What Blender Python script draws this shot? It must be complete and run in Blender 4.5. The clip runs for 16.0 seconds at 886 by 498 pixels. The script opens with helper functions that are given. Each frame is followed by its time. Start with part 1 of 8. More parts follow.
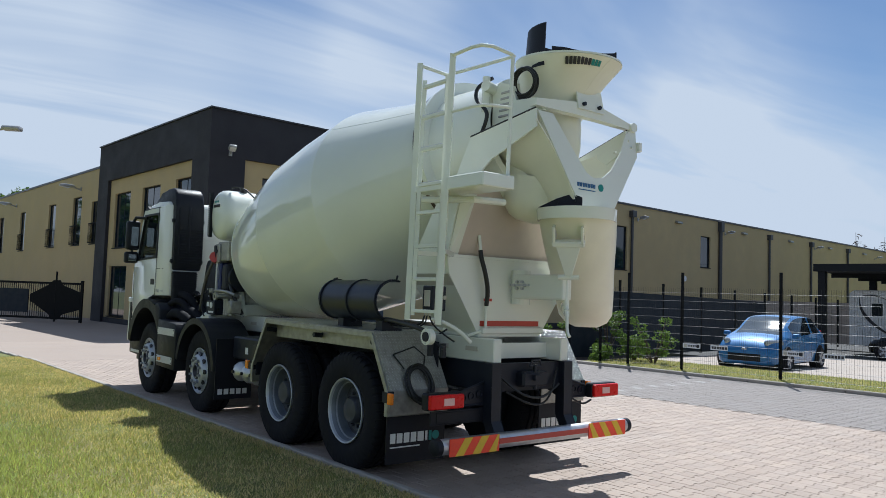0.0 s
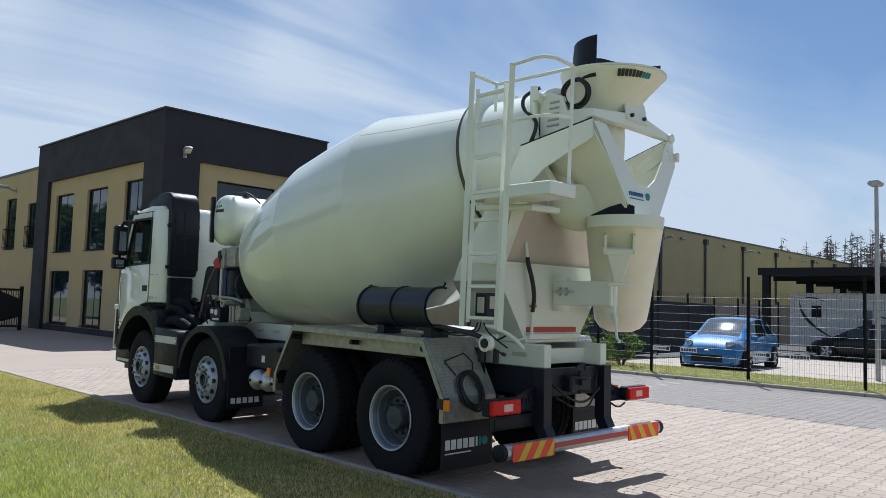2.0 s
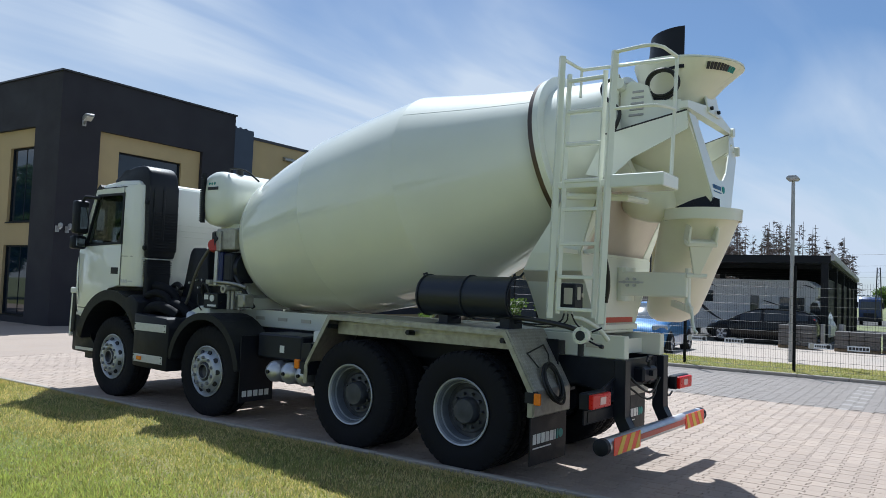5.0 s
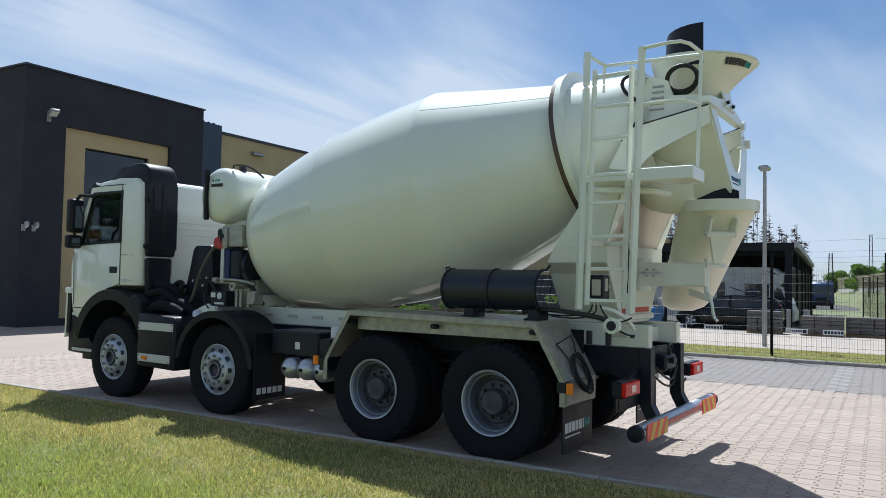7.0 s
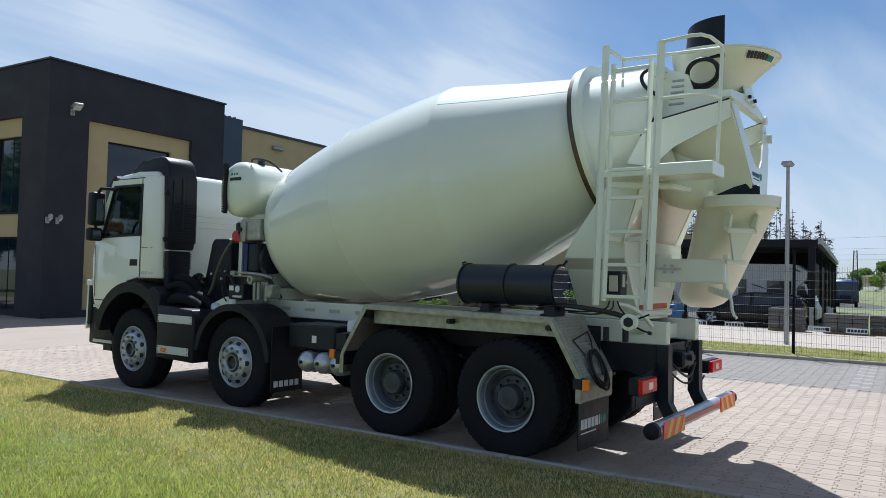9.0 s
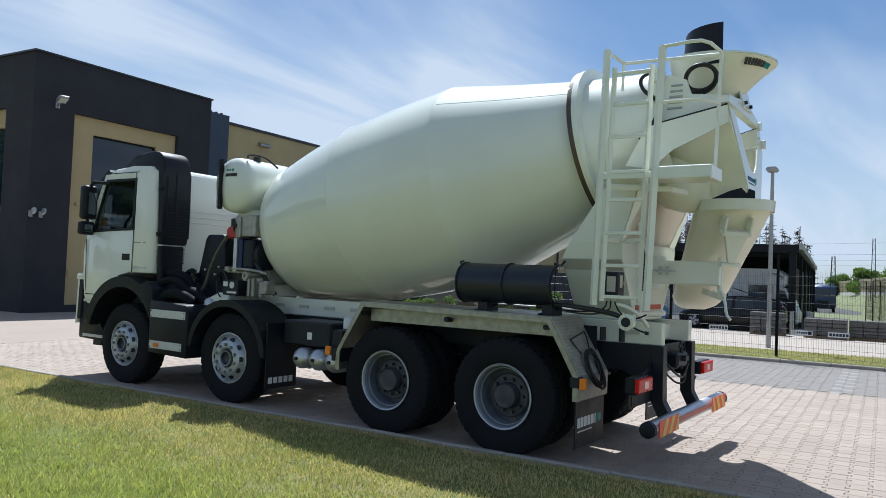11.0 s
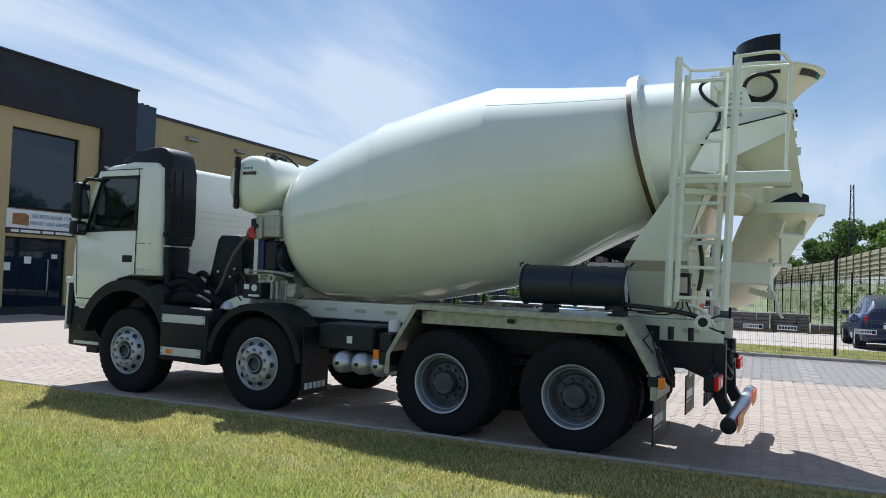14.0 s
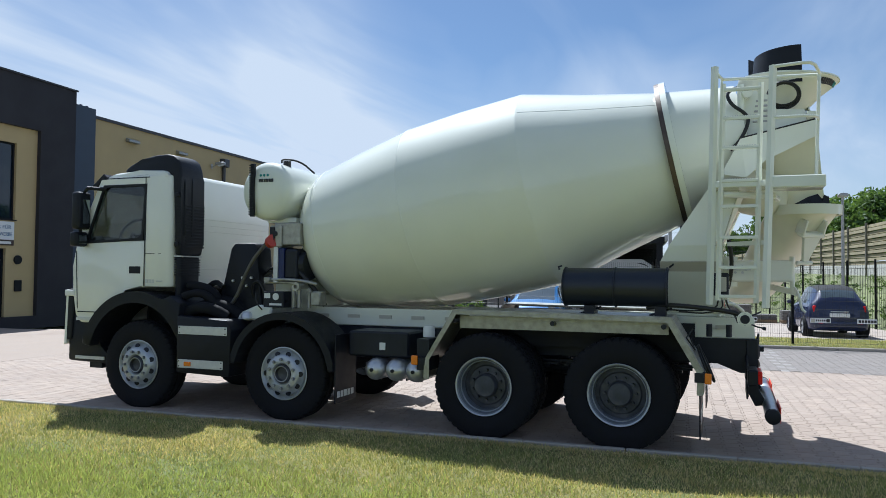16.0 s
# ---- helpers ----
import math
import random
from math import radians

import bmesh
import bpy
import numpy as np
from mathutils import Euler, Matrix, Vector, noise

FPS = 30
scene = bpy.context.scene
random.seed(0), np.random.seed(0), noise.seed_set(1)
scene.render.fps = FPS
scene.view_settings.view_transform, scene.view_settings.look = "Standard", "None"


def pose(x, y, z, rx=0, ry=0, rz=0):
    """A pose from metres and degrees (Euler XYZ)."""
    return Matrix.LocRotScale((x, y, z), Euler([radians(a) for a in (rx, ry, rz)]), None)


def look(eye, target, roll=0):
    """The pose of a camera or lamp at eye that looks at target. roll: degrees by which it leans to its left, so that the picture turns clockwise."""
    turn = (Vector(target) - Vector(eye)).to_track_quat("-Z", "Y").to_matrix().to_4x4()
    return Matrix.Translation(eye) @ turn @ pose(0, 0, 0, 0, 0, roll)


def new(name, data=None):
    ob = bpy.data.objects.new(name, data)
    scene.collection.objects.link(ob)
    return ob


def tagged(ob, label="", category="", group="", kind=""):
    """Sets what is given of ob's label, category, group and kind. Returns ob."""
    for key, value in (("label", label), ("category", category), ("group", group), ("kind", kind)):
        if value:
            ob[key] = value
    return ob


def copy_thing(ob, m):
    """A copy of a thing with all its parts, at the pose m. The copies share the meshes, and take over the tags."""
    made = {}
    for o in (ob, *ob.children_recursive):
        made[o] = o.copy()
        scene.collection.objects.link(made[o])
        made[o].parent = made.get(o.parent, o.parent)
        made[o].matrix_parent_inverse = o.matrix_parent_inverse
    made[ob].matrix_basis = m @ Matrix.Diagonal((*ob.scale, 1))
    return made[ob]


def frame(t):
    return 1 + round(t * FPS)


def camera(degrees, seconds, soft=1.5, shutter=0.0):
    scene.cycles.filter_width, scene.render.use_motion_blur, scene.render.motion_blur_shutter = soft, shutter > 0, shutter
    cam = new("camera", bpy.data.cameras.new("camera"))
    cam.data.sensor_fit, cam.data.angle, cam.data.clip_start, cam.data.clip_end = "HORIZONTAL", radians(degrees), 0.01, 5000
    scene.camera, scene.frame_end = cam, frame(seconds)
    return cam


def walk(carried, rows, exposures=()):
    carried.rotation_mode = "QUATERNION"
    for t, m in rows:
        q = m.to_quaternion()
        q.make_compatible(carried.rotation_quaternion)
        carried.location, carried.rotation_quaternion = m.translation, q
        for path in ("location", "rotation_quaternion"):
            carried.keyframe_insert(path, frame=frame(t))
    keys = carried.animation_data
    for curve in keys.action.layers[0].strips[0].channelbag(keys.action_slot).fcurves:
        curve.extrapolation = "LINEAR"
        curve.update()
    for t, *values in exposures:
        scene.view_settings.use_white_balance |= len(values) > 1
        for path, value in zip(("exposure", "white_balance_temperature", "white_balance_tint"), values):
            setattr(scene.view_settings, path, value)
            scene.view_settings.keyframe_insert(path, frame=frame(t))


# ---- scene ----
cam = camera(60.7, 16.0, soft=0.8)
SITE = -3.5   # the truck stands at this angle to the kerb and the buildings
PATH = [
    (0, (6.174, -5.009, 1.627), (4.611, -3.767, 1.753), 2.0),
    (0.5, (6.083, -5.166, 1.623), (4.556, -3.883, 1.764), 1.5),
    (1, (5.915, -5.35, 1.61), (4.414, -4.035, 1.753), 1.2),
    (1.5, (5.733, -5.535, 1.602), (4.255, -4.195, 1.737), 1.9),
    (2, (5.523, -5.831, 1.622), (4.076, -4.458, 1.763), 1.7),
    (2.5, (5.307, -6.045, 1.608), (3.896, -4.632, 1.721), 1.2),
    (3, (5.05, -6.226, 1.63), (3.686, -4.767, 1.727), 0.9),
    (3.5, (4.791, -6.426, 1.627), (3.464, -4.932, 1.719), 1.4),
    (6, (3.561, -7.146, 1.658), (2.467, -5.475, 1.753), 1.3),
    (6.5, (3.487, -7.275, 1.65), (2.428, -5.581, 1.737), 0.8),
    (7, (3.499, -7.281, 1.646), (2.391, -5.618, 1.729), 1.1),
    (7.5, (3.511, -7.25, 1.64), (2.349, -5.624, 1.733), 1.3),
    (8, (3.517, -7.241, 1.645), (2.358, -5.613, 1.734), 1.5),
    (8.5, (3.508, -7.239, 1.652), (2.357, -5.605, 1.728), 1.6),
    (9, (3.512, -7.247, 1.647), (2.361, -5.612, 1.715), 1.5),
    (11.5, (3.311, -7.441, 1.624), (2.214, -5.77, 1.694), 2.3),
    (12, (3.072, -7.525, 1.626), (2.015, -5.828, 1.683), 1.4),
    (12.5, (2.849, -7.685, 1.62), (1.828, -5.966, 1.679), 1.7),
    (13, (2.575, -7.877, 1.635), (1.577, -6.144, 1.692), 2.0),
    (13.5, (2.282, -8.024, 1.616), (1.339, -6.261, 1.679), 1.8),
    (14, (2.035, -8.139, 1.628), (1.147, -6.348, 1.697), 1.9),
    (14.5, (1.778, -8.306, 1.647), (0.931, -6.495, 1.698), 1.4),
    (15, (1.503, -8.417, 1.635), (0.725, -6.574, 1.671), 1.1),
    (15.5, (1.268, -8.521, 1.668), (0.525, -6.665, 1.716), 0.9),
    (16, (1.016, -8.689, 1.678), (0.306, -6.821, 1.746), 0.5),
]
walk(cam, [(t, pose(0, 0, 0, 0, 0, SITE) @ look(eye, target, roll)) for t, eye, target, roll in PATH],
     exposures=[(0.0, 0.28, 5620, 7), (3.5, 0.34, 5580, 7), (9.0, 0.38, 5550, 6), (16.0, 0.44, 5520, 7)])

# ---- world and sun ----
STREAKS = 84.0   # bearing of the cirrus streaks
SUN_UP = 56.5
SUN_DIR = Vector((-0.593, 0.805, 0.0)).normalized() * math.cos(radians(SUN_UP)) + Vector((0, 0, math.sin(radians(SUN_UP))))
world = bpy.data.worlds.new("world")
scene.world = world
world.use_nodes = True
wn, wl = world.node_tree.nodes, world.node_tree.links
wn.clear()
w_out, w_bg = wn.new("ShaderNodeOutputWorld"), wn.new("ShaderNodeBackground")
sky = wn.new("ShaderNodeTexSky")
sky.sky_type, sky.sun_disc = "NISHITA", False
sky.sun_elevation = radians(SUN_UP)
sky.sun_rotation = math.atan2(SUN_DIR.x, SUN_DIR.y)
sky.air_density, sky.dust_density, sky.ozone_density = 1.0, 0.5, 2.6
# long cirrus streaks: noise on a flat layer of air, drawn out along one direction
w_co, w_sep = wn.new("ShaderNodeTexCoord"), wn.new("ShaderNodeSeparateXYZ")
w_up, w_dx, w_dy = wn.new("ShaderNodeMath"), wn.new("ShaderNodeMath"), wn.new("ShaderNodeMath")
w_up.operation, w_dx.operation, w_dy.operation = "ADD", "DIVIDE", "DIVIDE"
w_up.inputs[1].default_value = 0.12
w_com, w_map = wn.new("ShaderNodeCombineXYZ"), wn.new("ShaderNodeMapping")
w_map.vector_type = "TEXTURE"
w_map.inputs["Rotation"].default_value = (0.0, 0.0, radians(STREAKS))
w_map.inputs["Scale"].default_value = (2.3, 0.75, 1.0)
wl.new(w_co.outputs["Generated"], w_sep.inputs["Vector"])
wl.new(w_sep.outputs["Z"], w_up.inputs[0])
wl.new(w_sep.outputs["X"], w_dx.inputs[0])
wl.new(w_up.outputs["Value"], w_dx.inputs[1])
wl.new(w_sep.outputs["Y"], w_dy.inputs[0])
wl.new(w_up.outputs["Value"], w_dy.inputs[1])
wl.new(w_dx.outputs["Value"], w_com.inputs["X"])
wl.new(w_dy.outputs["Value"], w_com.inputs["Y"])
wl.new(w_com.outputs["Vector"], w_map.inputs["Vector"])
w_no, w_ra = wn.new("ShaderNodeTexNoise"), wn.new("ShaderNodeValToRGB")
w_no.inputs["Scale"].default_value, w_no.inputs["Detail"].default_value = 1.0, 5.0
w_no.inputs["Roughness"].default_value, w_no.inputs["Distortion"].default_value = 0.52, 0.9
w_ra.color_ramp.elements[0].position, w_ra.color_ramp.elements[0].color = 0.40, (0, 0, 0, 1)
w_ra.color_ramp.elements[1].position, w_ra.color_ramp.elements[1].color = 0.72, (0.75, 0.75, 0.75, 1)
w_mix = wn.new("ShaderNodeMix")
w_mix.data_type = "RGBA"
w_mix.inputs["B"].default_value = (8.0, 8.4, 9.0, 1)
wl.new(w_map.outputs["Vector"], w_no.inputs["Vector"])
wl.new(w_no.outputs["Fac"], w_ra.inputs["Fac"])
# the veil thickens towards the horizon
w_haze, w_max = wn.new("ShaderNodeMapRange"), wn.new("ShaderNodeMath")
w_haze.inputs["From Min"].default_value, w_haze.inputs["From Max"].default_value = 0.02, 0.45
w_haze.inputs["To Min"].default_value, w_haze.inputs["To Max"].default_value = 0.62, 0.0
w_max.operation, w_max.use_clamp = "ADD", True
wl.new(w_sep.outputs["Z"], w_haze.inputs["Value"])
wl.new(w_haze.outputs["Result"], w_max.inputs[0])
wl.new(w_ra.outputs["Color"], w_max.inputs[1])
# banks of thicker cloud and clearer gaps: bearing, height and reach in degrees, strength
w_sum = w_max.outputs["Value"]
w_max.use_clamp = False
w_soft = wn.new("ShaderNodeMapRange")
w_soft.inputs["From Min"].default_value, w_soft.inputs["From Max"].default_value = 0.33, 0.62
w_soft.inputs["To Min"].default_value, w_soft.inputs["To Max"].default_value = 0.35, 1.25
wl.new(w_no.outputs["Fac"], w_soft.inputs["Value"])
for bearing, up, reach, strength in ((-75, 13, 13, 0.45), (-61, 12.5, 11, 0.45), (-52, 19, 7, 0.30), (-43, 12, 10, 0.40), (-29, 13, 11, 0.42), (-28, 16, 6, 0.25), (-26, 8, 11, 0.30), (-4, 10, 9, 0.25),
                                     (-65, 19, 9, -0.30), (-44, 17, 7, -0.25), (-20, 17.5, 10, -0.40), (-5, 17, 12, -0.40), (12, 11, 12, -0.35)):
    d = Vector((math.sin(radians(bearing)) * math.cos(radians(up)), math.cos(radians(bearing)) * math.cos(radians(up)), math.sin(radians(up))))
    w_dot, w_rim, w_mul, w_add = wn.new("ShaderNodeVectorMath"), wn.new("ShaderNodeMapRange"), wn.new("ShaderNodeMath"), wn.new("ShaderNodeMath")
    w_dot.operation, w_mul.operation, w_add.operation = "DOT_PRODUCT", "MULTIPLY", "ADD"
    w_dot.inputs[1].default_value = d
    w_rim.interpolation_type = "SMOOTHSTEP"
    w_rim.inputs["From Min"].default_value, w_rim.inputs["From Max"].default_value = math.cos(radians(reach)), 1.0
    w_rim.inputs["To Min"].default_value, w_rim.inputs["To Max"].default_value = 0.0, strength
    wl.new(w_co.outputs["Generated"], w_dot.inputs[0])
    wl.new(w_dot.outputs["Value"], w_rim.inputs["Value"])
    wl.new(w_rim.outputs["Result"], w_mul.inputs[0])
    wl.new(w_soft.outputs["Result"], w_mul.inputs[1])
    wl.new(w_sum, w_add.inputs[0])
    wl.new(w_mul.outputs["Value"], w_add.inputs[1])
    w_sum = w_add.outputs["Value"]
w_end = wn.new("ShaderNodeMapRange")
wl.new(w_sum, w_end.inputs["Value"])
wl.new(w_end.outputs["Result"], w_mix.inputs["Factor"])
wl.new(sky.outputs["Color"], w_mix.inputs["A"])
wl.new(w_mix.outputs["Result"], w_bg.inputs["Color"])
wl.new(w_bg.outputs["Background"], w_out.inputs["Surface"])
w_bg.inputs["Strength"].default_value = 0.064

sun = new("sun", bpy.data.lights.new("sun", "SUN"))
sun.data.energy, sun.data.angle, sun.data.color = 5.0, radians(0.5), (1.0, 0.945, 0.86)
sun.matrix_world = look(SUN_DIR * 60, (0, 0, 0))

# ---- materials ----


def mat(name, color, rough=0.5, metal=0.0, var=0.12, scale=6.0, bump=0.0, bump_scale=60.0, coat=0.0, random_obj=0.0,
        stain=None, stain_scale=0.7, stain_at=(0.5, 0.75), island=0.0, spec=0.5):
    """A surface with a colour that varies at two scales and a fine relief."""
    m = bpy.data.materials.new(name)
    m.use_nodes = True
    n, l = m.node_tree.nodes, m.node_tree.links
    p = n["Principled BSDF"]
    p.inputs["Metallic"].default_value = metal
    p.inputs["Coat Weight"].default_value = coat
    p.inputs["Specular IOR Level"].default_value = spec
    p.inputs["Coat Roughness"].default_value = 0.05
    co = n.new("ShaderNodeTexCoord")
    a = n.new("ShaderNodeTexNoise")
    a.inputs["Scale"].default_value, a.inputs["Detail"].default_value = scale, 6.0
    l.new(co.outputs["Object"], a.inputs["Vector"])
    hsv = n.new("ShaderNodeHueSaturation")
    hsv.inputs["Color"].default_value = (*color, 1)
    mr = n.new("ShaderNodeMapRange")
    mr.inputs["From Min"].default_value, mr.inputs["From Max"].default_value = 0.3, 0.7
    mr.inputs["To Min"].default_value, mr.inputs["To Max"].default_value = 1 - var, 1 + var
    l.new(a.outputs["Fac"], mr.inputs["Value"])
    value = mr.outputs["Result"]
    for socket, amount in (("Random", random_obj), ("Random Per Island", island)):
        if amount:
            src = n.new("ShaderNodeObjectInfo" if socket == "Random" else "ShaderNodeNewGeometry")
            m2 = n.new("ShaderNodeMapRange")
            m2.inputs["To Min"].default_value, m2.inputs["To Max"].default_value = 1 - amount, 1 + amount
            l.new(src.outputs[socket], m2.inputs["Value"])
            mul = n.new("ShaderNodeMath")
            mul.operation = "MULTIPLY"
            l.new(value, mul.inputs[0])
            l.new(m2.outputs["Result"], mul.inputs[1])
            value = mul.outputs["Value"]
    l.new(value, hsv.inputs["Value"])
    colour = hsv.outputs["Color"]
    if stain:
        s = n.new("ShaderNodeTexNoise")
        s.inputs["Scale"].default_value, s.inputs["Detail"].default_value = stain_scale, 5.0
        l.new(co.outputs["Object"], s.inputs["Vector"])
        r = n.new("ShaderNodeMapRange")
        r.inputs["From Min"].default_value, r.inputs["From Max"].default_value = stain_at
        l.new(s.outputs["Fac"], r.inputs["Value"])
        mx = n.new("ShaderNodeMix")
        mx.data_type = "RGBA"
        mx.inputs["B"].default_value = (*stain, 1)
        l.new(r.outputs["Result"], mx.inputs["Factor"])
        l.new(colour, mx.inputs["A"])
        colour = mx.outputs["Result"]
    l.new(colour, p.inputs["Base Color"])
    rr = n.new("ShaderNodeMapRange")
    rr.inputs["From Min"].default_value, rr.inputs["From Max"].default_value = 0.3, 0.7
    rr.inputs["To Min"].default_value, rr.inputs["To Max"].default_value = max(rough * 0.85, 0.02), min(rough * 1.15, 1.0)
    l.new(a.outputs["Fac"], rr.inputs["Value"])
    l.new(rr.outputs["Result"], p.inputs["Roughness"])
    if bump:
        b = n.new("ShaderNodeTexNoise")
        b.inputs["Scale"].default_value, b.inputs["Detail"].default_value = bump_scale, 4.0
        l.new(co.outputs["Object"], b.inputs["Vector"])
        bp = n.new("ShaderNodeBump")
        bp.inputs["Strength"].default_value, bp.inputs["Distance"].default_value = bump, 0.02
        l.new(b.outputs["Fac"], bp.inputs["Height"])
        l.new(bp.outputs["Normal"], p.inputs["Normal"])
    return m


def glass_mat(name, color, rough=0.02, trans=1.0):
    m = bpy.data.materials.new(name)
    m.use_nodes = True
    p = m.node_tree.nodes["Principled BSDF"]
    p.inputs["Base Color"].default_value = (*color, 1)
    p.inputs["Roughness"].default_value = rough
    p.inputs["Transmission Weight"].default_value = trans
    p.inputs["IOR"].default_value = 1.45
    return m


def leaf_mat(name, color, var=0.35, **more):
    m = mat(name, color, 0.55, 0, 0.15, 3.0, island=var, **more)
    p = m.node_tree.nodes["Principled BSDF"]
    p.inputs["Specular IOR Level"].default_value = 0.15
    l = m.node_tree.links
    n = m.node_tree.nodes
    tr, mx = n.new("ShaderNodeBsdfTranslucent"), n.new("ShaderNodeMixShader")
    tr.inputs["Color"].default_value = (color[0] * 1.6, color[1] * 1.5, color[2] * 0.8, 1)
    mx.inputs["Fac"].default_value = 0.35
    l.new(p.outputs["BSDF"], mx.inputs[1])
    l.new(tr.outputs["BSDF"], mx.inputs[2])
    l.new(mx.outputs["Shader"], n["Material Output"].inputs["Surface"])
    return m


IVORY = mat("ivory_paint", (0.77, 0.79, 0.70), 0.55, 0, 0.03, 1.5, coat=1.0, spec=0.2)
IVORY_MATT = mat("ivory_moulding", (0.78, 0.775, 0.64), 0.40, 0, 0.05, 3.0, 0.05, 30, coat=0.1)
CAB_WHITE = mat("cab_paint", (0.80, 0.80, 0.74), 0.5, 0, 0.02, 2.0, coat=0.8, spec=0.2)
SPLASH = mat("splash_sheet_beige", (0.55, 0.47, 0.40), 0.6, 0, 0.06, 4.0)
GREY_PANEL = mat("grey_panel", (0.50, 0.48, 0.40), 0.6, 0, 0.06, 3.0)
GALV = mat("galvanised_steel", (0.36, 0.355, 0.32), 0.42, 0.65, 0.22, 14, 0.10, 60)
ALU = mat("aluminium", (0.56, 0.57, 0.59), 0.40, 0.8, 0.14, 10)
RIM = mat("steel_rim", (0.46, 0.485, 0.53), 0.38, 0.5, 0.12, 10, 0.04, 40)
NUT = mat("wheel_nut_steel", (0.30, 0.31, 0.33), 0.42, 0.5, 0.2, 30)
# darker copy of the rim steel, holding the shade of the deep barrel
RIM_SHADE = mat("rim_barrel", (0.19, 0.21, 0.245), 0.45, 0.3, 0.15, 10, 0.04, 40)
STRIP = mat("brushed_strip", (0.62, 0.62, 0.60), 0.45, 0.15, 0.06, 20)
CHEQ = mat("worn_chequer", (0.46, 0.45, 0.42), 0.35, 0.6, 0.2, 20)
MIRROR = mat("mirror_glass", (0.34, 0.38, 0.38), 0.02, 1.0, 0.02, 3)
RIM_DARK = mat("rear_rim_disc", (0.06, 0.065, 0.08), 0.5, 0.3, 0.3, 9, stain=(0.15, 0.15, 0.16), stain_scale=6)
RUBBER = mat("tyre_rubber", (0.012, 0.0125, 0.0155), 0.8, 0, 0.25, 12, 0.1, 50, spec=0.2)
BLACK_PLASTIC = mat("black_plastic", (0.011, 0.0125, 0.018), 0.48, 0, 0.15, 10, 0.08, 120, spec=0.25)
CHASSIS = mat("chassis_paint", (0.013, 0.0155, 0.024), 0.42, 0, 0.2, 8, 0.04, 50, spec=0.3)
HOSE = mat("hose_rubber", (0.012, 0.012, 0.012), 0.45, 0, 0.1, 20)
HOSE_GREY = mat("worn_hose", (0.085, 0.08, 0.07), 0.5, 0, 0.25, 14)
DARK_TRAY = mat("chute_tray_plastic", (0.010, 0.014, 0.025), 0.40, 0, 0.12, 6, 0.05, 40)
BROWN_RING = mat("ring_track", (0.10, 0.075, 0.06), 0.4, 0.5, 0.2, 12)
RED_LENS = mat("red_lens", (0.62, 0.006, 0.005), 0.3, 0, 0.08, 40, spec=0.25)
PALE_LENS = mat("pale_lens", (0.75, 0.45, 0.40), 0.15, 0, 0.05, 40, coat=0.5)
ORANGE_LENS = mat("orange_lens", (0.85, 0.22, 0.01), 0.18, 0, 0.08, 60, coat=0.4)
RED_TAPE = mat("red_reflector", (0.45, 0.05, 0.03), 0.4, 0, 0.06, 30)
HAZ_RED = mat("hazard_red", (0.88, 0.055, 0.015), 0.4, 0, 0.05, 30)
HAZ_YELLOW = mat("hazard_yellow", (0.75, 0.48, 0.02), 0.4, 0, 0.05, 30)
PRINT_WHITE = mat("white_print", (0.75, 0.75, 0.72), 0.5, 0, 0.03, 20)
PRINT_BLACK = mat("black_print", (0.02, 0.02, 0.025), 0.5, 0, 0.03, 20)
PRINT_TEAL = mat("teal_print", (0.01, 0.22, 0.20), 0.5, 0, 0.03, 20)
PRINT_BLUE = mat("blue_print", (0.02, 0.10, 0.25), 0.5, 0, 0.03, 20)
BLUE_UNIT = mat("blue_unit", (0.01, 0.02, 0.10), 0.4, 0, 0.1, 8)
CAB_GLASS = glass_mat("cab_glass", (0.42, 0.47, 0.47))
TANK_WHITE = IVORY

STUCCO = mat("ochre_render", (0.48, 0.375, 0.20), 0.85, 0, 0.06, 1.2, 0.25, 90, stain=(0.44, 0.342, 0.18), stain_scale=0.35, stain_at=(0.45, 0.8))
ANTHRACITE = mat("anthracite_render", (0.025, 0.024, 0.031), 0.8, 0, 0.10, 1.2, 0.25, 90)
SHEET_BLUE = mat("blue_sheet", (0.038, 0.054, 0.085), 0.45, 0.2, 0.1, 2.0)
DARK_METAL = mat("dark_metal", (0.012, 0.014, 0.017), 0.6, 0.0, 0.15, 5, spec=0.2)
ROOF_EDGE = mat("roof_edge", (0.05, 0.05, 0.055), 0.4, 0.5, 0.1, 3)
PIPE_GREY = mat("downpipe_grey", (0.07, 0.07, 0.075), 0.5, 0.3, 0.12, 6)
LAMP_GREY = mat("lamp_housing", (0.38, 0.38, 0.38), 0.4, 0.3, 0.1, 8)
WINDOW_GLASS = mat("window_glass", (0.007, 0.016, 0.032), 0.03, 0, 0.2, 0.5, coat=0.2)
SIGN_WHITE = mat("sign_white", (0.75, 0.76, 0.78), 0.5, 0, 0.03, 6)
SIGN_BROWN = mat("sign_brown", (0.05, 0.03, 0.025), 0.5, 0, 0.05, 6)
BOX_BROWN = mat("crate_brown", (0.35, 0.16, 0.05), 0.6, 0, 0.1, 12)
PAVE_BED = mat("joint_sand", (0.26, 0.21, 0.175), 0.95, 0, 0.2, 6, 0.3, 80)
PAVE_BEIGE = mat("beige_paver", (0.365, 0.293, 0.24), 0.85, 0, 0.06, 2.5, 0.25, 140, random_obj=0.07, island=0.07, stain=(0.315, 0.25, 0.205), stain_scale=0.5, stain_at=(0.5, 0.8))
PAVE_GREY = mat("grey_paver", (0.235, 0.208, 0.19), 0.85, 0, 0.06, 2.5, 0.25, 140, island=0.04)
PAVE_WHITE = mat("white_paver", (0.30, 0.28, 0.26), 0.8, 0, 0.06, 3, 0.2, 140)
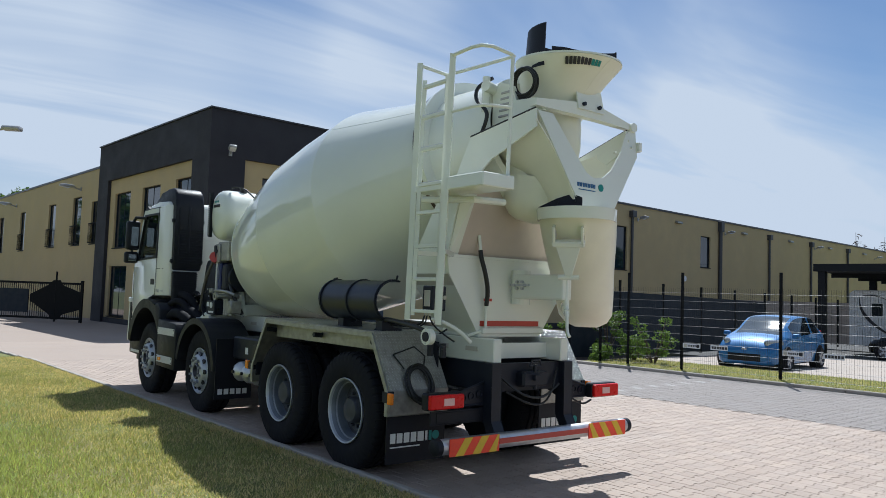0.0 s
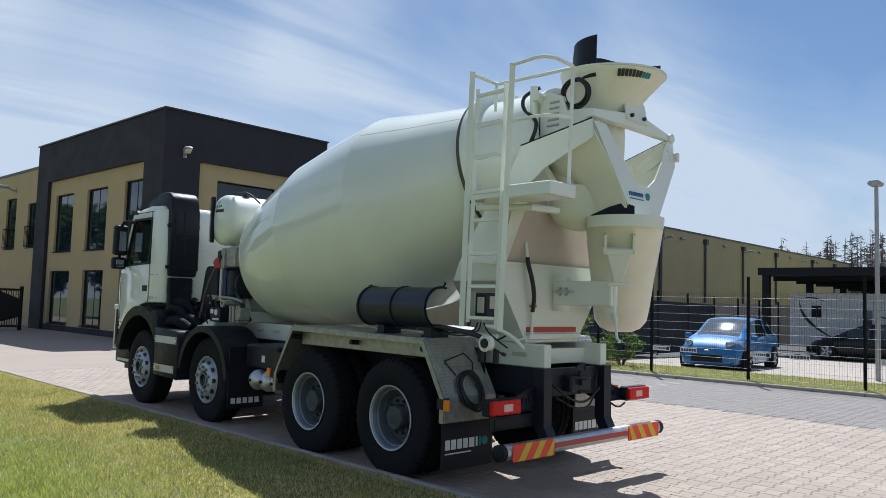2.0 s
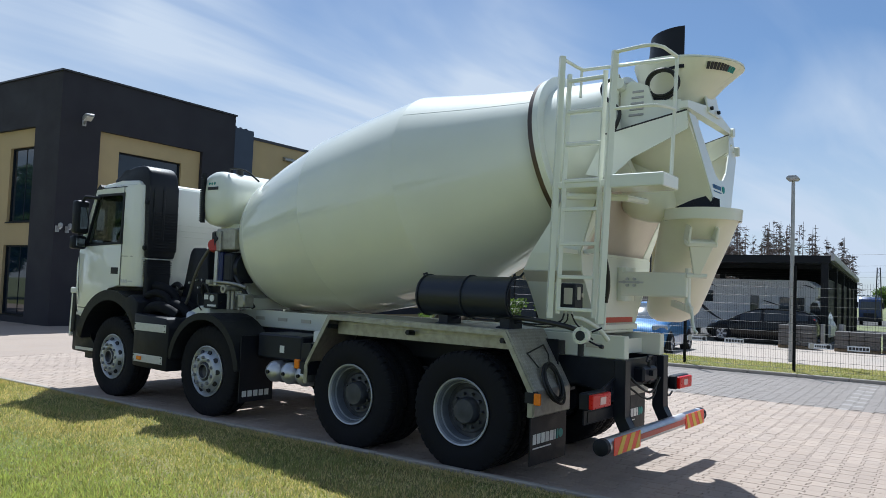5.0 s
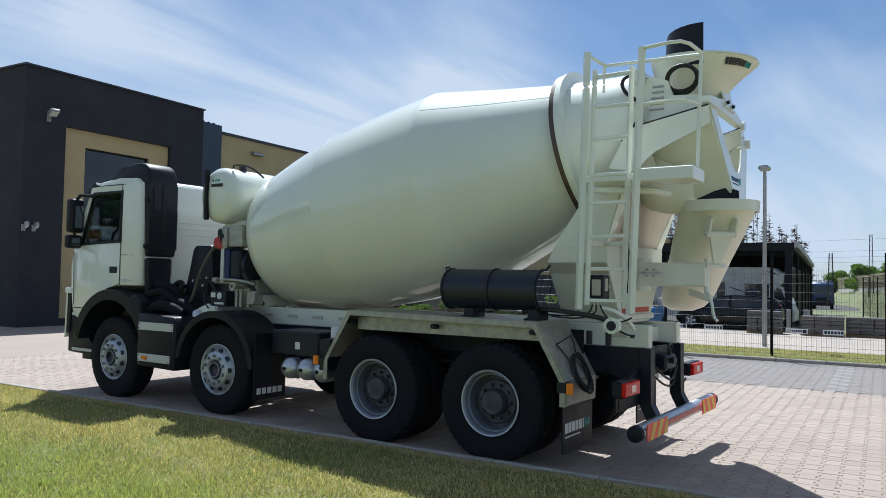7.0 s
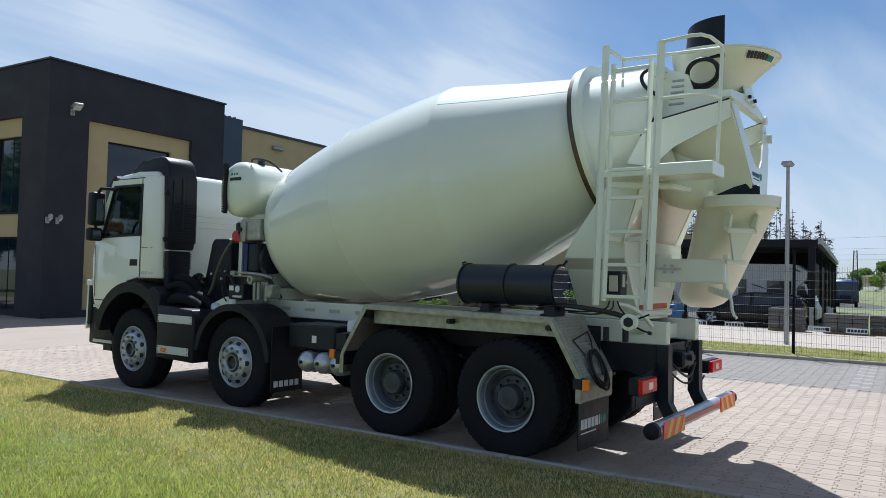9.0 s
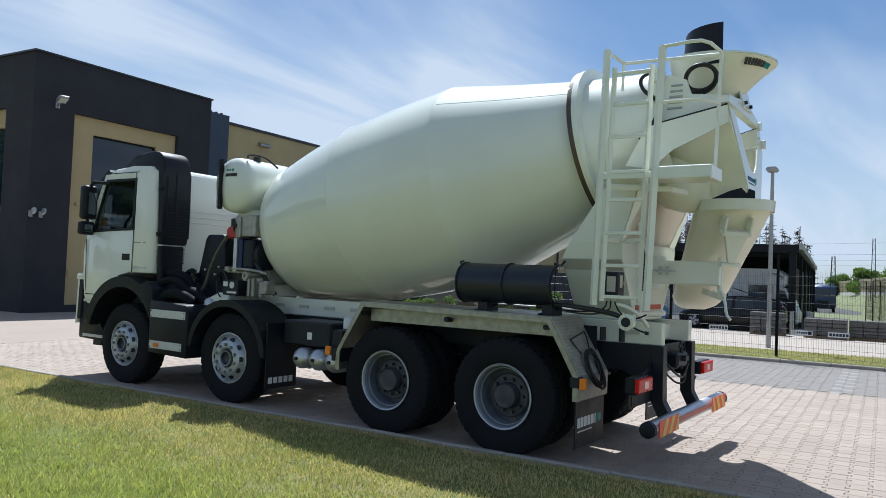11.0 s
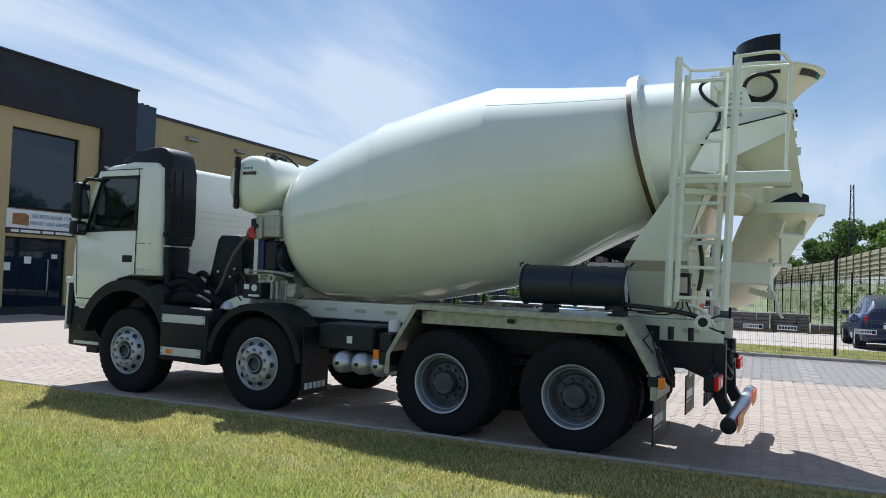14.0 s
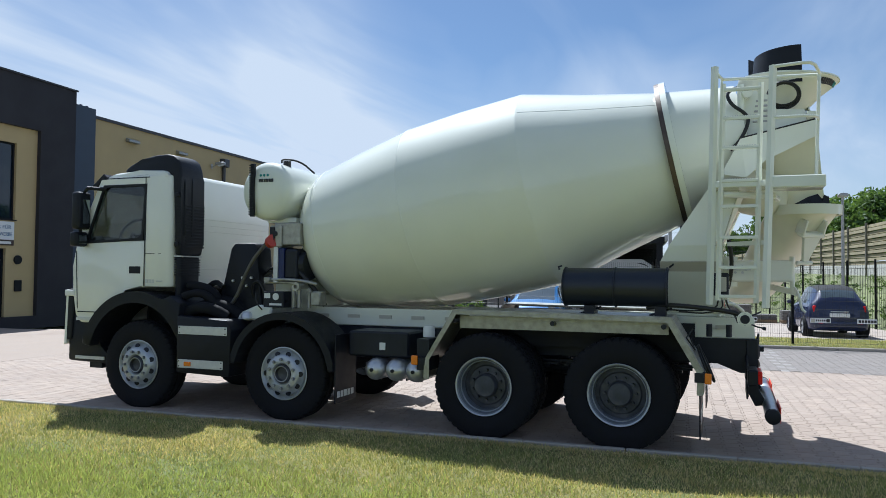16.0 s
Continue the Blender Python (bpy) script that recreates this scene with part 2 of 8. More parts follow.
KERB = mat("kerb_concrete", (0.38, 0.345, 0.30), 0.9, 0, 0.12, 3, 0.3, 120, random_obj=0.08)
CONCRETE = mat("yard_concrete", (0.40, 0.34, 0.29), 0.9, 0, 0.08, 0.8, 0.2, 80, stain=(0.31, 0.275, 0.24), stain_scale=0.3)
ASPHALT = mat("asphalt", (0.07, 0.068, 0.066), 0.9, 0, 0.15, 1.5, 0.3, 120)
SOIL = mat("lawn_soil", (0.21, 0.19, 0.055), 0.95, 0, 0.3, 2.5, 0.5, 40, stain=(0.12, 0.145, 0.03), stain_scale=0.8, stain_at=(0.4, 0.65))
GRASS_GREEN = leaf_mat("grass_green", (0.31, 0.33, 0.145), 0.4, stain=(0.21, 0.245, 0.09), stain_scale=1.3, stain_at=(0.47, 0.68))
GRASS_FRESH = leaf_mat("grass_fresh", (0.40, 0.47, 0.18), 0.4, stain=(0.27, 0.345, 0.11), stain_scale=1.6, stain_at=(0.45, 0.66))
GRASS_DRY = leaf_mat("grass_dry", (0.60, 0.52, 0.31), 0.35, stain=(0.44, 0.34, 0.15), stain_scale=2.2, stain_at=(0.5, 0.7))
MULCH = mat("mulch", (0.06, 0.045, 0.035), 0.95, 0, 0.4, 14, 0.8, 40)
LEAF = leaf_mat("leaf_green", (0.11, 0.18, 0.05))
LEAF_DARK = leaf_mat("leaf_dark", (0.08, 0.135, 0.045))
BLOSSOM = mat("white_blossom", (0.75, 0.72, 0.68), 0.6, 0, 0.05, 20)
BARK = mat("bark", (0.10, 0.075, 0.055), 0.9, 0, 0.25, 8, 0.6, 40)
DEAD_TWIG = mat("dead_twig", (0.13, 0.095, 0.08), 0.9, 0, 0.25, 3)
FENCE_WIRE = mat("fence_wire", (0.014, 0.016, 0.017), 0.5, 0.0, 0.1, 10, spec=0.35)
FENCE_BLACK = mat("fence_coating", (0.008, 0.009, 0.010), 0.75, 0, 0.1, 10, spec=0.15)
SCREEN = mat("privacy_screen", (0.009, 0.016, 0.026), 0.85, 0, 0.15, 4, 0.2, 60)
BARRIER_WOOD = mat("barrier_timber", (0.36, 0.31, 0.20), 0.85, 0, 0.15, 2.0, island=0.12)
BARRIER_POST = mat("barrier_post", (0.16, 0.15, 0.12), 0.8, 0, 0.15, 3.0)
BARRIER_WALL = mat("barrier_concrete", (0.55, 0.54, 0.50), 0.85, 0, 0.08, 1.0)
BANK = mat("embankment_grass", (0.16, 0.18, 0.08), 0.95, 0, 0.3, 0.6, 0.5, 20)
CAR_BLUE = mat("blue_car_paint", (0.025, 0.15, 0.38), 0.42, 0.15, 0.03, 2, coat=0.9, spec=0.3)
CAR_NAVY = mat("navy_car_paint", (0.012, 0.020, 0.07), 0.45, 0.05, 0.03, 2, coat=0.9, spec=0.2)
CANVAS = mat("roof_canvas", (0.014, 0.015, 0.02), 0.85, 0, 0.12, 20, 0.2, 200)
LORRY_BLUE = mat("lorry_paint", (0.02, 0.05, 0.17), 0.3, 0.1, 0.05, 2, coat=0.5)
CAR_BLACK = mat("black_car_paint", (0.004, 0.005, 0.007), 0.2, 0.0, 0.03, 2, coat=0.15, spec=0.25)
CAR_WINDOW = mat("car_window", (0.02, 0.025, 0.03), 0.05, 0, 0.05, 2, coat=0.5)
WINDSCREEN = mat("windscreen", (0.06, 0.08, 0.095), 0.05, 0, 0.1, 2, coat=0.8)
CAMPER_WHITE = mat("camper_white", (0.70, 0.70, 0.70), 0.4, 0, 0.04, 2)
STONE_STACK = mat("stacked_block", (0.135, 0.128, 0.122), 0.9, 0, 0.15, 4, 0.3, 60, island=0.15)
PALLET_WOOD = mat("pallet_wood", (0.28, 0.20, 0.12), 0.85, 0, 0.2, 6)

# ---- building blocks ----


# parts that come as several alike pieces: each piece becomes a mesh of its own
SPLIT = {"slot", "bolt", "rivet", "wheel_nut", "hand_hole", "print_bar", "print_dot", "plate_bar", "rib", "leaf_spring", "trim_strip", "platform_bracket", "water_pipe", "hose", "louvre",
         "lug", "lock_screw", "roof_lamp", "seat", "notice", "balcony_rail", "pillar", "lamp_arm", "cable", "valve", "stripe", "end_cap", "roof_beam", "spoke", "leg", "bracket", "tray_stand",
         "drain", "weld_seam", "hinge", "hopper_frame", "badge_bar", "name_bar", "emblem_line", "gate_bar", "guard_rail", "lever", "reflective_tape", "dial", "pallet", "bellows", "corner_panel", "mirror_arm", "door_seam", "side_window", "windscreen", "clearance_lamp", "step_edge", "rubber_shield", "swing_arm", "cab_window", "vent_pipe"}
STUFF = {"chequer", "tread_teeth", "side_ribs", "lattice", "timber_slats"}


def islands(bm):
    """The loose pieces of a bmesh, as lists of faces."""
    seen, out = set(), []
    for f0 in bm.faces:
        if f0 in seen:
            continue
        seen.add(f0)
        todo, piece = [f0], []
        while todo:
            f = todo.pop()
            piece.append(f)
            for v in f.verts:
                for g in v.link_faces:
                    if g not in seen:
                        seen.add(g)
                        todo.append(g)
        out.append(piece)
    return out


def part(name, bm, material, parent=None, label="", smooth=None, at=None):
    """Links a bmesh as one mesh object under a thing or a part."""
    bmesh.ops.recalc_face_normals(bm, faces=bm.faces)
    meshes = []
    pieces = islands(bm) if name in SPLIT else []
    if 1 < len(pieces) < 80:
        for piece in pieces:
            index = {v: i for i, v in enumerate(dict.fromkeys(v for f in piece for v in f.verts))}
            me = bpy.data.meshes.new(name)
            me.from_pydata([tuple(v.co) for v in index], [], [[index[v] for v in f.verts] for f in piece])
            for p, f in zip(me.polygons, piece):
                p.material_index = f.material_index
            meshes.append(me)
    else:
        me = bpy.data.meshes.new(name)
        bm.to_mesh(me)
        meshes.append(me)
    bm.free()
    first = None
    for me in meshes:
        for m in material if isinstance(material, (list, tuple)) else (material,):
            me.materials.append(m)
        if smooth:
            for p in me.polygons:
                p.use_smooth = True
            me.set_sharp_from_angle(angle=radians(smooth))
        ob = new(name, me)
        if at is not None:
            ob.matrix_basis = at
        if parent is not None:
            ob.parent = parent
        if label:
            ob["label"] = label
        if name in STUFF:
            tagged(ob, kind="stuff")
        first = first or ob
    return first


def thing(name, label, category, m=None, group="", kind=""):
    ob = new(name)
    ob.empty_display_size = 0.3
    if m is not None:
        ob.matrix_basis = m
    return tagged(ob, label, category, group, kind)


def box(bm, x0, x1, y0, y1, z0, z1, bev=0.0, seg=2, mi=0):
    v = [bm.verts.new((x, y, z)) for x in (x0, x1) for y in (y0, y1) for z in (z0, z1)]
    f = [bm.faces.new([v[i] for i in q]) for q in ((0, 1, 3, 2), (4, 6, 7, 5), (0, 4, 5, 1), (2, 3, 7, 6), (0, 2, 6, 4), (1, 5, 7, 3))]
    for a in f:
        a.material_index = mi
    if bev:
        bmesh.ops.bevel(bm, geom=list({e for a in f for e in a.edges}), offset=bev, segments=seg, affect="EDGES", profile=0.5)


def prism(bm, outline, axis, a, b, bev=0.0, seg=2, mi=0):
    """A polygon swept along an axis from a to b. The outline holds the two other coordinates, in the order of xyz."""
    def put(p, c):
        q = list(p)
        q.insert("xyz".index(axis), c)
        return bm.verts.new(q)
    lo, hi = [put(p, a) for p in outline], [put(p, b) for p in outline]
    n = len(outline)
    fs = [bm.faces.new(lo[::-1]), bm.faces.new(hi)]
    fs += [bm.faces.new((lo[i], lo[(i + 1) % n], hi[(i + 1) % n], hi[i])) for i in range(n)]
    for f in fs:
        f.material_index = mi
    if bev:
        bmesh.ops.bevel(bm, geom=list({e for f in fs for e in f.edges}), offset=bev, segments=seg, affect="EDGES", profile=0.5)


def frame_of(d):
    d = Vector(d).normalized()
    u = d.orthogonal().normalized() if abs(d.z) > 0.95 else d.cross(Vector((0, 0, 1))).normalized()
    return d, u, d.cross(u)


def loft(bm, rings, closed=True, caps=True, mi=0):
    rows = [[bm.verts.new(p) for p in r] for r in rings]
    n = len(rows[0])
    for a, b in zip(rows, rows[1:]):
        for i in range(n if closed else n - 1):
            j = (i + 1) % n
            bm.faces.new((a[i], a[j], b[j], b[i])).material_index = mi
    if closed and caps:
        bm.faces.new(rows[0][::-1]).material_index = mi
        bm.faces.new(rows[-1]).material_index = mi
    return rows


def cyl(bm, p0, p1, r, r1=None, seg=16, mi=0):
    d, u, v = frame_of(Vector(p1) - Vector(p0))
    ring = lambda p, q: [Vector(p) + q * (math.cos(2 * math.pi * i / seg) * u + math.sin(2 * math.pi * i / seg) * v) for i in range(seg)]
    loft(bm, [ring(p0, r), ring(p1, r if r1 is None else r1)], mi=mi)


def spin(bm, profile, origin, axis, seg=48, caps=False, mi=0):
    """A surface of revolution: profile rows of (distance along the axis, radius)."""
    d, u, v = frame_of(axis)
    o = Vector(origin)
    loft(bm, [[o + d * s + r * (math.cos(2 * math.pi * i / seg) * u + math.sin(2 * math.pi * i / seg) * v) for i in range(seg)]
              for s, r in profile], caps=caps, mi=mi)


def tube(bm, pts, r, seg=8, smooth_steps=0, mi=0):
    """A round bar along a row of points."""
    p = [Vector(q) for q in pts]
    for _ in range(smooth_steps):
        q = [p[0]]
        for a, b in zip(p, p[1:]):
            q += [a * 0.75 + b * 0.25, a * 0.25 + b * 0.75]
        p = q + [p[-1]]
    rings = []
    d0, u, v = frame_of(p[1] - p[0])
    for i, c in enumerate(p):
        d = ((p[i] - p[i - 1]).normalized() if i else Vector()) + ((p[i + 1] - p[i]).normalized() if i < len(p) - 1 else Vector())
        d.normalize()
        u = (u - d * u.dot(d)).normalized()
        w = d.cross(u)
        rings.append([c + r * (math.cos(2 * math.pi * k / seg) * u + math.sin(2 * math.pi * k / seg) * w) for k in range(seg)])
    loft(bm, rings, mi=mi)


def sheet(bm, pts, t, mi=0):
    """A flat plate of thickness t through the corners pts."""
    p = [Vector(q) for q in pts]
    n = (p[1] - p[0]).cross(p[2] - p[0]).normalized() * t
    loft(bm, [p, [q + n for q in p]], mi=mi)


def shell(bm, rows, t, mi=0):
    """A thick sheet through a grid of points (rows of equal length)."""
    g = [[Vector(p) for p in r] for r in rows]
    a, b = len(g), len(g[0])
    nor = [[((g[min(i + 1, a - 1)][j] - g[max(i - 1, 0)][j]).cross(g[i][min(j + 1, b - 1)] - g[i][max(j - 1, 0)])) for j in range(b)] for i in range(a)]
    top = [[bm.verts.new(p) for p in r] for r in g]
    low = [[bm.verts.new(g[i][j] + (nor[i][j].normalized() if nor[i][j].length > 1e-9 else Vector((0, 0, 1))) * t) for j in range(b)] for i in range(a)]
    q = lambda *f: setattr(bm.faces.new(f), "material_index", mi)
    for i in range(a - 1):
        for j in range(b - 1):
            q(top[i][j], top[i + 1][j], top[i + 1][j + 1], top[i][j + 1])
            q(low[i][j], low[i][j + 1], low[i + 1][j + 1], low[i + 1][j])
    for i in range(a - 1):
        q(top[i][0], low[i][0], low[i + 1][0], top[i + 1][0])
        q(top[i][-1], top[i + 1][-1], low[i + 1][-1], low[i][-1])
    for j in range(b - 1):
        q(top[0][j], top[0][j + 1], low[0][j + 1], low[0][j])
        q(top[-1][j], low[-1][j], low[-1][j + 1], top[-1][j + 1])


def raw(name, verts, faces, material, parent=None, label=""):
    me = bpy.data.meshes.new(name)
    me.from_pydata([tuple(v) for v in verts], [], faces)
    me.materials.append(material)
    ob = new(name, me)
    if parent is not None:
        ob.parent = parent
    if label:
        ob["label"] = label
    return ob


def words(name, body, size, material, m, parent=None, extrude=0.004, label="", width=None):
    """Lettering as a mesh, in the built-in font, centred at the pose m."""
    cu = bpy.data.curves.new(name, "FONT")
    cu.body, cu.size, cu.extrude, cu.align_x, cu.align_y = body, size, extrude, "CENTER", "CENTER"
    cu.resolution_u = 2
    tmp = new(name, cu)
    me = bpy.data.meshes.new_from_object(tmp.evaluated_get(bpy.context.evaluated_depsgraph_get()))
    bpy.data.objects.remove(tmp)
    if width:
        w = max(v.co.x for v in me.vertices) - min(v.co.x for v in me.vertices)
        for v in me.vertices:
            v.co.x *= width / w
    me.materials.append(material)
    ob = new(name, me)
    ob.matrix_basis = m
    if parent is not None:
        ob.parent = parent
    if label:
        ob["label"] = label
    return ob

# ---- ground ----
bm = bmesh.new()
box(bm, -400, 400, -300, 500, -2.5, -1.6)
tagged(part("ground", bm, BANK), "grassy open ground round the yards", "ground", kind="structure")

# ---- the paved yard ----
GREY_Y, FAR_KERB_Y = 6.1, 10.75
KERB_0, KERB_SLOPE = -1.2, -0.02


def kerb(x):
    """The paved side of the lawn's edging."""
    return KERB_0 + KERB_SLOPE * x


def fall(x):
    """The yard falls gently towards the building."""
    return -0.2 * min(max((-11.5 - x) / 8.5, 0.0), 1.0)


FALL_X = (-60, -20, -17.1, -14.5, -11.5)      # where the fall changes
bm = bmesh.new()
for a, b in zip(FALL_X, FALL_X[1:]):
    loft(bm, [[(x, kerb(x), -0.7), (x, FAR_KERB_Y, -0.7), (x, FAR_KERB_Y, fall(x) - 0.006), (x, kerb(x), fall(x) - 0.006)] for x in (a, b)])
prism(bm, [(-11.5, kerb(-11.5)), (45, kerb(45)), (45, FAR_KERB_Y), (-11.5, FAR_KERB_Y)], "z", -0.4, -0.006)
pavement = tagged(part("pavement", bm, PAVE_BED), "yard of beige and grey interlocking concrete pavers", "pavement", kind="structure")

# ---- lawn with its edging ----
LAWN_Z = -0.004


def lawn_height(x, y):
    """The lawn rises a little from the edging and is uneven."""
    d = max(0.0, kerb(x) - 0.09 - y)
    return LAWN_Z + fall(x) + 0.02 * min(d, 3.0) + 0.015 * (noise.noise((x * 0.8, y * 0.8, 0.0)) if d > 0.05 else 0)


nx, ny = 110, 60
xs, ys = np.linspace(-45, 20, nx), np.linspace(0, 1, ny) ** 1.6 * 24
verts = [(x, kerb(x) - 0.05 - y, lawn_height(x, kerb(x) - 0.05 - y)) for y in ys for x in xs]
faces = [(j * nx + i, (j + 1) * nx + i, (j + 1) * nx + i + 1, j * nx + i + 1) for j in range(ny - 1) for i in range(nx - 1)]
lawn = tagged(raw("lawn", verts, faces, SOIL), "mown lawn with dry yellowish patches beside the pavement", "lawn", kind="structure")
for p in lawn.data.polygons:
    p.use_smooth = True

edging = thing("kerb", "flush grey concrete edging stones between lawn and pavers", "kerb", pose(0, KERB_0, 0, 0, 0, math.degrees(math.atan(KERB_SLOPE))), kind="structure")
bm = bmesh.new()
box(bm, 0, 0.992, -0.07, 0, -0.25, 0.032, 0.008, 1)
one = part("edging_stone", bm, KERB, edging)
one.location.x = -30
one.location.z = fall(-29.5)
for i in range(1, 46):
    o = one.copy()
    scene.collection.objects.link(o)
    o.location.x = -30 + i
    o.location.z = fall(-29.5 + i)

far_kerb = thing("kerb", "low grey concrete kerb along the fenced grass strip", "kerb", kind="structure")
bm = bmesh.new()
box(bm, 0, 0.99, FAR_KERB_Y, FAR_KERB_Y + 0.12, -0.2, 0.072, 0.012, 1)
one = part("kerb_stone", bm, KERB, far_kerb)
one.location.x = -8
for i in range(1, 30):
    o = one.copy()
    scene.collection.objects.link(o)
    o.location.x = -8 + i
STRIP_Y, STRIP_Z = 13.5, 0.068
bm = bmesh.new()
box(bm, -6.6, 30, FAR_KERB_Y + 0.12, STRIP_Y, -0.2, STRIP_Z)
tagged(part("grass_strip", bm, SOIL), "narrow strip of grass under the mesh fence", "grass strip", kind="structure")


def yard_z(y):
    """The neighbouring yard falls gently away from the fence."""
    return 0.03 - 0.013 * min(max(y - 12.9, 0.0), 90.0)


LANE_Y = 24.3
bm = bmesh.new()
prism(bm, [(STRIP_Y, -0.6), (LANE_Y, -0.6), (LANE_Y, yard_z(LANE_Y)), (STRIP_Y, yard_z(STRIP_Y))], "x", -7.2, 45)
tagged(part("yard_lane", bm, CONCRETE), "pale concrete lane of the neighbouring yard", "road", kind="structure")
bm = bmesh.new()
prism(bm, [(LANE_Y, -2.0), (150, -2.0), (150, yard_z(150)), (102.9, yard_z(102.9)), (LANE_Y, yard_z(LANE_Y))], "x", -21.5, 0.6)
tagged(part("yard_floor", bm, ASPHALT), "dark asphalt yard under and behind the carport", "yard", kind="structure")
bm = bmesh.new()
prism(bm, [(LANE_Y, -2.0), (150, -2.0), (150, yard_z(150)), (102.9, yard_z(102.9) + 0.02), (LANE_Y, yard_z(LANE_Y) + 0.02)], "x", 0.6, 45)
prism(bm, [(63.0, -2.0), (93.0, -2.0), (93.0, yard_z(93) + 0.02), (63.0, yard_z(63) + 0.02)], "x", -21.5, 0.6)
tagged(part("meadow", bm, BANK), "rough grass beside the yard", "meadow", kind="structure")
bm = bmesh.new()
prism(bm, [(LANE_Y, -2.0), (19.0, -2.0), (19.0, yard_z(19) - 0.05), (LANE_Y, yard_z(LANE_Y) - 0.05)], "x", -21.5, -7.2)
tagged(part("yard_verge", bm, ASPHALT), "dark asphalt strip along the screened fence", "yard", kind="structure")
bm = bmesh.new()
box(bm, -14, -6.6, FAR_KERB_Y + 0.12, 14.5, -0.2, 0.05)
tagged(part("planting_bed", bm, MULCH), "dark mulched planting bed with low shrubs", "planting bed", kind="structure")

# ---- storage building: two wings and a dark portal at the corner ----
PX, PY, PTOP, WTOP = -22.0, 7.3, 8.7, 7.95


def wall_with_holes(bm, axis, plane, depth, a0, a1, z0, z1, holes, mi=0):
    """A wall with openings through it. axis: the direction in which it runs; plane: its outer face; depth: inwards, signed."""
    us = sorted({a0, a1, *[h[0] for h in holes], *[h[1] for h in holes]})
    zs = sorted({z0, z1, *[h[2] for h in holes], *[h[3] for h in holes]})
    inside = lambda u, z: any(h[0] < u < h[1] and h[2] < z < h[3] for h in holes)
    p, q = sorted((plane, plane + depth))
    for u0, u1 in zip(us, us[1:]):
        run = None
        for z0_, z1_ in list(zip(zs, zs[1:])) + [(None, None)]:
            solid = z0_ is not None and not inside((u0 + u1) / 2, (z0_ + z1_) / 2)
            if solid:
                run = (run[0], z1_) if run else (z0_, z1_)
            elif run:
                if axis == "x":
                    box(bm, u0, u1, p, q, *run, mi=mi)
                else:
                    box(bm, p, q, u0, u1, *run, mi=mi)
                run = None


def window(parent, axis, plane, inward, u0, u1, z0, z1, bars_v=(), bars_h=(), name="window"):
    """A framed, glazed opening, set back from the wall's face."""
    def bx(bm, ua, ub, da, db, za, zb):
        a, b = sorted((plane + inward * da, plane + inward * db))
        box(bm, *((ua, ub, a, b) if axis == "x" else (a, b, ua, ub)), za, zb)
    bm = bmesh.new()
    w = 0.06
    bx(bm, u0, u0 + w, 0.10, 0.18, z0, z1)
    bx(bm, u1 - w, u1, 0.10, 0.18, z0, z1)
    bx(bm, u0 + w, u1 - w, 0.10, 0.18, z0, z0 + w)
    bx(bm, u0 + w, u1 - w, 0.10, 0.18, z1 - w, z1)
    for b in bars_v:
        bx(bm, b - 0.02, b + 0.02, 0.125, 0.16, z0 + w, z1 - w)
    for b in bars_h:
        bx(bm, u0 + w, u1 - w, 0.112, 0.168, b - 0.03, b + 0.03)
    frame_ob = part(name + "_frame", bm, DARK_METAL, parent)
    bm = bmesh.new()
    bx(bm, u0 + w, u1 - w, 0.135, 0.145, z0 + w, z1 - w)
    part("pane", bm, WINDOW_GLASS, frame_ob)
    bm = bmesh.new()
    bx(bm, u0 - 0.03, u1 + 0.03, -0.05, 0.10, z0 - 0.04, z0)
    part("window_sill", bm, DARK_METAL, frame_ob)
    return frame_ob


def wall_lamp(x, y, z, dx, dy, label="grey wall floodlight on a short arm", s=1.0):
    """A streetlamp-like head on a short arm, pointing along (dx, dy)."""
    t = thing("wall_lamp", label, "wall lamp", pose(x, y, z, 0, 0, math.degrees(math.atan2(dy, dx))), group="wall lamps")
    bm = bmesh.new()
    tube(bm, [(0.0, 0, -0.12), (0.12 * s, 0, -0.1), (0.3 * s, 0, 0.0)], 0.03 * s, 8, 1)
    box(bm, -0.004, 0.03, -0.07, 0.07, -0.2, 0.02)
    part("arm", bm, LAMP_GREY, t)
    bm = bmesh.new()
    prism(bm, [(0.22 * s, -0.02), (0.26 * s, 0.09), (0.6 * s, 0.13), (0.78 * s, 0.08), (0.8 * s, 0.0), (0.5 * s, -0.07)], "y", -0.11 * s, 0.11 * s, 0.03 * s, 2)
    part("lamp_head", bm, LAMP_GREY, t, smooth=40)
    bm = bmesh.new()
    prism(bm, [(0.4 * s, -0.075), (0.78 * s, -0.015), (0.76 * s, -0.035), (0.45 * s, -0.11)], "y", -0.09 * s, 0.09 * s)
    part("lens", bm, SIGN_WHITE, t)
    return t


# portal: a dark frame round an ochre field, two faces
south_holes = [(-35.0 + 1.45, -23.6, -0.4, 6.86)]
bm = bmesh.new()
wall_with_holes(bm, "x", PY, 0.45, -35.0, PX, -0.4, PTOP, south_holes)
wall_with_holes(bm, "y", PX, -0.45, PY + 0.45, 15.05, -0.4, PTOP, [(8.82, 13.38, 0.05, 6.86)])
box(bm, -35.0, -34.55, PY + 0.45, 15.05, 0.0, PTOP)
box(bm, -34.55, PX - 0.45, 14.6, 15.05, 0.0, PTOP)
portal = tagged(part("portal_wall", bm, ANTHRACITE), "anthracite rendered portal block at the building corner", "wall", kind="structure")
bm = bmesh.new()
box(bm, -34.5, PX - 0.5, PY + 0.5, 14.55, PTOP - 0.5, PTOP - 0.25)
tagged(part("portal_roof", bm, ROOF_EDGE), "flat roof of the dark portal", "roof", kind="structure")
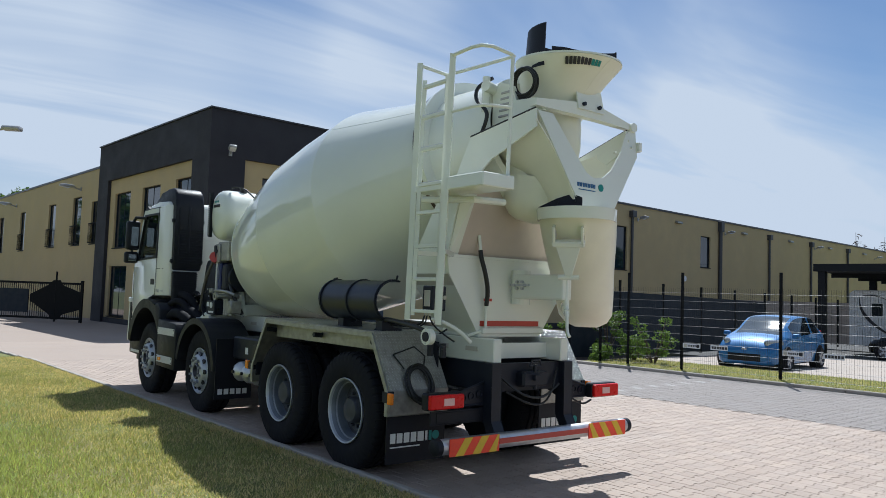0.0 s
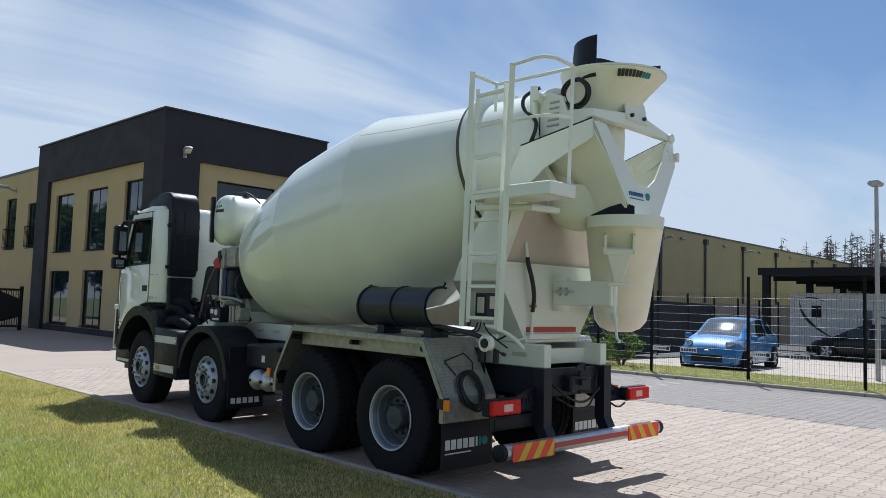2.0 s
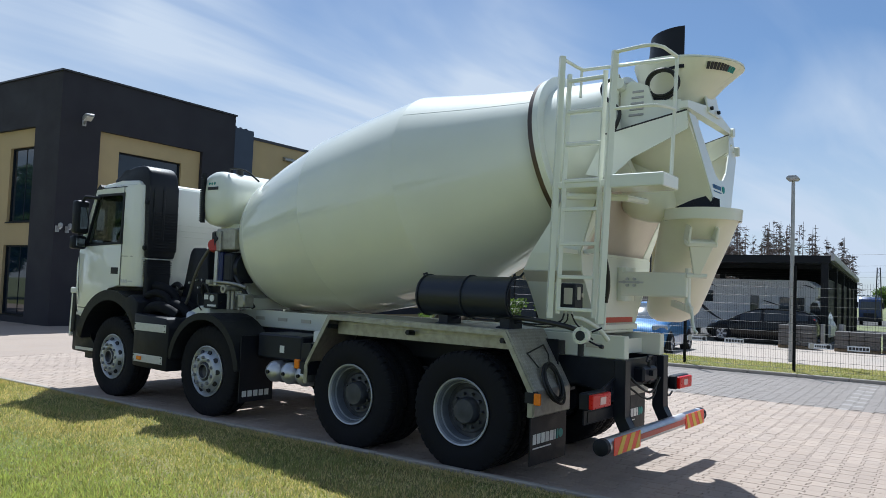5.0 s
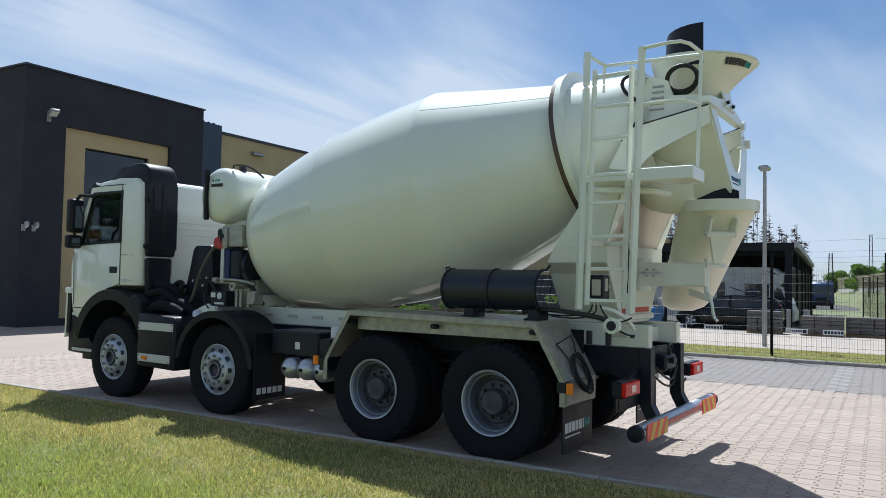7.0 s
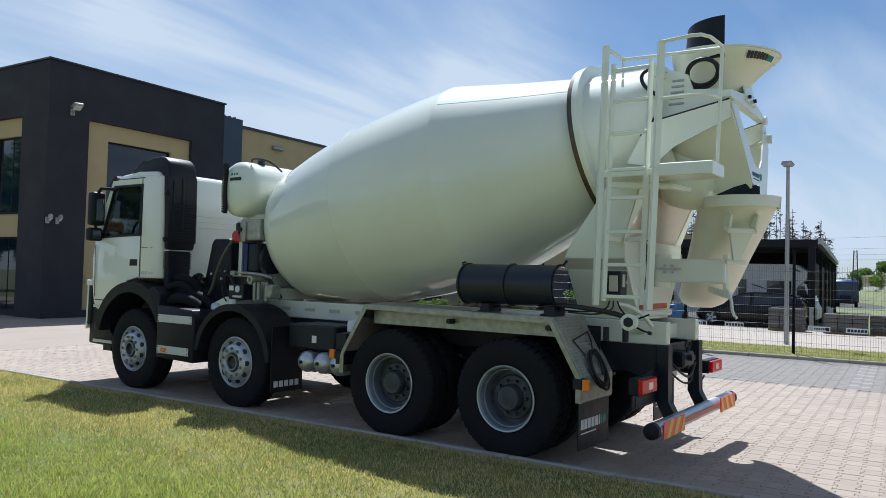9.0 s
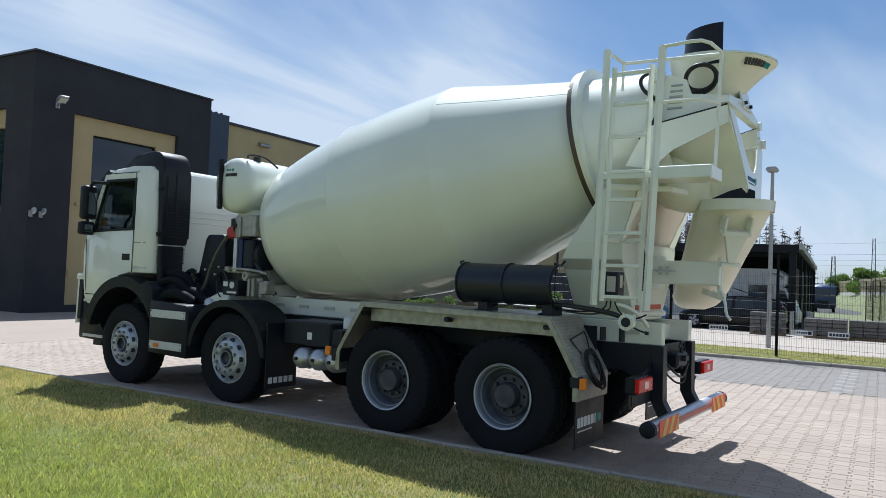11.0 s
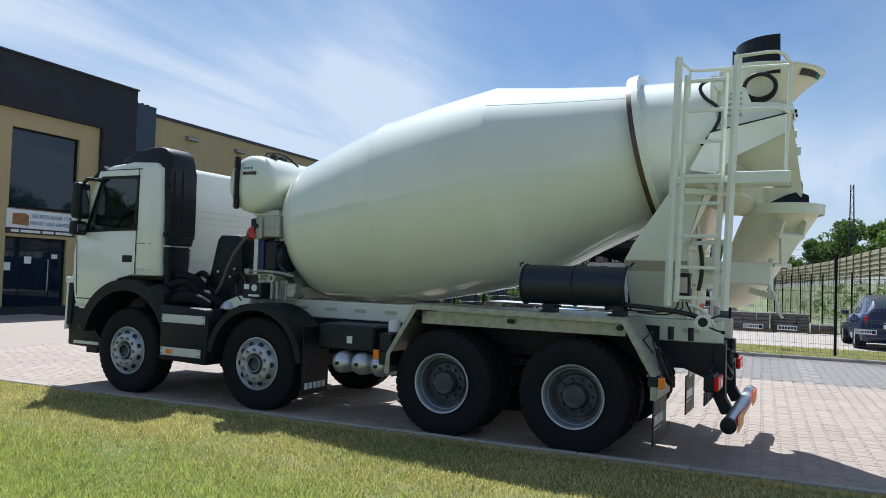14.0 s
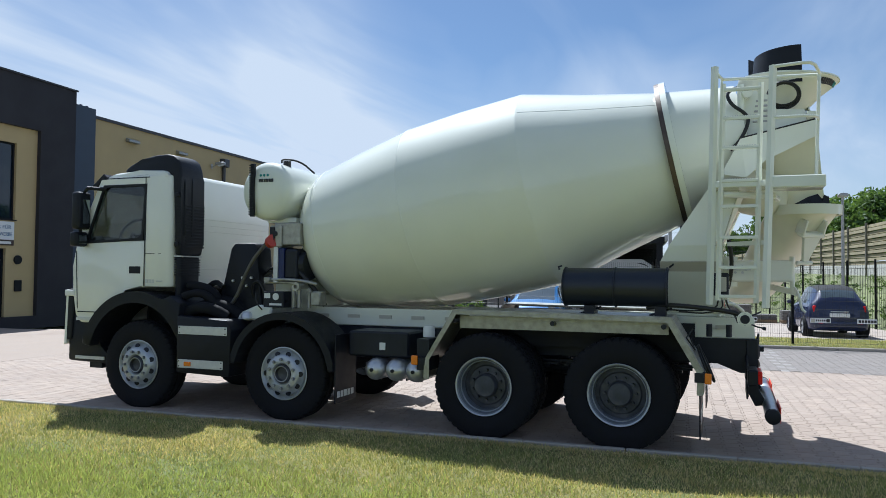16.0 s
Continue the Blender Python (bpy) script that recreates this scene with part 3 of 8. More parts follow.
bm = bmesh.new()
for a in ((-35.06, PX + 0.06, PY - 0.06, PY + 0.2), (PX - 0.2, PX + 0.06, PY + 0.2, 15.1)):
    box(bm, *a, PTOP, PTOP + 0.06)
part("coping", bm, ROOF_EDGE, portal)

win_s = [(-32.85, -30.75, 3.45, 6.15), (-29.25, -27.15, 3.45, 6.15), (-25.5, -23.6, 3.45, 6.2),
         (-33.1, -30.75, 0.12, 2.57), (-29.25, -27.15, 0.12, 2.57), (-25.6, -23.6, 0.06, 2.6)]
bm = bmesh.new()
wall_with_holes(bm, "x", PY + 0.16, 0.27, -33.55, -23.6, -0.4, 6.86, [(h[0], min(h[1], -23.65), h[2], h[3]) for h in win_s])
ochre_s = tagged(part("portal_infill_south", bm, STUCCO), "ochre rendered wall field between dark pilasters", "wall", kind="structure")
bm = bmesh.new()
box(bm, -33.54, -23.61, PY + 0.12, PY + 0.157, -0.4, 0.05)
part("plinth", bm, ANTHRACITE, ochre_s)
for u0, u1, z0, z1 in win_s:
    u1 = min(u1, -23.65)
    window(ochre_s, "x", PY + 0.16, 1, u0, u1, z0, z1, [(u0 + u1) / 2])
win_e = [(9.70, 12.48, 3.5, 6.25), (9.64, 12.12, 0.05, 2.47)]
bm = bmesh.new()
wall_with_holes(bm, "y", PX - 0.16, -0.27, 8.82, 13.38, 0.05, 6.86, win_e)
ochre_e = tagged(part("portal_infill_east", bm, STUCCO), "ochre rendered wall field round the entrance", "wall", kind="structure")
window(ochre_e, "y", PX - 0.16, -1, *win_e[0])
window(ochre_e, "y", PX - 0.16, -1, *win_e[1], [10.27, 11.52], [2.05], name="door")
bm = bmesh.new()
tube(bm, [(PX - 0.22, 11.37, 0.6), (PX - 0.17, 11.37, 0.62), (PX - 0.17, 11.37, 1.7), (PX - 0.22, 11.37, 1.72)], 0.018, 8)
part("door_handle", bm, ALU, ochre_e, "long steel pull handle")
bm = bmesh.new()
for y0, z0, w, h in ((9.68, 1.3, 0.3, 0.28), (10.5, 1.55, 0.28, 0.25), (11.6, 1.75, 0.25, 0.16)):
    box(bm, PX - 0.292, PX - 0.288, y0, y0 + w, z0, z0 + h)
part("notice", bm, SIGN_WHITE, ochre_e, "white paper notices on the door glass")
bm = bmesh.new()
cyl(bm, (PX - 0.16, 12.62, 2.08), (PX - 0.1, 12.62, 2.08), 0.16, seg=20)
part("alarm_disc", bm, DARK_METAL, ochre_e)
bm = bmesh.new()
box(bm, PX - 0.16, PX - 0.1, 12.5, 12.8, 0.95, 1.35, 0.01, 1)
part("letter_box", bm, DARK_METAL, ochre_e)
bm = bmesh.new()
box(bm, PX - 0.16, PX - 0.13, 8.98, 9.3, 1.0, 1.35, 0.01, 1)
box(bm, PX - 0.16, PX - 0.08, 9.1, 9.22, 3.6, 3.72, 0.01, 1)
part("service_box", bm, STUCCO, ochre_e)

# entrance sign: white upper board and brown lower band
sign = thing("entrance_sign", "white sign board over a brown band above the glass entrance", "sign", pose(0, 0.12, 0))
bm = bmesh.new()
box(bm, PX - 0.155, PX - 0.12, 9.5, 12.3, 2.78, 3.42)
part("upper_board", bm, SIGN_WHITE, sign)
bm = bmesh.new()
box(bm, PX - 0.155, PX - 0.12, 9.5, 12.3, 2.58, 2.775)
part("lower_band", bm, SIGN_BROWN, sign)
bm = bmesh.new()
prism(bm, [(9.72, 2.9), (10.35, 2.86), (10.35, 3.22), (10.2, 3.3), (9.72, 3.27)], "x", PX - 0.119, PX - 0.112)
part("crate_emblem", bm, BOX_BROWN, sign)
bm = bmesh.new()
for z in (2.95, 3.03, 3.11, 3.19):
    box(bm, PX - 0.111, PX - 0.108, 9.74, 10.33, z, z + 0.012)
part("emblem_line", bm, SIGN_BROWN, sign)
turn_e = Matrix(((0, 0, 1, 0), (1, 0, 0, 0), (0, 1, 0, 0), (0, 0, 0, 1)))   # letters that face +x
words("lettering", "SELBSTLAGER FÜR", 0.19, PRINT_BLUE, Matrix.Translation((PX - 0.116, 11.32, 3.22)) @ turn_e, sign, width=1.7)
words("lettering", "PRIVAT UND GEWERBE", 0.19, PRINT_BLUE, Matrix.Translation((PX - 0.116, 11.32, 2.97)) @ turn_e, sign, width=1.8)
bm = bmesh.new()
for y0, w in ((9.68, 0.3), (10.05, 0.78), (10.92, 0.46), (11.46, 0.72)):
    box(bm, PX - 0.119, PX - 0.115, y0, y0 + w, 2.63, 2.72)
part("name_bar", bm, PRINT_WHITE, sign)

# dark blue clad shaft behind the portal
bm = bmesh.new()
box(bm, -24.5, PX - 0.05, 15.1, 16.15, 0.0, 8.25)
for k in range(3):
    box(bm, PX - 0.4, PX - 0.3, 15.3 + 0.3 * k, 15.38 + 0.3 * k, 8.25, 8.36)
tagged(part("clad_shaft", bm, SHEET_BLUE), "dark blue metal-clad shaft beside the portal", "wall", kind="structure")

# right wing, running away along y
win_r = [(34.5, 35.9, 3.75, 6.55), (45.1, 46.5, 4.4, 6.7)]
bm = bmesh.new()
wall_with_holes(bm, "y", -22.35, -0.4, 16.15, 100.0, -0.4, WTOP, win_r)
wing_e = tagged(part("wing_wall_east", bm, STUCCO), "long ochre rendered wing with few narrow windows", "wall", kind="structure")
for h in win_r:
    window(wing_e, "y", -22.35, -1, *h)
bm = bmesh.new()
box(bm, -22.4, -22.28, 16.2, 100.05, WTOP, WTOP + 0.12)
part("coping", bm, ROOF_EDGE, wing_e)
bm = bmesh.new()
box(bm, -22.35, -22.31, 16.15, 100, 0.0, 0.35)
part("plinth", bm, ANTHRACITE, wing_e)
for y, r in ((36.3, 0.1), (47.8, 0.16), (55.9, 0.1), (64.1, 0.1), (72.6, 0.1), (84.0, 0.1), (92.0, 0.1), (25.5, 0.1)):
    d = thing("downpipe", "dark grey downpipe with a rain hopper on the ochre wall", "downpipe", pose(-22.35, y, 0), group="downpipes")
    bm = bmesh.new()
    cyl(bm, (0.12, 0, 0.0), (0.12, 0, 7.2), r * 0.9, seg=12)
    part("pipe", bm, PIPE_GREY, d, smooth=40)
    bm = bmesh.new()
    box(bm, 0.0, 0.32, -0.22, 0.22, 7.2, 7.62 if r < 0.12 else 7.95, 0.02, 1)
    part("rain_hopper", bm, PIPE_GREY, d)
for y in (18.6, 22.0, 42.0, 51.6, 60.0, 68.4, 77.0, 86.0):
    v = thing("wall_vent", "small dark wall vent hood under the eaves", "vent", pose(-22.35, y, 7.4), group="wall vents")
    bm = bmesh.new()
    prism(bm, [(0, -0.1), (0.22, -0.1), (0.2, 0.02), (0, 0.1)], "y", -0.35, 0.35, 0.02, 1)
    part("hood", bm, GALV, v)
for y in (37.0, 48.6, 65.0, 80.0, 24.5):
    wall_lamp(-22.3, y, 7.2, 1, 0)
bm = bmesh.new()
cyl(bm, (-22.35, 43.0, 3.5), (-22.32, 43.0, 3.5), 0.2, seg=20)
part("round_notice", bm, SIGN_WHITE, wing_e)

# left wing, running away along -x
win_l = [(-41.6, -40.0, 3.85, 6.65), (-46.6, -45.05, 3.85, 6.55), (-53.7, -52.3, 3.8, 6.5), (-59.9, -58.5, 3.8, 6.45), (-38.2, -36.8, 3.85, 6.2)]
bm = bmesh.new()
wall_with_holes(bm, "x", 8.0, 0.4, -95.0, -35.0, -0.4, WTOP, win_l)
wing_s = tagged(part("wing_wall_south", bm, STUCCO), "ochre rendered wing with tall narrow windows", "wall", kind="structure")
for h in win_l:
    window(wing_s, "x", 8.0, 1, *h)
    bm = bmesh.new()
    for z in (h[2] + 0.05, h[2] + 1.1):
        box(bm, h[0] - 0.05, h[1] + 0.05, 7.88, 7.92, z, z + 0.05)
    n = 9
    for k in range(n + 1):
        x = h[0] - 0.05 + (h[1] - h[0] + 0.08) * k / n
        box(bm, x, x + 0.02, 7.89, 7.91, h[2] + 0.1, h[2] + 1.1)
    part("balcony_rail", bm, FENCE_BLACK, wing_s, "black steel guard rail")
bm = bmesh.new()
box(bm, -95.05, -35.0, 7.95, 8.07, WTOP, WTOP + 0.12)
part("coping", bm, ROOF_EDGE, wing_s)
for x in (-40.2, -54.9):
    wall_lamp(x, 7.98, 7.15, 0, -1, s=1.5)
bm = bmesh.new()
box(bm, -95, -22.75, 8.4, 100, 7.4, 7.7)
tagged(part("wing_roof", bm, ROOF_EDGE), "flat roof behind the parapet of the long wings", "roof", kind="structure")
wall_lamp(PX + 0.02, 8.15, 7.1, 0.94, -0.34, "white-grey floodlight on the dark corner of the portal", 1.25)
for y in (7.0, 7.75):
    wall_lamp(PX + 0.02, max(y, 7.4), 3.25, 1, 0.2, "small pale spotlight on the dark pilaster", 0.3)

# sliding gate beside the portal
gate = thing("sliding_gate", "black steel bar gate with a dark hexagon panel", "gate", pose(-33.2, 4.6, -0.17, 0, 0, 39))
bm = bmesh.new()
for z in (0.12, 1.75):
    box(bm, -3.2, 2.0, -0.04, 0.04, z, z + 0.1)
box(bm, -3.2, -3.08, -0.05, 0.05, 0, 2.0)
box(bm, 1.9, 2.02, -0.05, 0.05, 0, 1.95)
part("gate_frame", bm, FENCE_BLACK, gate)
bm = bmesh.new()
for k in range(44):
    box(bm, -3.05 + k * 0.113, -3.03 + k * 0.113, -0.012, 0.012, 0.2, 1.8)
part("gate_bar", bm, FENCE_BLACK, gate)
bm = bmesh.new()
prism(bm, [(-0.7, 0.95), (0.3, 0.35), (0.5, 0.1), (0.75, 0.1), (1.0, 0.35), (1.9, 0.6), (1.9, 1.4), (1.0, 1.7), (0.8, 1.95), (0.5, 1.95), (0.2, 1.7), (-0.7, 1.25)], "y", -0.03, 0.03)
part("hexagon_panel", bm, FENCE_BLACK, gate)
bm = bmesh.new()
box(bm, -2.9, -0.8, -0.02, 0.02, 0.4, 1.5)
part("screen_panel", bm, SCREEN, gate)
bm = bmesh.new()
cyl(bm, (0.62, 0, 0), (0.62, 0, 2.35), 0.04)
part("gate_post", bm, FENCE_BLACK, gate)

# ---- the concrete mixer truck; its own axes: front at -x, left side at -y ----
truck = thing("concrete_mixer_truck", "four-axle ivory concrete mixer truck with black chassis parked on pavers", "truck", pose(0, 0, 0, 0, 0, SITE))
AX = (-5.89, -3.78, -1.37, 0.0)
HUB_Z, TYRE_R = 0.53, 0.545


def arc(cx, cz, r, a0, a1, n):
    return [(cx + r * math.cos(radians(a0 + (a1 - a0) * i / n)), cz + r * math.sin(radians(a0 + (a1 - a0) * i / n))) for i in range(n + 1)]


def tyre_mesh(bm, y0, w):
    """A lorry tyre whose outer side is at y0 and which reaches w inwards; the axle runs along y."""
    rings = []
    n = 44
    for k in range(n):
        for f, lug in ((0.0, 1), (0.66, 1), (0.70, 0), (0.96, 0)):
            a = 2 * math.pi * (k + f) / n
            s = 0.526 if not lug else 0.536
            t = 0.535 if not lug else TYRE_R
            prof = [(0.035, 0.295), (0.012, 0.33), (0.0, 0.42), (0.006, 0.47), (0.014, s - 0.02), (0.026, s), (0.045, t), (0.10, t), (0.105, 0.526), (0.12, 0.526), (0.125, TYRE_R),
                    (w - 0.125, TYRE_R), (w - 0.12, 0.526), (w - 0.105, 0.526), (w - 0.10, t), (w - 0.045, t), (w - 0.026, s), (w - 0.014, s - 0.02), (w - 0.006, 0.47), (w, 0.42),
                    (w - 0.012, 0.33), (w - 0.035, 0.295)]
            rings.append([(r * math.cos(a), y0 + y, r * math.sin(a)) for y, r in prof])
    loft(bm, rings + rings[:1], closed=False)
    bmesh.ops.remove_doubles(bm, verts=bm.verts, dist=0.0001)


def nuts(bm, y, r, n, size, length, phase=0.0):
    for k in range(n):
        a = 2 * math.pi * k / n + phase
        c = Vector((r * math.cos(a), y, r * math.sin(a)))
        cyl(bm, c, c + Vector((0, -length, 0)), size, size * 0.8, 6)


def front_wheel():
    w = new("wheel")
    w["label"] = "single front wheel with a bright steel disc rim"
    bm = bmesh.new()
    tyre_mesh(bm, 0.0, 0.31)
    part("tyre", bm, RUBBER, w, smooth=35)
    bm = bmesh.new()
    spin(bm, [(0.30, 0.27), (0.05, 0.275), (0.02, 0.30), (0.012, 0.305), (0.01, 0.295), (0.03, 0.275), (0.05, 0.255), (0.02, 0.24), (-0.02, 0.215), (-0.035, 0.19),
              (-0.035, 0.13), (-0.02, 0.115), (0.01, 0.11)], (0, 0, 0), (0, 1, 0), 48)
    part("rim", bm, RIM, w, smooth=35)
    bm = bmesh.new()
    spin(bm, [(0.01, 0.112), (-0.03, 0.108), (-0.042, 0.096), (-0.04, 0.078), (0.0, 0.07), (0.005, 0.0)], (0, 0, 0), (0, 1, 0), 24)
    hub = part("hub_cap", bm, RIM_DARK, w, smooth=40)
    bm = bmesh.new()
    spin(bm, [(-0.038, 0.094), (-0.046, 0.09), (-0.044, 0.08), (-0.03, 0.078)], (0, 0, 0), (0, 1, 0), 24)
    part("hub_ring", bm, NUT, hub, smooth=40)
    bm = bmesh.new()
    nuts(bm, -0.034, 0.165, 10, 0.021, 0.03)
    part("wheel_nut", bm, NUT, w)
    bm = bmesh.new()
    for k in range(10):
        a = 2 * math.pi * (k + 0.5) / 10
        c = Vector((0.228 * math.cos(a), 0.0, 0.228 * math.sin(a)))
        d = Vector((0.3 * math.cos(a), -0.85, 0.3 * math.sin(a))).normalized()
        cyl(bm, c - d * 0.004, c + d * 0.012, 0.031, seg=14)
    part("hand_hole", bm, CHASSIS, w)
    return w


def rear_wheel():
    w = new("wheel")
    w["label"] = "twin rear wheel with a deep-set dark disc and bright rim edge"
    bm = bmesh.new()
    tyre_mesh(bm, 0.0, 0.30)
    part("tyre", bm, RUBBER, w, smooth=35)
    bm = bmesh.new()
    tyre_mesh(bm, 0.34, 0.30)
    part("tyre", bm, RUBBER, w, smooth=35)
    bm = bmesh.new()
    spin(bm, [(0.03, 0.297), (0.010, 0.305), (0.004, 0.30), (0.008, 0.288), (0.03, 0.28)], (0, 0, 0), (0, 1, 0), 48)
    part("rim", bm, RIM, w, smooth=35)
    # barrel darker than lip and step: recess shade put into its colour
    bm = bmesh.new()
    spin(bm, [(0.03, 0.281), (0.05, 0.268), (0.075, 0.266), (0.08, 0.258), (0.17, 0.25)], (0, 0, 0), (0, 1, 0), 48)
    part("rim_barrel", bm, RIM_SHADE, w, "inner barrel of the rim, recess shade in its colour", smooth=30)
    bm = bmesh.new()
    spin(bm, [(0.073, 0.267), (0.07, 0.258), (0.084, 0.256)], (0, 0, 0), (0, 1, 0), 48)
    part("rim_step", bm, RIM, w, smooth=35)
    bm = bmesh.new()
    spin(bm, [(0.17, 0.257), (0.165, 0.21), (0.15, 0.195), (0.145, 0.125), (0.08, 0.12), (0.06, 0.105), (0.055, 0.0)], (0, 0, 0), (0, 1, 0), 40)
    part("disc", bm, RIM_DARK, w, smooth=35)
    bm = bmesh.new()
    nuts(bm, 0.15, 0.155, 10, 0.018, 0.04, 0.3)
    part("wheel_nut", bm, RIM_DARK, w)
    bm = bmesh.new()
    cyl(bm, (0, 0.3, 0), (0, 0.66, 0), 0.26, seg=24)
    part("inner_drum", bm, CHASSIS, w)
    return w


fw, rw = front_wheel(), rear_wheel()
for w, xs_, y in ((fw, AX[:2], -1.19), (rw, AX[2:], -1.225)):
    w.parent = truck
    w.matrix_basis = pose(xs_[0], y, HUB_Z)
    copy_thing(w, pose(xs_[1], y, HUB_Z, 0, 17, 0))
    copy_thing(w, pose(xs_[0], -y, HUB_Z, 0, 5, 180))
    copy_thing(w, pose(xs_[1], -y, HUB_Z, 0, 40, 180))

# chassis
bm = bmesh.new()
for s in (-1, 1):
    prism(bm, [(-6.6, 0.80), (1.2, 0.80), (1.2, 1.05), (-4.2, 1.05), (-4.6, 0.98), (-6.6, 0.98)], "y", s * 0.39, s * 0.47, 0.008, 1)
for x in (-6.3, -5.2, -4.5, -3.2, -2.4, -0.7, 0.9):
    box(bm, x - 0.06, x + 0.06, -0.39, 0.39, 0.82, 1.0)
part("chassis_frame", bm, CHASSIS, truck)
for x in AX:
    bm = bmesh.new()
    cyl(bm, (x, -0.9, HUB_Z), (x, 0.9, HUB_Z), 0.09, seg=14)
    if x > -2:
        spin(bm, [(-0.28, 0.1), (-0.2, 0.19), (0.0, 0.23), (0.2, 0.19), (0.28, 0.1)], (x, 0, HUB_Z), (0, 1, 0), 20)
    else:
        box(bm, x - 0.08, x + 0.08, -0.75, 0.75, HUB_Z - 0.13, HUB_Z - 0.02)
    part("axle", bm, CHASSIS, truck, smooth=40)
    bm = bmesh.new()
    for s in (-1, 1):
        for k in range(4):
            L = 0.75 - 0.1 * k
            box(bm, x - L, x + L, s * 0.5 - 0.045, s * 0.5 + 0.045, 0.66 + 0.03 * (3 - k), 0.685 + 0.03 * (3 - k))
    part("leaf_spring", bm, CHASSIS, truck)
bm = bmesh.new()
cyl(bm, (-4.6, 0, 0.72), (-0.3, 0, 0.6), 0.06, seg=12)
part("drive_shaft", bm, CHASSIS, truck)
bm = bmesh.new()
box(bm, -6.5, -4.9, -0.42, 0.42, 0.55, 1.35, 0.08, 2)
box(bm, -4.95, -4.3, -0.3, 0.3, 0.6, 1.1, 0.05, 2)
part("engine", bm, CHASSIS, truck)

# sub-frame of the mixer
bm = bmesh.new()
for s in (-1, 1):
    prism(bm, [(-4.55, 1.06), (1.24, 1.06), (1.24, 1.27), (-3.9, 1.27), (-4.55, 1.17)], "y", s * 0.38, s * 0.48, 0.008, 1)
for x in (-4.2, -3.0, -1.8, -0.6, 0.4, 1.0):
    box(bm, x - 0.05, x + 0.05, -0.38, 0.38, 1.08, 1.22)
sub = part("sub_frame", bm, IVORY, truck)
bm = bmesh.new()
for s in (-1, 1):
    for x in np.arange(-3.75, 1.0, 0.42):
        box(bm, x, x + 0.16, s * 0.486 - 0.006, s * 0.486 + 0.006, 1.15, 1.19)
part("slot", bm, GREY_PANEL, sub)

# mudguards over the rear axles: chequer plate
FEN = [(-2.01, 0.58), (-2.0, 0.77), (-1.68, 1.31), (0.48, 1.285), (0.77, 0.79), (0.77, 0.58)]


def chequer(bm, a, b, y0, y1, nrm):
    """Raised diamonds on a plate between the profile points a and b."""
    a, b, nrm = Vector((a[0], 0, a[1])), Vector((b[0], 0, b[1])), Vector((nrm[0], 0, nrm[1])).normalized()
    L = (b - a).length
    t = (b - a).normalized()
    n, m = int(L / 0.031), int((y1 - y0) / 0.031)
    for i in range(n):
        for j in range(m):
            c = a + t * (L * (i + 0.5) / n) + Vector((0, y0 + (y1 - y0) * (j + 0.5) / m, 0))
            d = (t + Vector((0, 1 if (i + j) % 2 else -1, 0))).normalized() * 0.0145
            e = nrm.cross(d).normalized() * 0.005
            v = [bm.verts.new(c + d), bm.verts.new(c + e), bm.verts.new(c - d), bm.verts.new(c - e), bm.verts.new(c + nrm * 0.004)]
            for q in ((0, 1, 4), (1, 2, 4), (2, 3, 4), (3, 0, 4)):
                bm.faces.new([v[k] for k in q])


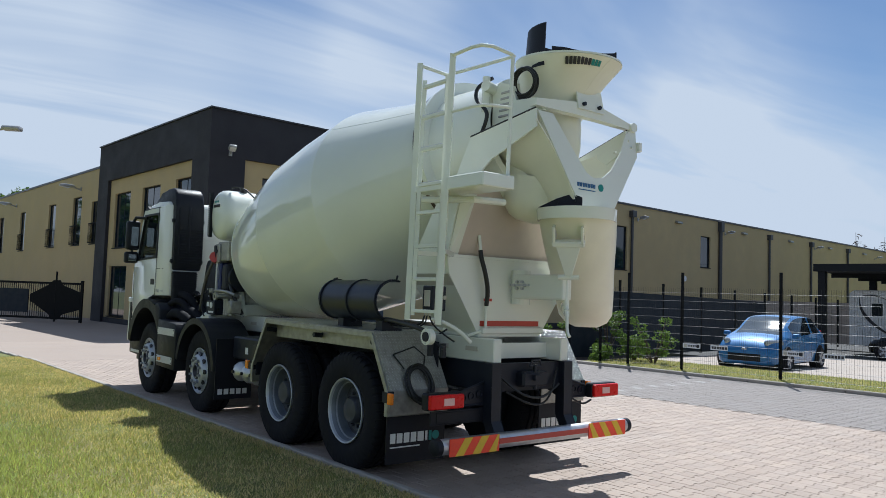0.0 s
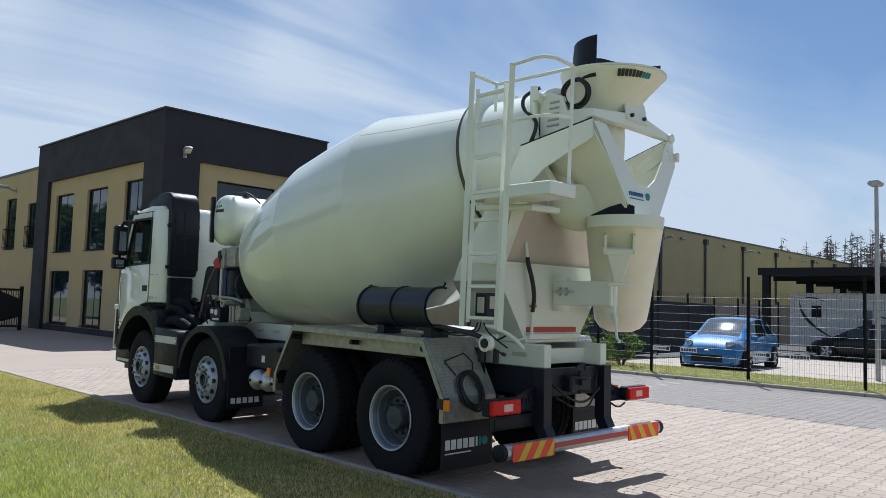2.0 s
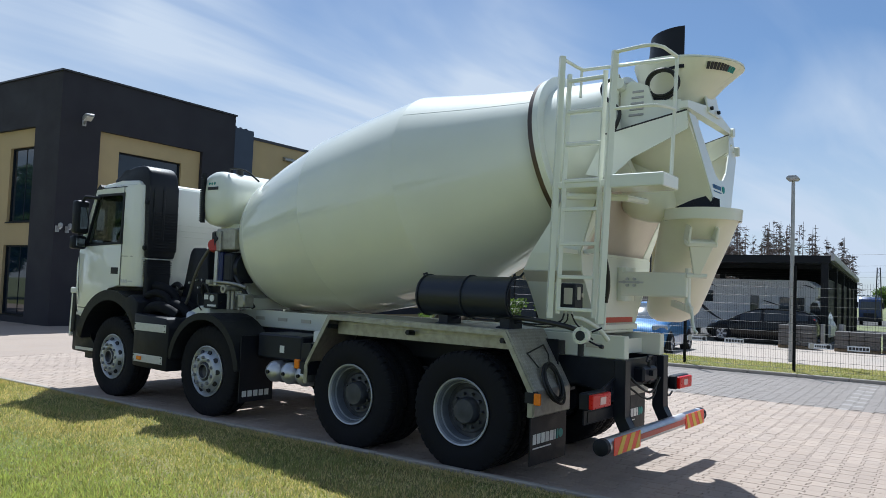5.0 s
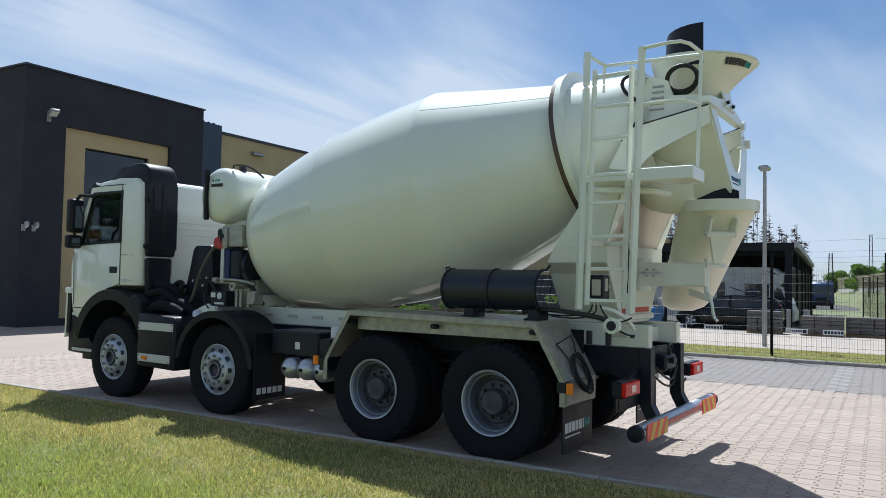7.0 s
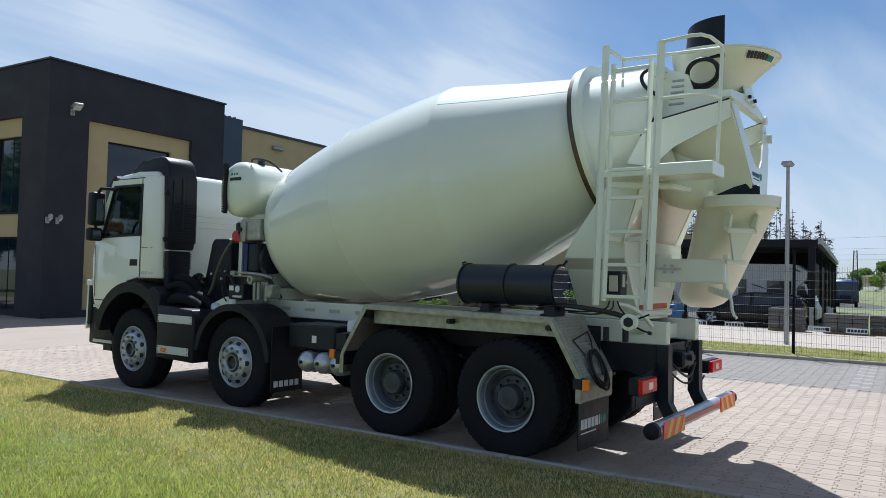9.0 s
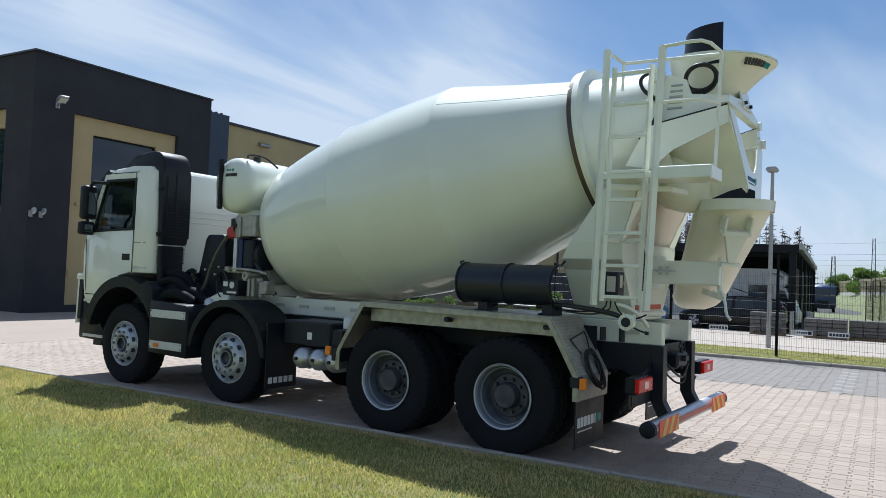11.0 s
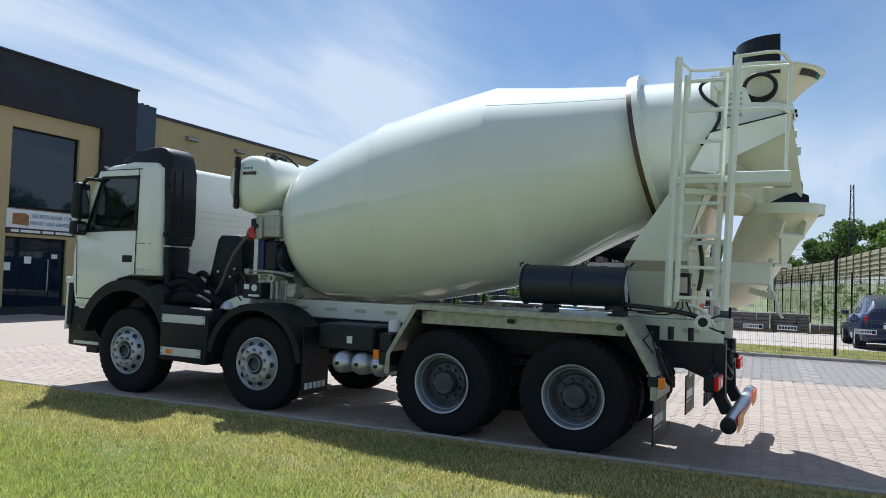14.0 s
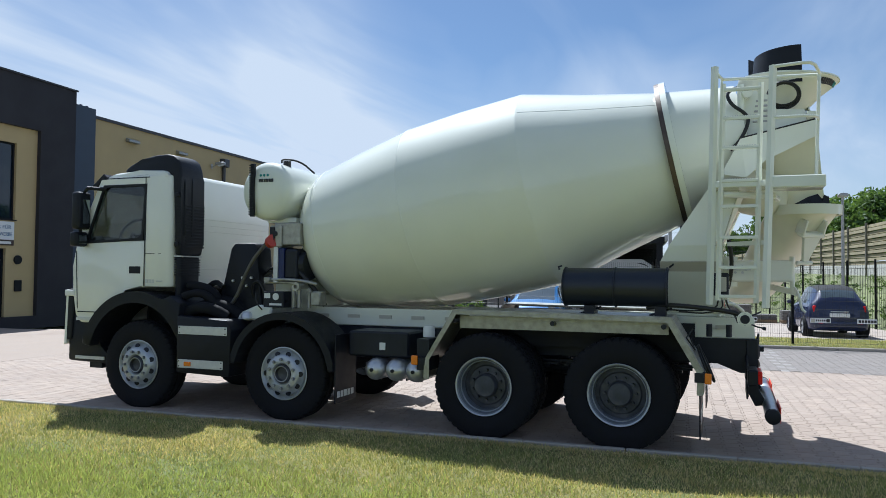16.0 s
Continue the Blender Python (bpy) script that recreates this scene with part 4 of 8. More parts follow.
for s in (-1, 1):
    y0, y1 = sorted((s * 1.25, s * 0.61))
    bm = bmesh.new()
    up = [(x + (0.012 if x > 0.4 else -0.012), z + 0.012) for x, z in FEN]
    prism(bm, FEN + up[::-1], "y", y0, y1)
    guard = part("rear_mudguard", bm, GALV, truck, "bare chequer-plate mudguard over both rear axles")
    bm = bmesh.new()
    low = [(-1.955, 0.58), (-1.955, 0.785), (-1.655, 1.268), (0.455, 1.243), (0.72, 0.785), (0.72, 0.58)]
    prism(bm, FEN + low[::-1], "y", s * 1.25, s * 1.262)
    part("edge_strip", bm, GALV, guard)
    bm = bmesh.new()
    chequer(bm, up[3], up[4], y0, y1, (0.86, 0.5))
    chequer(bm, (-1.0, up[3][1] + 0.001), up[3], y0, y1, (0, 1))
    part("chequer", bm, CHEQ, guard)
    # added black sheet standing in for the shade between mudguard and tyres
    bm = bmesh.new()
    box(bm, -1.93, 0.68, s * 0.655 - 0.006, s * 0.655 + 0.006, 0.92, 1.21)
    part("inner_liner", bm, BLACK_PLASTIC, guard)
    bm = bmesh.new()
    box(bm, -1.66, 0.46, *sorted((s * 1.11, s * 1.125)), 1.12, 1.25)
    part("inner_skirt", bm, GALV, guard, "folded sheet-metal skirt under the top")
    bm = bmesh.new()
    for x in (-1.7, -0.65, 0.42):
        tube(bm, [(x, s * 0.48, 1.12), (x, s * 0.8, 1.17), (x, s * 1.22, 1.2)], 0.025, 8)
    box(bm, -1.62, 0.42, s * 1.05 - 0.03, s * 1.05 + 0.03, 1.17, 1.215)
    part("bracket", bm, CHASSIS, guard)
    bm = bmesh.new()
    box(bm, 0.74, 0.752, y0, y1, 0.17, 0.60)
    flap = part("mud_flap", bm, BLACK_PLASTIC, truck, "black rubber flap with white and teal print")
    bm = bmesh.new()
    w = 0.0
    for k, (u, c) in enumerate(((0.07, 0), (0.075, 0), (0.075, 0), (0.075, 0), (0.085, 0), (0.03, 0))):
        box(bm, 0.7525, 0.7555, y0 + 0.04 + w, y0 + 0.04 + w + u * 0.78, 0.345, 0.43)
        w += u
    box(bm, 0.7525, 0.7555, y0 + 0.04, y0 + 0.36, 0.305, 0.316)
    part("print_bar", bm, PRINT_WHITE, flap)
    bm = bmesh.new()
    box(bm, 0.7525, 0.7555, y0 + 0.46, y0 + 0.49, 0.345, 0.43)
    cyl(bm, (0.7525, y0 + 0.535, 0.388), (0.7555, y0 + 0.535, 0.388), 0.04, seg=16)
    part("print_dot", bm, PRINT_TEAL, flap)
    bm = bmesh.new()
    box(bm, 0.77, 0.80, s * 1.235 - 0.035, s * 1.235 + 0.02, 0.70, 0.80, 0.006, 1)
    box(bm, 0.70, 0.78, s * 1.262, s * 1.275, 0.70, 0.79)
    side = part("marker_bracket", bm, CHASSIS, truck)
    bm = bmesh.new()
    box(bm, 0.79, 0.85, s * 1.27 - 0.018, s * 1.27 + 0.018, 0.69, 0.79, 0.01, 2)
    part("marker_lamp", bm, ORANGE_LENS, side, "orange side marker lamp")

# cable coil hanging on the left chequer plate
bm = bmesh.new()
turns = []
for k in range(7 * 28):
    a, q = 2 * math.pi * k / 28, k / 28
    rx, rz = 0.128 + 0.016 * math.sin(2.3 * q), 0.150 + 0.018 * math.cos(1.9 * q)
    z = 0.85 + 0.01 * math.sin(1.7 * q) + rz * math.sin(a)
    turns.append((0.785 - 0.42 * (z - 0.85) + 0.014 * math.sin(2.9 * q), -0.93 + 0.012 * math.cos(1.1 * q) + rx * math.cos(a), z))
tube(bm, turns, 0.0095, 7)
tube(bm, [(0.62, -1.12, 1.1), (0.67, -0.93, 1.17), (0.64, -0.78, 1.08), (0.68, -0.82, 0.98)], 0.007, 6)
tube(bm, [(0.62, -1.12, 1.1), (0.70, -1.05, 0.98)], 0.007, 6)
part("cable_coil", bm, HOSE, truck, "coiled black cable hung on a wire hook", smooth=50)

# rear end: side plates, under-run beam, lamps
bm = bmesh.new()
for s in (-1, 1):
    prism(bm, [(0.3, 0.82), (0.85, 0.82), (1.1, 0.72), (1.25, 0.72), (1.25, 1.06), (0.3, 1.06)], "y", s * 0.47, s * 0.495)
    prism(bm, [(1.16, 1.06), (1.27, 1.06), (1.27, 0.56), (1.36, 0.42), (1.24, 0.40), (1.16, 0.56)], "y", s * 0.40, s * 0.52, 0.006, 1)
box(bm, 1.14, 1.2, -0.4, 0.4, 0.80, 1.05)
box(bm, 1.1, 1.3, -0.16, 0.16, 0.84, 0.98, 0.02, 1)
part("rear_crossmember", bm, CHASSIS, truck)
bm = bmesh.new()
cyl(bm, (1.28, 0, 0.82), (1.28, 0, 1.04), 0.018, seg=8)
tube(bm, [(1.28, -0.07, 1.03), (1.29, -0.05, 1.08), (1.29, 0.05, 1.08), (1.28, 0.07, 1.03), (1.28, -0.07, 1.03)], 0.009, 6)
box(bm, 1.24, 1.34, -0.05, 0.05, 0.9, 0.95)
part("tow_coupling", bm, CHASSIS, truck)
bm = bmesh.new()
spin(bm, [(-1.19, 0.05), (-1.18, 0.065), (1.18, 0.065), (1.19, 0.05)], (1.37, 0, 0.42), (0, 1, 0), 20, caps=True)
beam = part("under_run_beam", bm, ALU, truck, "round silver under-run beam with hazard boards", smooth=40)
bm = bmesh.new()
for s in (-1, 1):
    spin(bm, [(0.0, 0.07), (0.05, 0.068), (0.06, 0.04)], (1.37, s * 1.165, 0.42), (0, s, 0), 20, caps=True)
part("end_cap", bm, BLACK_PLASTIC, beam, smooth=40)
bm = bmesh.new()
box(bm, 1.434, 1.44, -0.56, 0.56, 0.405, 0.45)
part("reflective_tape", bm, RED_TAPE, beam)
for s in (-1, 1):
    c0, c1 = sorted((s * 0.57, s * 1.11))
    bm = bmesh.new()
    box(bm, 1.437, 1.443, c0, c1, 0.35, 0.49)
    board = part("hazard_board", bm, HAZ_RED, beam, "red and yellow striped hazard board")
    bm = bmesh.new()
    for k in range(3):
        a = c0 + 0.06 + 0.18 * k
        pts = [(a, 0.35), (a + 0.085, 0.35), (a + 0.085 + s * -0.0 + 0.10 * -s, 0.49), (a + 0.10 * -s, 0.49)]
        pts = [(min(max(y, c0), c1), z) for y, z in pts]
        prism(bm, pts, "x", 1.4435, 1.4455)
    part("stripe", bm, HAZ_YELLOW, board)
for s in (-1, 1):
    c0, c1 = sorted((s * 0.83, s * 1.2))
    bm = bmesh.new()
    box(bm, 1.16, 1.25, c0, c1, 0.69, 0.83, 0.012, 1)
    lamp = part("tail_lamp", bm, BLACK_PLASTIC, truck, "rectangular red tail lamp on a black arm")
    bm = bmesh.new()
    box(bm, 1.245, 1.285, c0 + 0.005, c1 - 0.005, 0.70, 0.82, 0.012, 2)
    part("lens", bm, RED_LENS, lamp)
    bm = bmesh.new()
    a = s * 1.0
    box(bm, 1.283, 1.288, a - 0.055, a + 0.055, 0.73, 0.79)
    part("clear_lens", bm, PALE_LENS, lamp)
    bm = bmesh.new()
    prism(bm, [(s * 0.5, 0.70), (s * 0.84, 0.70), (s * 0.84, 0.80), (s * 0.5, 0.90)], "x", 1.150, 1.162)
    tube(bm, [(1.165, s * 0.5, 0.90), (1.165, s * 0.84, 0.80)], 0.010, 8)
    tube(bm, [(1.165, s * 0.5, 0.70), (1.165, s * 0.84, 0.70)], 0.010, 8)
    for k in range(3):
        spin(bm, [(0.0, 0.022), (0.012, 0.026), (0.012, 0.034), (0.0, 0.036)], (1.162, s * (0.57 + 0.09 * k), 0.79 - 0.012 * k), (1, 0, 0), 16)
    part("lamp_arm", bm, CHASSIS, lamp)
bm = bmesh.new()
box(bm, 1.15, 1.165, -1.10, -0.5, 0.55, 0.67, 0.004, 1)
box(bm, 1.165, 1.172, -1.04, -0.56, 0.565, 0.655, 0.003, 1)
part("plate_holder", bm, BLACK_PLASTIC, truck, "empty black plate holder under the lamp")
bm = bmesh.new()
tube(bm, [(1.2, -0.38, 0.95), (1.3, -0.2, 0.78), (1.28, 0.1, 0.72), (1.25, 0.35, 0.85)], 0.012, 6, 2)
tube(bm, [(1.2, 0.38, 1.0), (1.28, 0.2, 0.7), (1.26, 0.0, 0.66), (1.22, -0.3, 0.8)], 0.01, 6, 2)
tube(bm, [(1.18, 0.6, 0.7), (1.2, 0.75, 0.62), (1.18, 0.9, 0.66)], 0.01, 6, 2)
part("cable", bm, HOSE, truck)

# second-axle and first-axle mudguards, battery and tank boxes
for s in (-1, 1):
    y0, y1 = sorted((s * 1.27, s * 0.72))
    bm = bmesh.new()
    prism(bm, arc(AX[1], HUB_Z, 0.70, 5, 172, 18) + arc(AX[1], HUB_Z, 0.62, 172, 5, 18), "y", y0, y1, 0.012, 1)
    part("front_mudguard", bm, BLACK_PLASTIC, truck, smooth=40)
    bm = bmesh.new()
    prism(bm, arc(AX[0], HUB_Z + 0.05, 0.86, 60, 168, 14) + arc(AX[0], HUB_Z + 0.05, 0.72, 168, 20, 16) + [(-5.22, 0.95), (-5.2, 1.3), (-5.35, 1.4)], "y", y0, y1, 0.02, 2)
    part("wheel_arch", bm, BLACK_PLASTIC, truck, "black plastic wheel arch under the cab", smooth=40)
    bm = bmesh.new()
    box(bm, -3.09, -3.075, *sorted((s * 1.24, s * 0.75)), 0.24, 1.0)
    flap = part("mud_flap", bm, BLACK_PLASTIC, truck, "black rubber flap with a white brand bar")
    bm = bmesh.new()
    for k in range(5):
        a = min(s * 1.22, s * 0.80) + 0.02 + 0.082 * k
        box(bm, -3.0745, -3.071, a, a + 0.06, 0.30, 0.37)
    part("print_bar", bm, PRINT_WHITE, flap)
    bm = bmesh.new()
    y0, y1 = sorted((s * 1.285, s * 0.55))
    prism(bm, [(-5.22, 0.48), (-4.46, 0.46), (-4.44, 1.0), (-4.5, 1.12), (-5.22, 1.16)], "y", y0, y1, 0.02, 2)
    tank_b = part("battery_box", bm, BLACK_PLASTIC, truck, "dark step box with two bright strips", smooth=40)
    bm = bmesh.new()
    f = s * 1.287
    for z0, x1 in ((0.94, -4.49), (0.54, -4.54)):
        box(bm, -5.19, x1, *sorted((f, f + s * 0.008)), z0, z0 + 0.10, 0.003, 1)
    part("trim_strip", bm, STRIP, tank_b)
    bm = bmesh.new()
    for z0, x1 in ((0.94, -4.49), (0.54, -4.54)):
        for x in (-5.17, x1 - 0.02):
            for z in (0.02, 0.08):
                c = Vector((x, f + s * 0.008, z0 + z))
                cyl(bm, c, c + Vector((0, s * 0.006, 0)), 0.008, seg=8)
    part("rivet", bm, CHASSIS, tank_b)
    bm = bmesh.new()
    box(bm, -5.09, -4.99, *sorted((f + s * 0.008, f + s * 0.025)), 0.565, 0.615, 0.006, 1)
    part("marker_lamp", bm, ORANGE_LENS, tank_b)
bm = bmesh.new()
spin(bm, [(0, 0.075), (0.05, 0.072), (0.08, 0.05), (0.085, 0.0)], (-4.45, -0.95, 1.13), (0, 0, 1), 18)
part("tank_cap", bm, ALU, truck, smooth=40)
bm = bmesh.new()
prism(bm, [(-4.62, 1.1), (-4.15, 1.12), (-4.1, 1.27), (-4.3, 1.3), (-4.55, 1.2)], "y", -0.95, -0.45, 0.02, 1)
part("bright_cover", bm, IVORY, truck)

# air tanks and the equipment box behind the second axle
bm = bmesh.new()
box(bm, -3.02, -2.28, -1.05, -0.55, 0.76, 1.04, 0.02, 1)
equip = part("equipment_box", bm, CHASSIS, truck)
bm = bmesh.new()
box(bm, -2.63, -2.56, -1.056, -1.05, 0.84, 0.92)
part("sticker", bm, PRINT_WHITE, equip)
for x in (-2.66, -2.41, -2.17):
    bm = bmesh.new()
    spin(bm, [(-1.18, 0.0), (-1.175, 0.04), (-1.15, 0.085), (-1.11, 0.115), (-1.08, 0.12), (-0.6, 0.12), (-0.55, 0.1), (-0.53, 0.0)], (x, 0, 0.63), (0, 1, 0), 28)
    at = part("air_tank", bm, ALU, truck, "silver compressed-air tank", smooth=40)
    bm = bmesh.new()
    cyl(bm, (x, -1.2, 0.63), (x, -1.16, 0.63), 0.02, seg=8)
    box(bm, x - 0.02, x + 0.02, -0.98, -0.95, 0.5, 0.77)
    part("valve", bm, CHASSIS, at)
bm = bmesh.new()
spin(bm, [(0, 0.065), (0.10, 0.065), (0.12, 0.05), (0.122, 0.0)], (-2.06, -1.0, 1.0), (0, 0, 1), 18, caps=True)
part("filler_cap", bm, PRINT_WHITE, truck, smooth=40)
bm = bmesh.new()
box(bm, -2.16, -2.09, -1.265, -1.23, 0.72, 0.82, 0.01, 2)
part("marker_lamp", bm, ORANGE_LENS, truck)
bm = bmesh.new()
box(bm, -2.12, -1.98, -1.2, -0.9, 0.66, 0.99)
box(bm, -2.08, -2.0, -1.255, -1.2, 0.72, 0.8)
part("mudguard_stay", bm, CHASSIS, truck)

# ---- cab ----
cab = new("cab")
cab.parent = truck
cab["label"] = "white day cab with black plastic lower trim"
bm = bmesh.new()
CW = 1.155
prism(bm, [(-6.88, 1.02), (-6.97, 1.12), (-7.03, 1.45), (-7.02, 1.75), (-6.97, 2.08), (-5.85, 2.08), (-5.85, 1.48), (-6.15, 1.48), (-6.42, 1.28), (-6.52, 1.02)],
      "y", -CW, CW, 0.03, 2)
part("lower_body", bm, CAB_WHITE, cab, smooth=40)
bm = bmesh.new()
prism(bm, [(-6.56, 2.84), (-6.53, 2.90), (-6.40, 2.945), (-6.0, 2.97), (-5.62, 2.96), (-5.55, 2.92), (-5.55, 2.84)], "y", -CW + 0.045, CW - 0.045, 0.035, 2)
part("roof", bm, CAB_WHITE, cab, smooth=40)
for s in (-1, 1):
    y0, y1 = sorted((s * CW, s * (CW - 0.07)))
    bm = bmesh.new()
    prism(bm, [(-6.97, 2.06), (-6.80, 2.06), (-6.52, 2.77), (-5.85, 2.77), (-5.83, 2.86), (-6.57, 2.86)], "y", y0, y1)
    part("side_panel", bm, CAB_WHITE, cab)
    bm = bmesh.new()
    prism(bm, [(-6.80, 2.06), (-5.90, 2.10), (-5.85, 2.77), (-6.52, 2.77)], "y", s * (CW - 0.035), s * (CW - 0.03))
    part("side_window", bm, CAB_GLASS, cab)
    bm = bmesh.new()
    rim_o = [(-6.83, 2.04), (-5.88, 2.08), (-5.83, 2.79), (-6.53, 2.79)]
    rim_i = [(-6.79, 2.075), (-5.91, 2.11), (-5.862, 2.762), (-6.518, 2.762)]
    for k in range(4):
        prism(bm, [rim_o[k], rim_o[(k + 1) % 4], rim_i[(k + 1) % 4], rim_i[k]], "y", *sorted((s * (CW - 0.03), s * (CW + 0.004))))
        # rounded corner fillet
        c, p0, p1 = Vector(rim_i[k]), Vector(rim_i[k - 1]), Vector(rim_i[(k + 1) % 4])
        a, b = c + (p0 - c).normalized() * 0.09, c + (p1 - c).normalized() * 0.09
        curve = [a * (1 - q) ** 2 + c * 2 * q * (1 - q) + b * q * q for q in (0, 0.25, 0.5, 0.75, 1)]
        prism(bm, [tuple(c)] + [tuple(q) for q in curve], "y", *sorted((s * (CW - 0.029), s * (CW + 0.003))))
    part("window_seal", bm, BLACK_PLASTIC, cab)
    bm = bmesh.new()
    f0, f1 = sorted((s * CW, s * (CW + 0.003)))
    for a, b in (((-5.853, 1.5), (-5.85, 2.87)), ((-6.93, 1.16), (-6.50, 1.16)), ((-6.93, 1.2), (-6.97, 1.95))):
        dx, dz = b[0] - a[0], b[1] - a[1]
        L = math.hypot(dx, dz)
        nx_, nz_ = -dz / L * 0.006, dx / L * 0.006
        prism(bm, [(a[0] - nx_, a[1] - nz_), (b[0] - nx_, b[1] - nz_), (b[0] + nx_, b[1] + nz_), (a[0] + nx_, a[1] + nz_)], "y", f0, f1)
    sheet(bm, [(-5.84, s * CW, 1.905), (-5.62, s * 1.127, 1.905), (-5.62, s * 1.127, 1.913), (-5.84, s * CW, 1.913)], 0.004 * s)
    box(bm, -6.57, -5.79, f0, f1, 2.866, 2.878)
    part("door_seam", bm, CHASSIS, cab)
    bm = bmesh.new()
    box(bm, -6.09, -5.91, f0, f1 + 0.002, 1.66, 1.75, 0.0015, 1)
    part("door_handle", bm, BLACK_PLASTIC, cab)
    bm = bmesh.new()
    for k in range(3):
        box(bm, -0.10 + 0.045 * k, -0.066 + 0.045 * k, -0.003, 0.003, -0.022, 0.022)
    box(bm, 0.05, 0.14, -0.003, 0.003, -0.008, 0.010)
    part("badge_bar", bm, ALU, cab, at=pose(-5.73, s * 1.142, 1.565, 0, 0, -s * 7.1))
    # mirrors
    bm = bmesh.new()
    box(bm, -6.86, -6.72, *sorted((s * 1.16, s * 1.37)), 2.22, 2.70, 0.04, 3)
    mir = part("mirror", bm, BLACK_PLASTIC, cab, "tall black door mirror", smooth=40)
    bm = bmesh.new()
    box(bm, -6.722, -6.716, *sorted((s * 1.195, s * 1.305)), 2.29, 2.60)
    part("mirror_glass", bm, MIRROR, mir)
    bm = bmesh.new()
    tube(bm, [(-6.50, s * 1.13, 2.74), (-6.70, s * 1.25, 2.75), (-6.79, s * 1.27, 2.66)], 0.025, 8)
    tube(bm, [(-6.85, s * 1.14, 2.12), (-6.8, s * 1.25, 2.14), (-6.8, s * 1.27, 2.26)], 0.022, 8)
    part("mirror_arm", bm, BLACK_PLASTIC, mir)
    bm = bmesh.new()
    box(bm, -6.88, -6.76, *sorted((s * 1.16, s * 1.37)), 2.0, 2.19, 0.035, 3)
    part("kerb_mirror", bm, BLACK_PLASTIC, mir, smooth=40)
    bm = bmesh.new()
    box(bm, -6.762, -6.756, *sorted((s * 1.195, s * 1.32)), 2.04, 2.15, 0.002, 1)
    part("mirror_glass", bm, MIRROR, mir)
bm = bmesh.new()
half = [(-5.847, 1.155), (-5.64, 1.13), (-5.53, 1.085), (-5.50, 1.04)]
prism(bm, [(x, -y) for x, y in half] + half[::-1], "z", 1.495, 2.90, 0.02, 2)
part("rear_shell", bm, CAB_WHITE, cab, "white cab back with rounded corners", smooth=40)
bm = bmesh.new()
box(bm, -5.864, -5.852, -1.05, 1.05, 2.09, 2.86)
part("rear_trim", bm, CHASSIS, cab, "dark trim inside the cab back")
bm = bmesh.new()
for z in (1.72, 2.22, 2.30, 2.38):
    box(bm, -5.502, -5.494, -0.55, 0.98, z, z + 0.016, 0.002, 1)
part("rib", bm, CAB_WHITE, cab)
bm = bmesh.new()
box(bm, -5.56, -5.50, -0.58, -0.46, 1.44, 1.50, 0.008, 1)
part("cab_catch", bm, CHASSIS, cab)
bm = bmesh.new()
prism(bm, [(-6.985, 2.07), (-6.975, 2.07), (-6.56, 2.85), (-6.57, 2.85)], "y", -1.1, 1.1)
part("windscreen", bm, CAB_GLASS, cab)
bm = bmesh.new()
prism(bm, [(-6.80, 2.77), (-6.58, 2.95), (-6.53, 2.90), (-6.74, 2.74)], "y", -1.12, 1.12, 0.01, 1)
part("sun_visor", bm, BLACK_PLASTIC, cab)
bm = bmesh.new()
for y in (-0.6, 0.0, 0.6):
    box(bm, -6.45, -6.36, y - 0.06, y + 0.06, 2.935, 3.0, 0.02, 1)
part("roof_lamp", bm, ORANGE_LENS, cab)
# inside
bm = bmesh.new()
for y in (-0.62, 0.62):
    box(bm, -6.3, -5.95, y - 0.26, y + 0.26, 2.0, 2.18, 0.05, 2)
    prism(bm, [(-6.02, 2.12), (-5.90, 2.12), (-5.87, 2.72), (-5.93, 2.76)], "y", y - 0.24, y + 0.24, 0.03, 2)
part("seat", bm, CHASSIS, cab)
bm = bmesh.new()
pts = [Vector((-6.52, -0.62, 2.2)) + Vector((0.11 * math.sin(a), 0.22 * math.cos(a), 0.18 * math.sin(a))) for a in np.linspace(0, 2 * math.pi, 21)]
tube(bm, pts, 0.018, 8)
tube(bm, [(-6.52, -0.62, 2.2), (-6.62, -0.62, 2.05)], 0.03, 8)
part("steering_wheel", bm, BLACK_PLASTIC, cab)
bm = bmesh.new()
box(bm, -6.95, -6.62, -1.08, 1.08, 2.05, 2.14, 0.03, 1)
part("dashboard", bm, CHASSIS, cab)

# bumper, steps
bm = bmesh.new()
prism(bm, [(-7.10, 0.52), (-6.42, 0.50), (-6.42, 0.66), (-6.58, 0.70), (-6.58, 1.0), (-6.9, 1.02), (-6.97, 1.12), (-7.04, 1.12), (-7.10, 0.8)], "y", -1.125, 1.125, 0.03, 2)
bump = part("bumper", bm, BLACK_PLASTIC, truck, "black steel bumper with an entry step", smooth=40)
bm = bmesh.new()
for s in (-1, 1):
    box(bm, -6.96, -6.48, *sorted((s * 1.126, s * 1.14)), 0.55, 0.59)
    box(bm, -6.93, -6.57, *sorted((s * 1.156, s * 1.17)), 1.05, 1.09)
part("step_edge", bm, STRIP, bump)
bm = bmesh.new()
for s in (-1, 1):
    prism(bm, [(-7.13, 0.78), (-7.03, 0.80), (-6.99, 1.40), (-7.05, 1.46), (-7.11, 1.44)], "y", *sorted((s * 1.15, s * 0.90)), 0.02, 2)
part("corner_panel", bm, BLACK_PLASTIC, bump)
for s in (-1, 1):
    bm = bmesh.new()
    prism(bm, [(-7.15, 0.72), (-7.105, 0.74), (-7.085, 1.38), (-7.125, 1.45)], "y", *sorted((s * 1.155, s * 0.89)), 0.008, 1)
    part("corner_trim", bm, CAB_WHITE, bump, "slim white corner trim beside the lamps")
bm = bmesh.new()
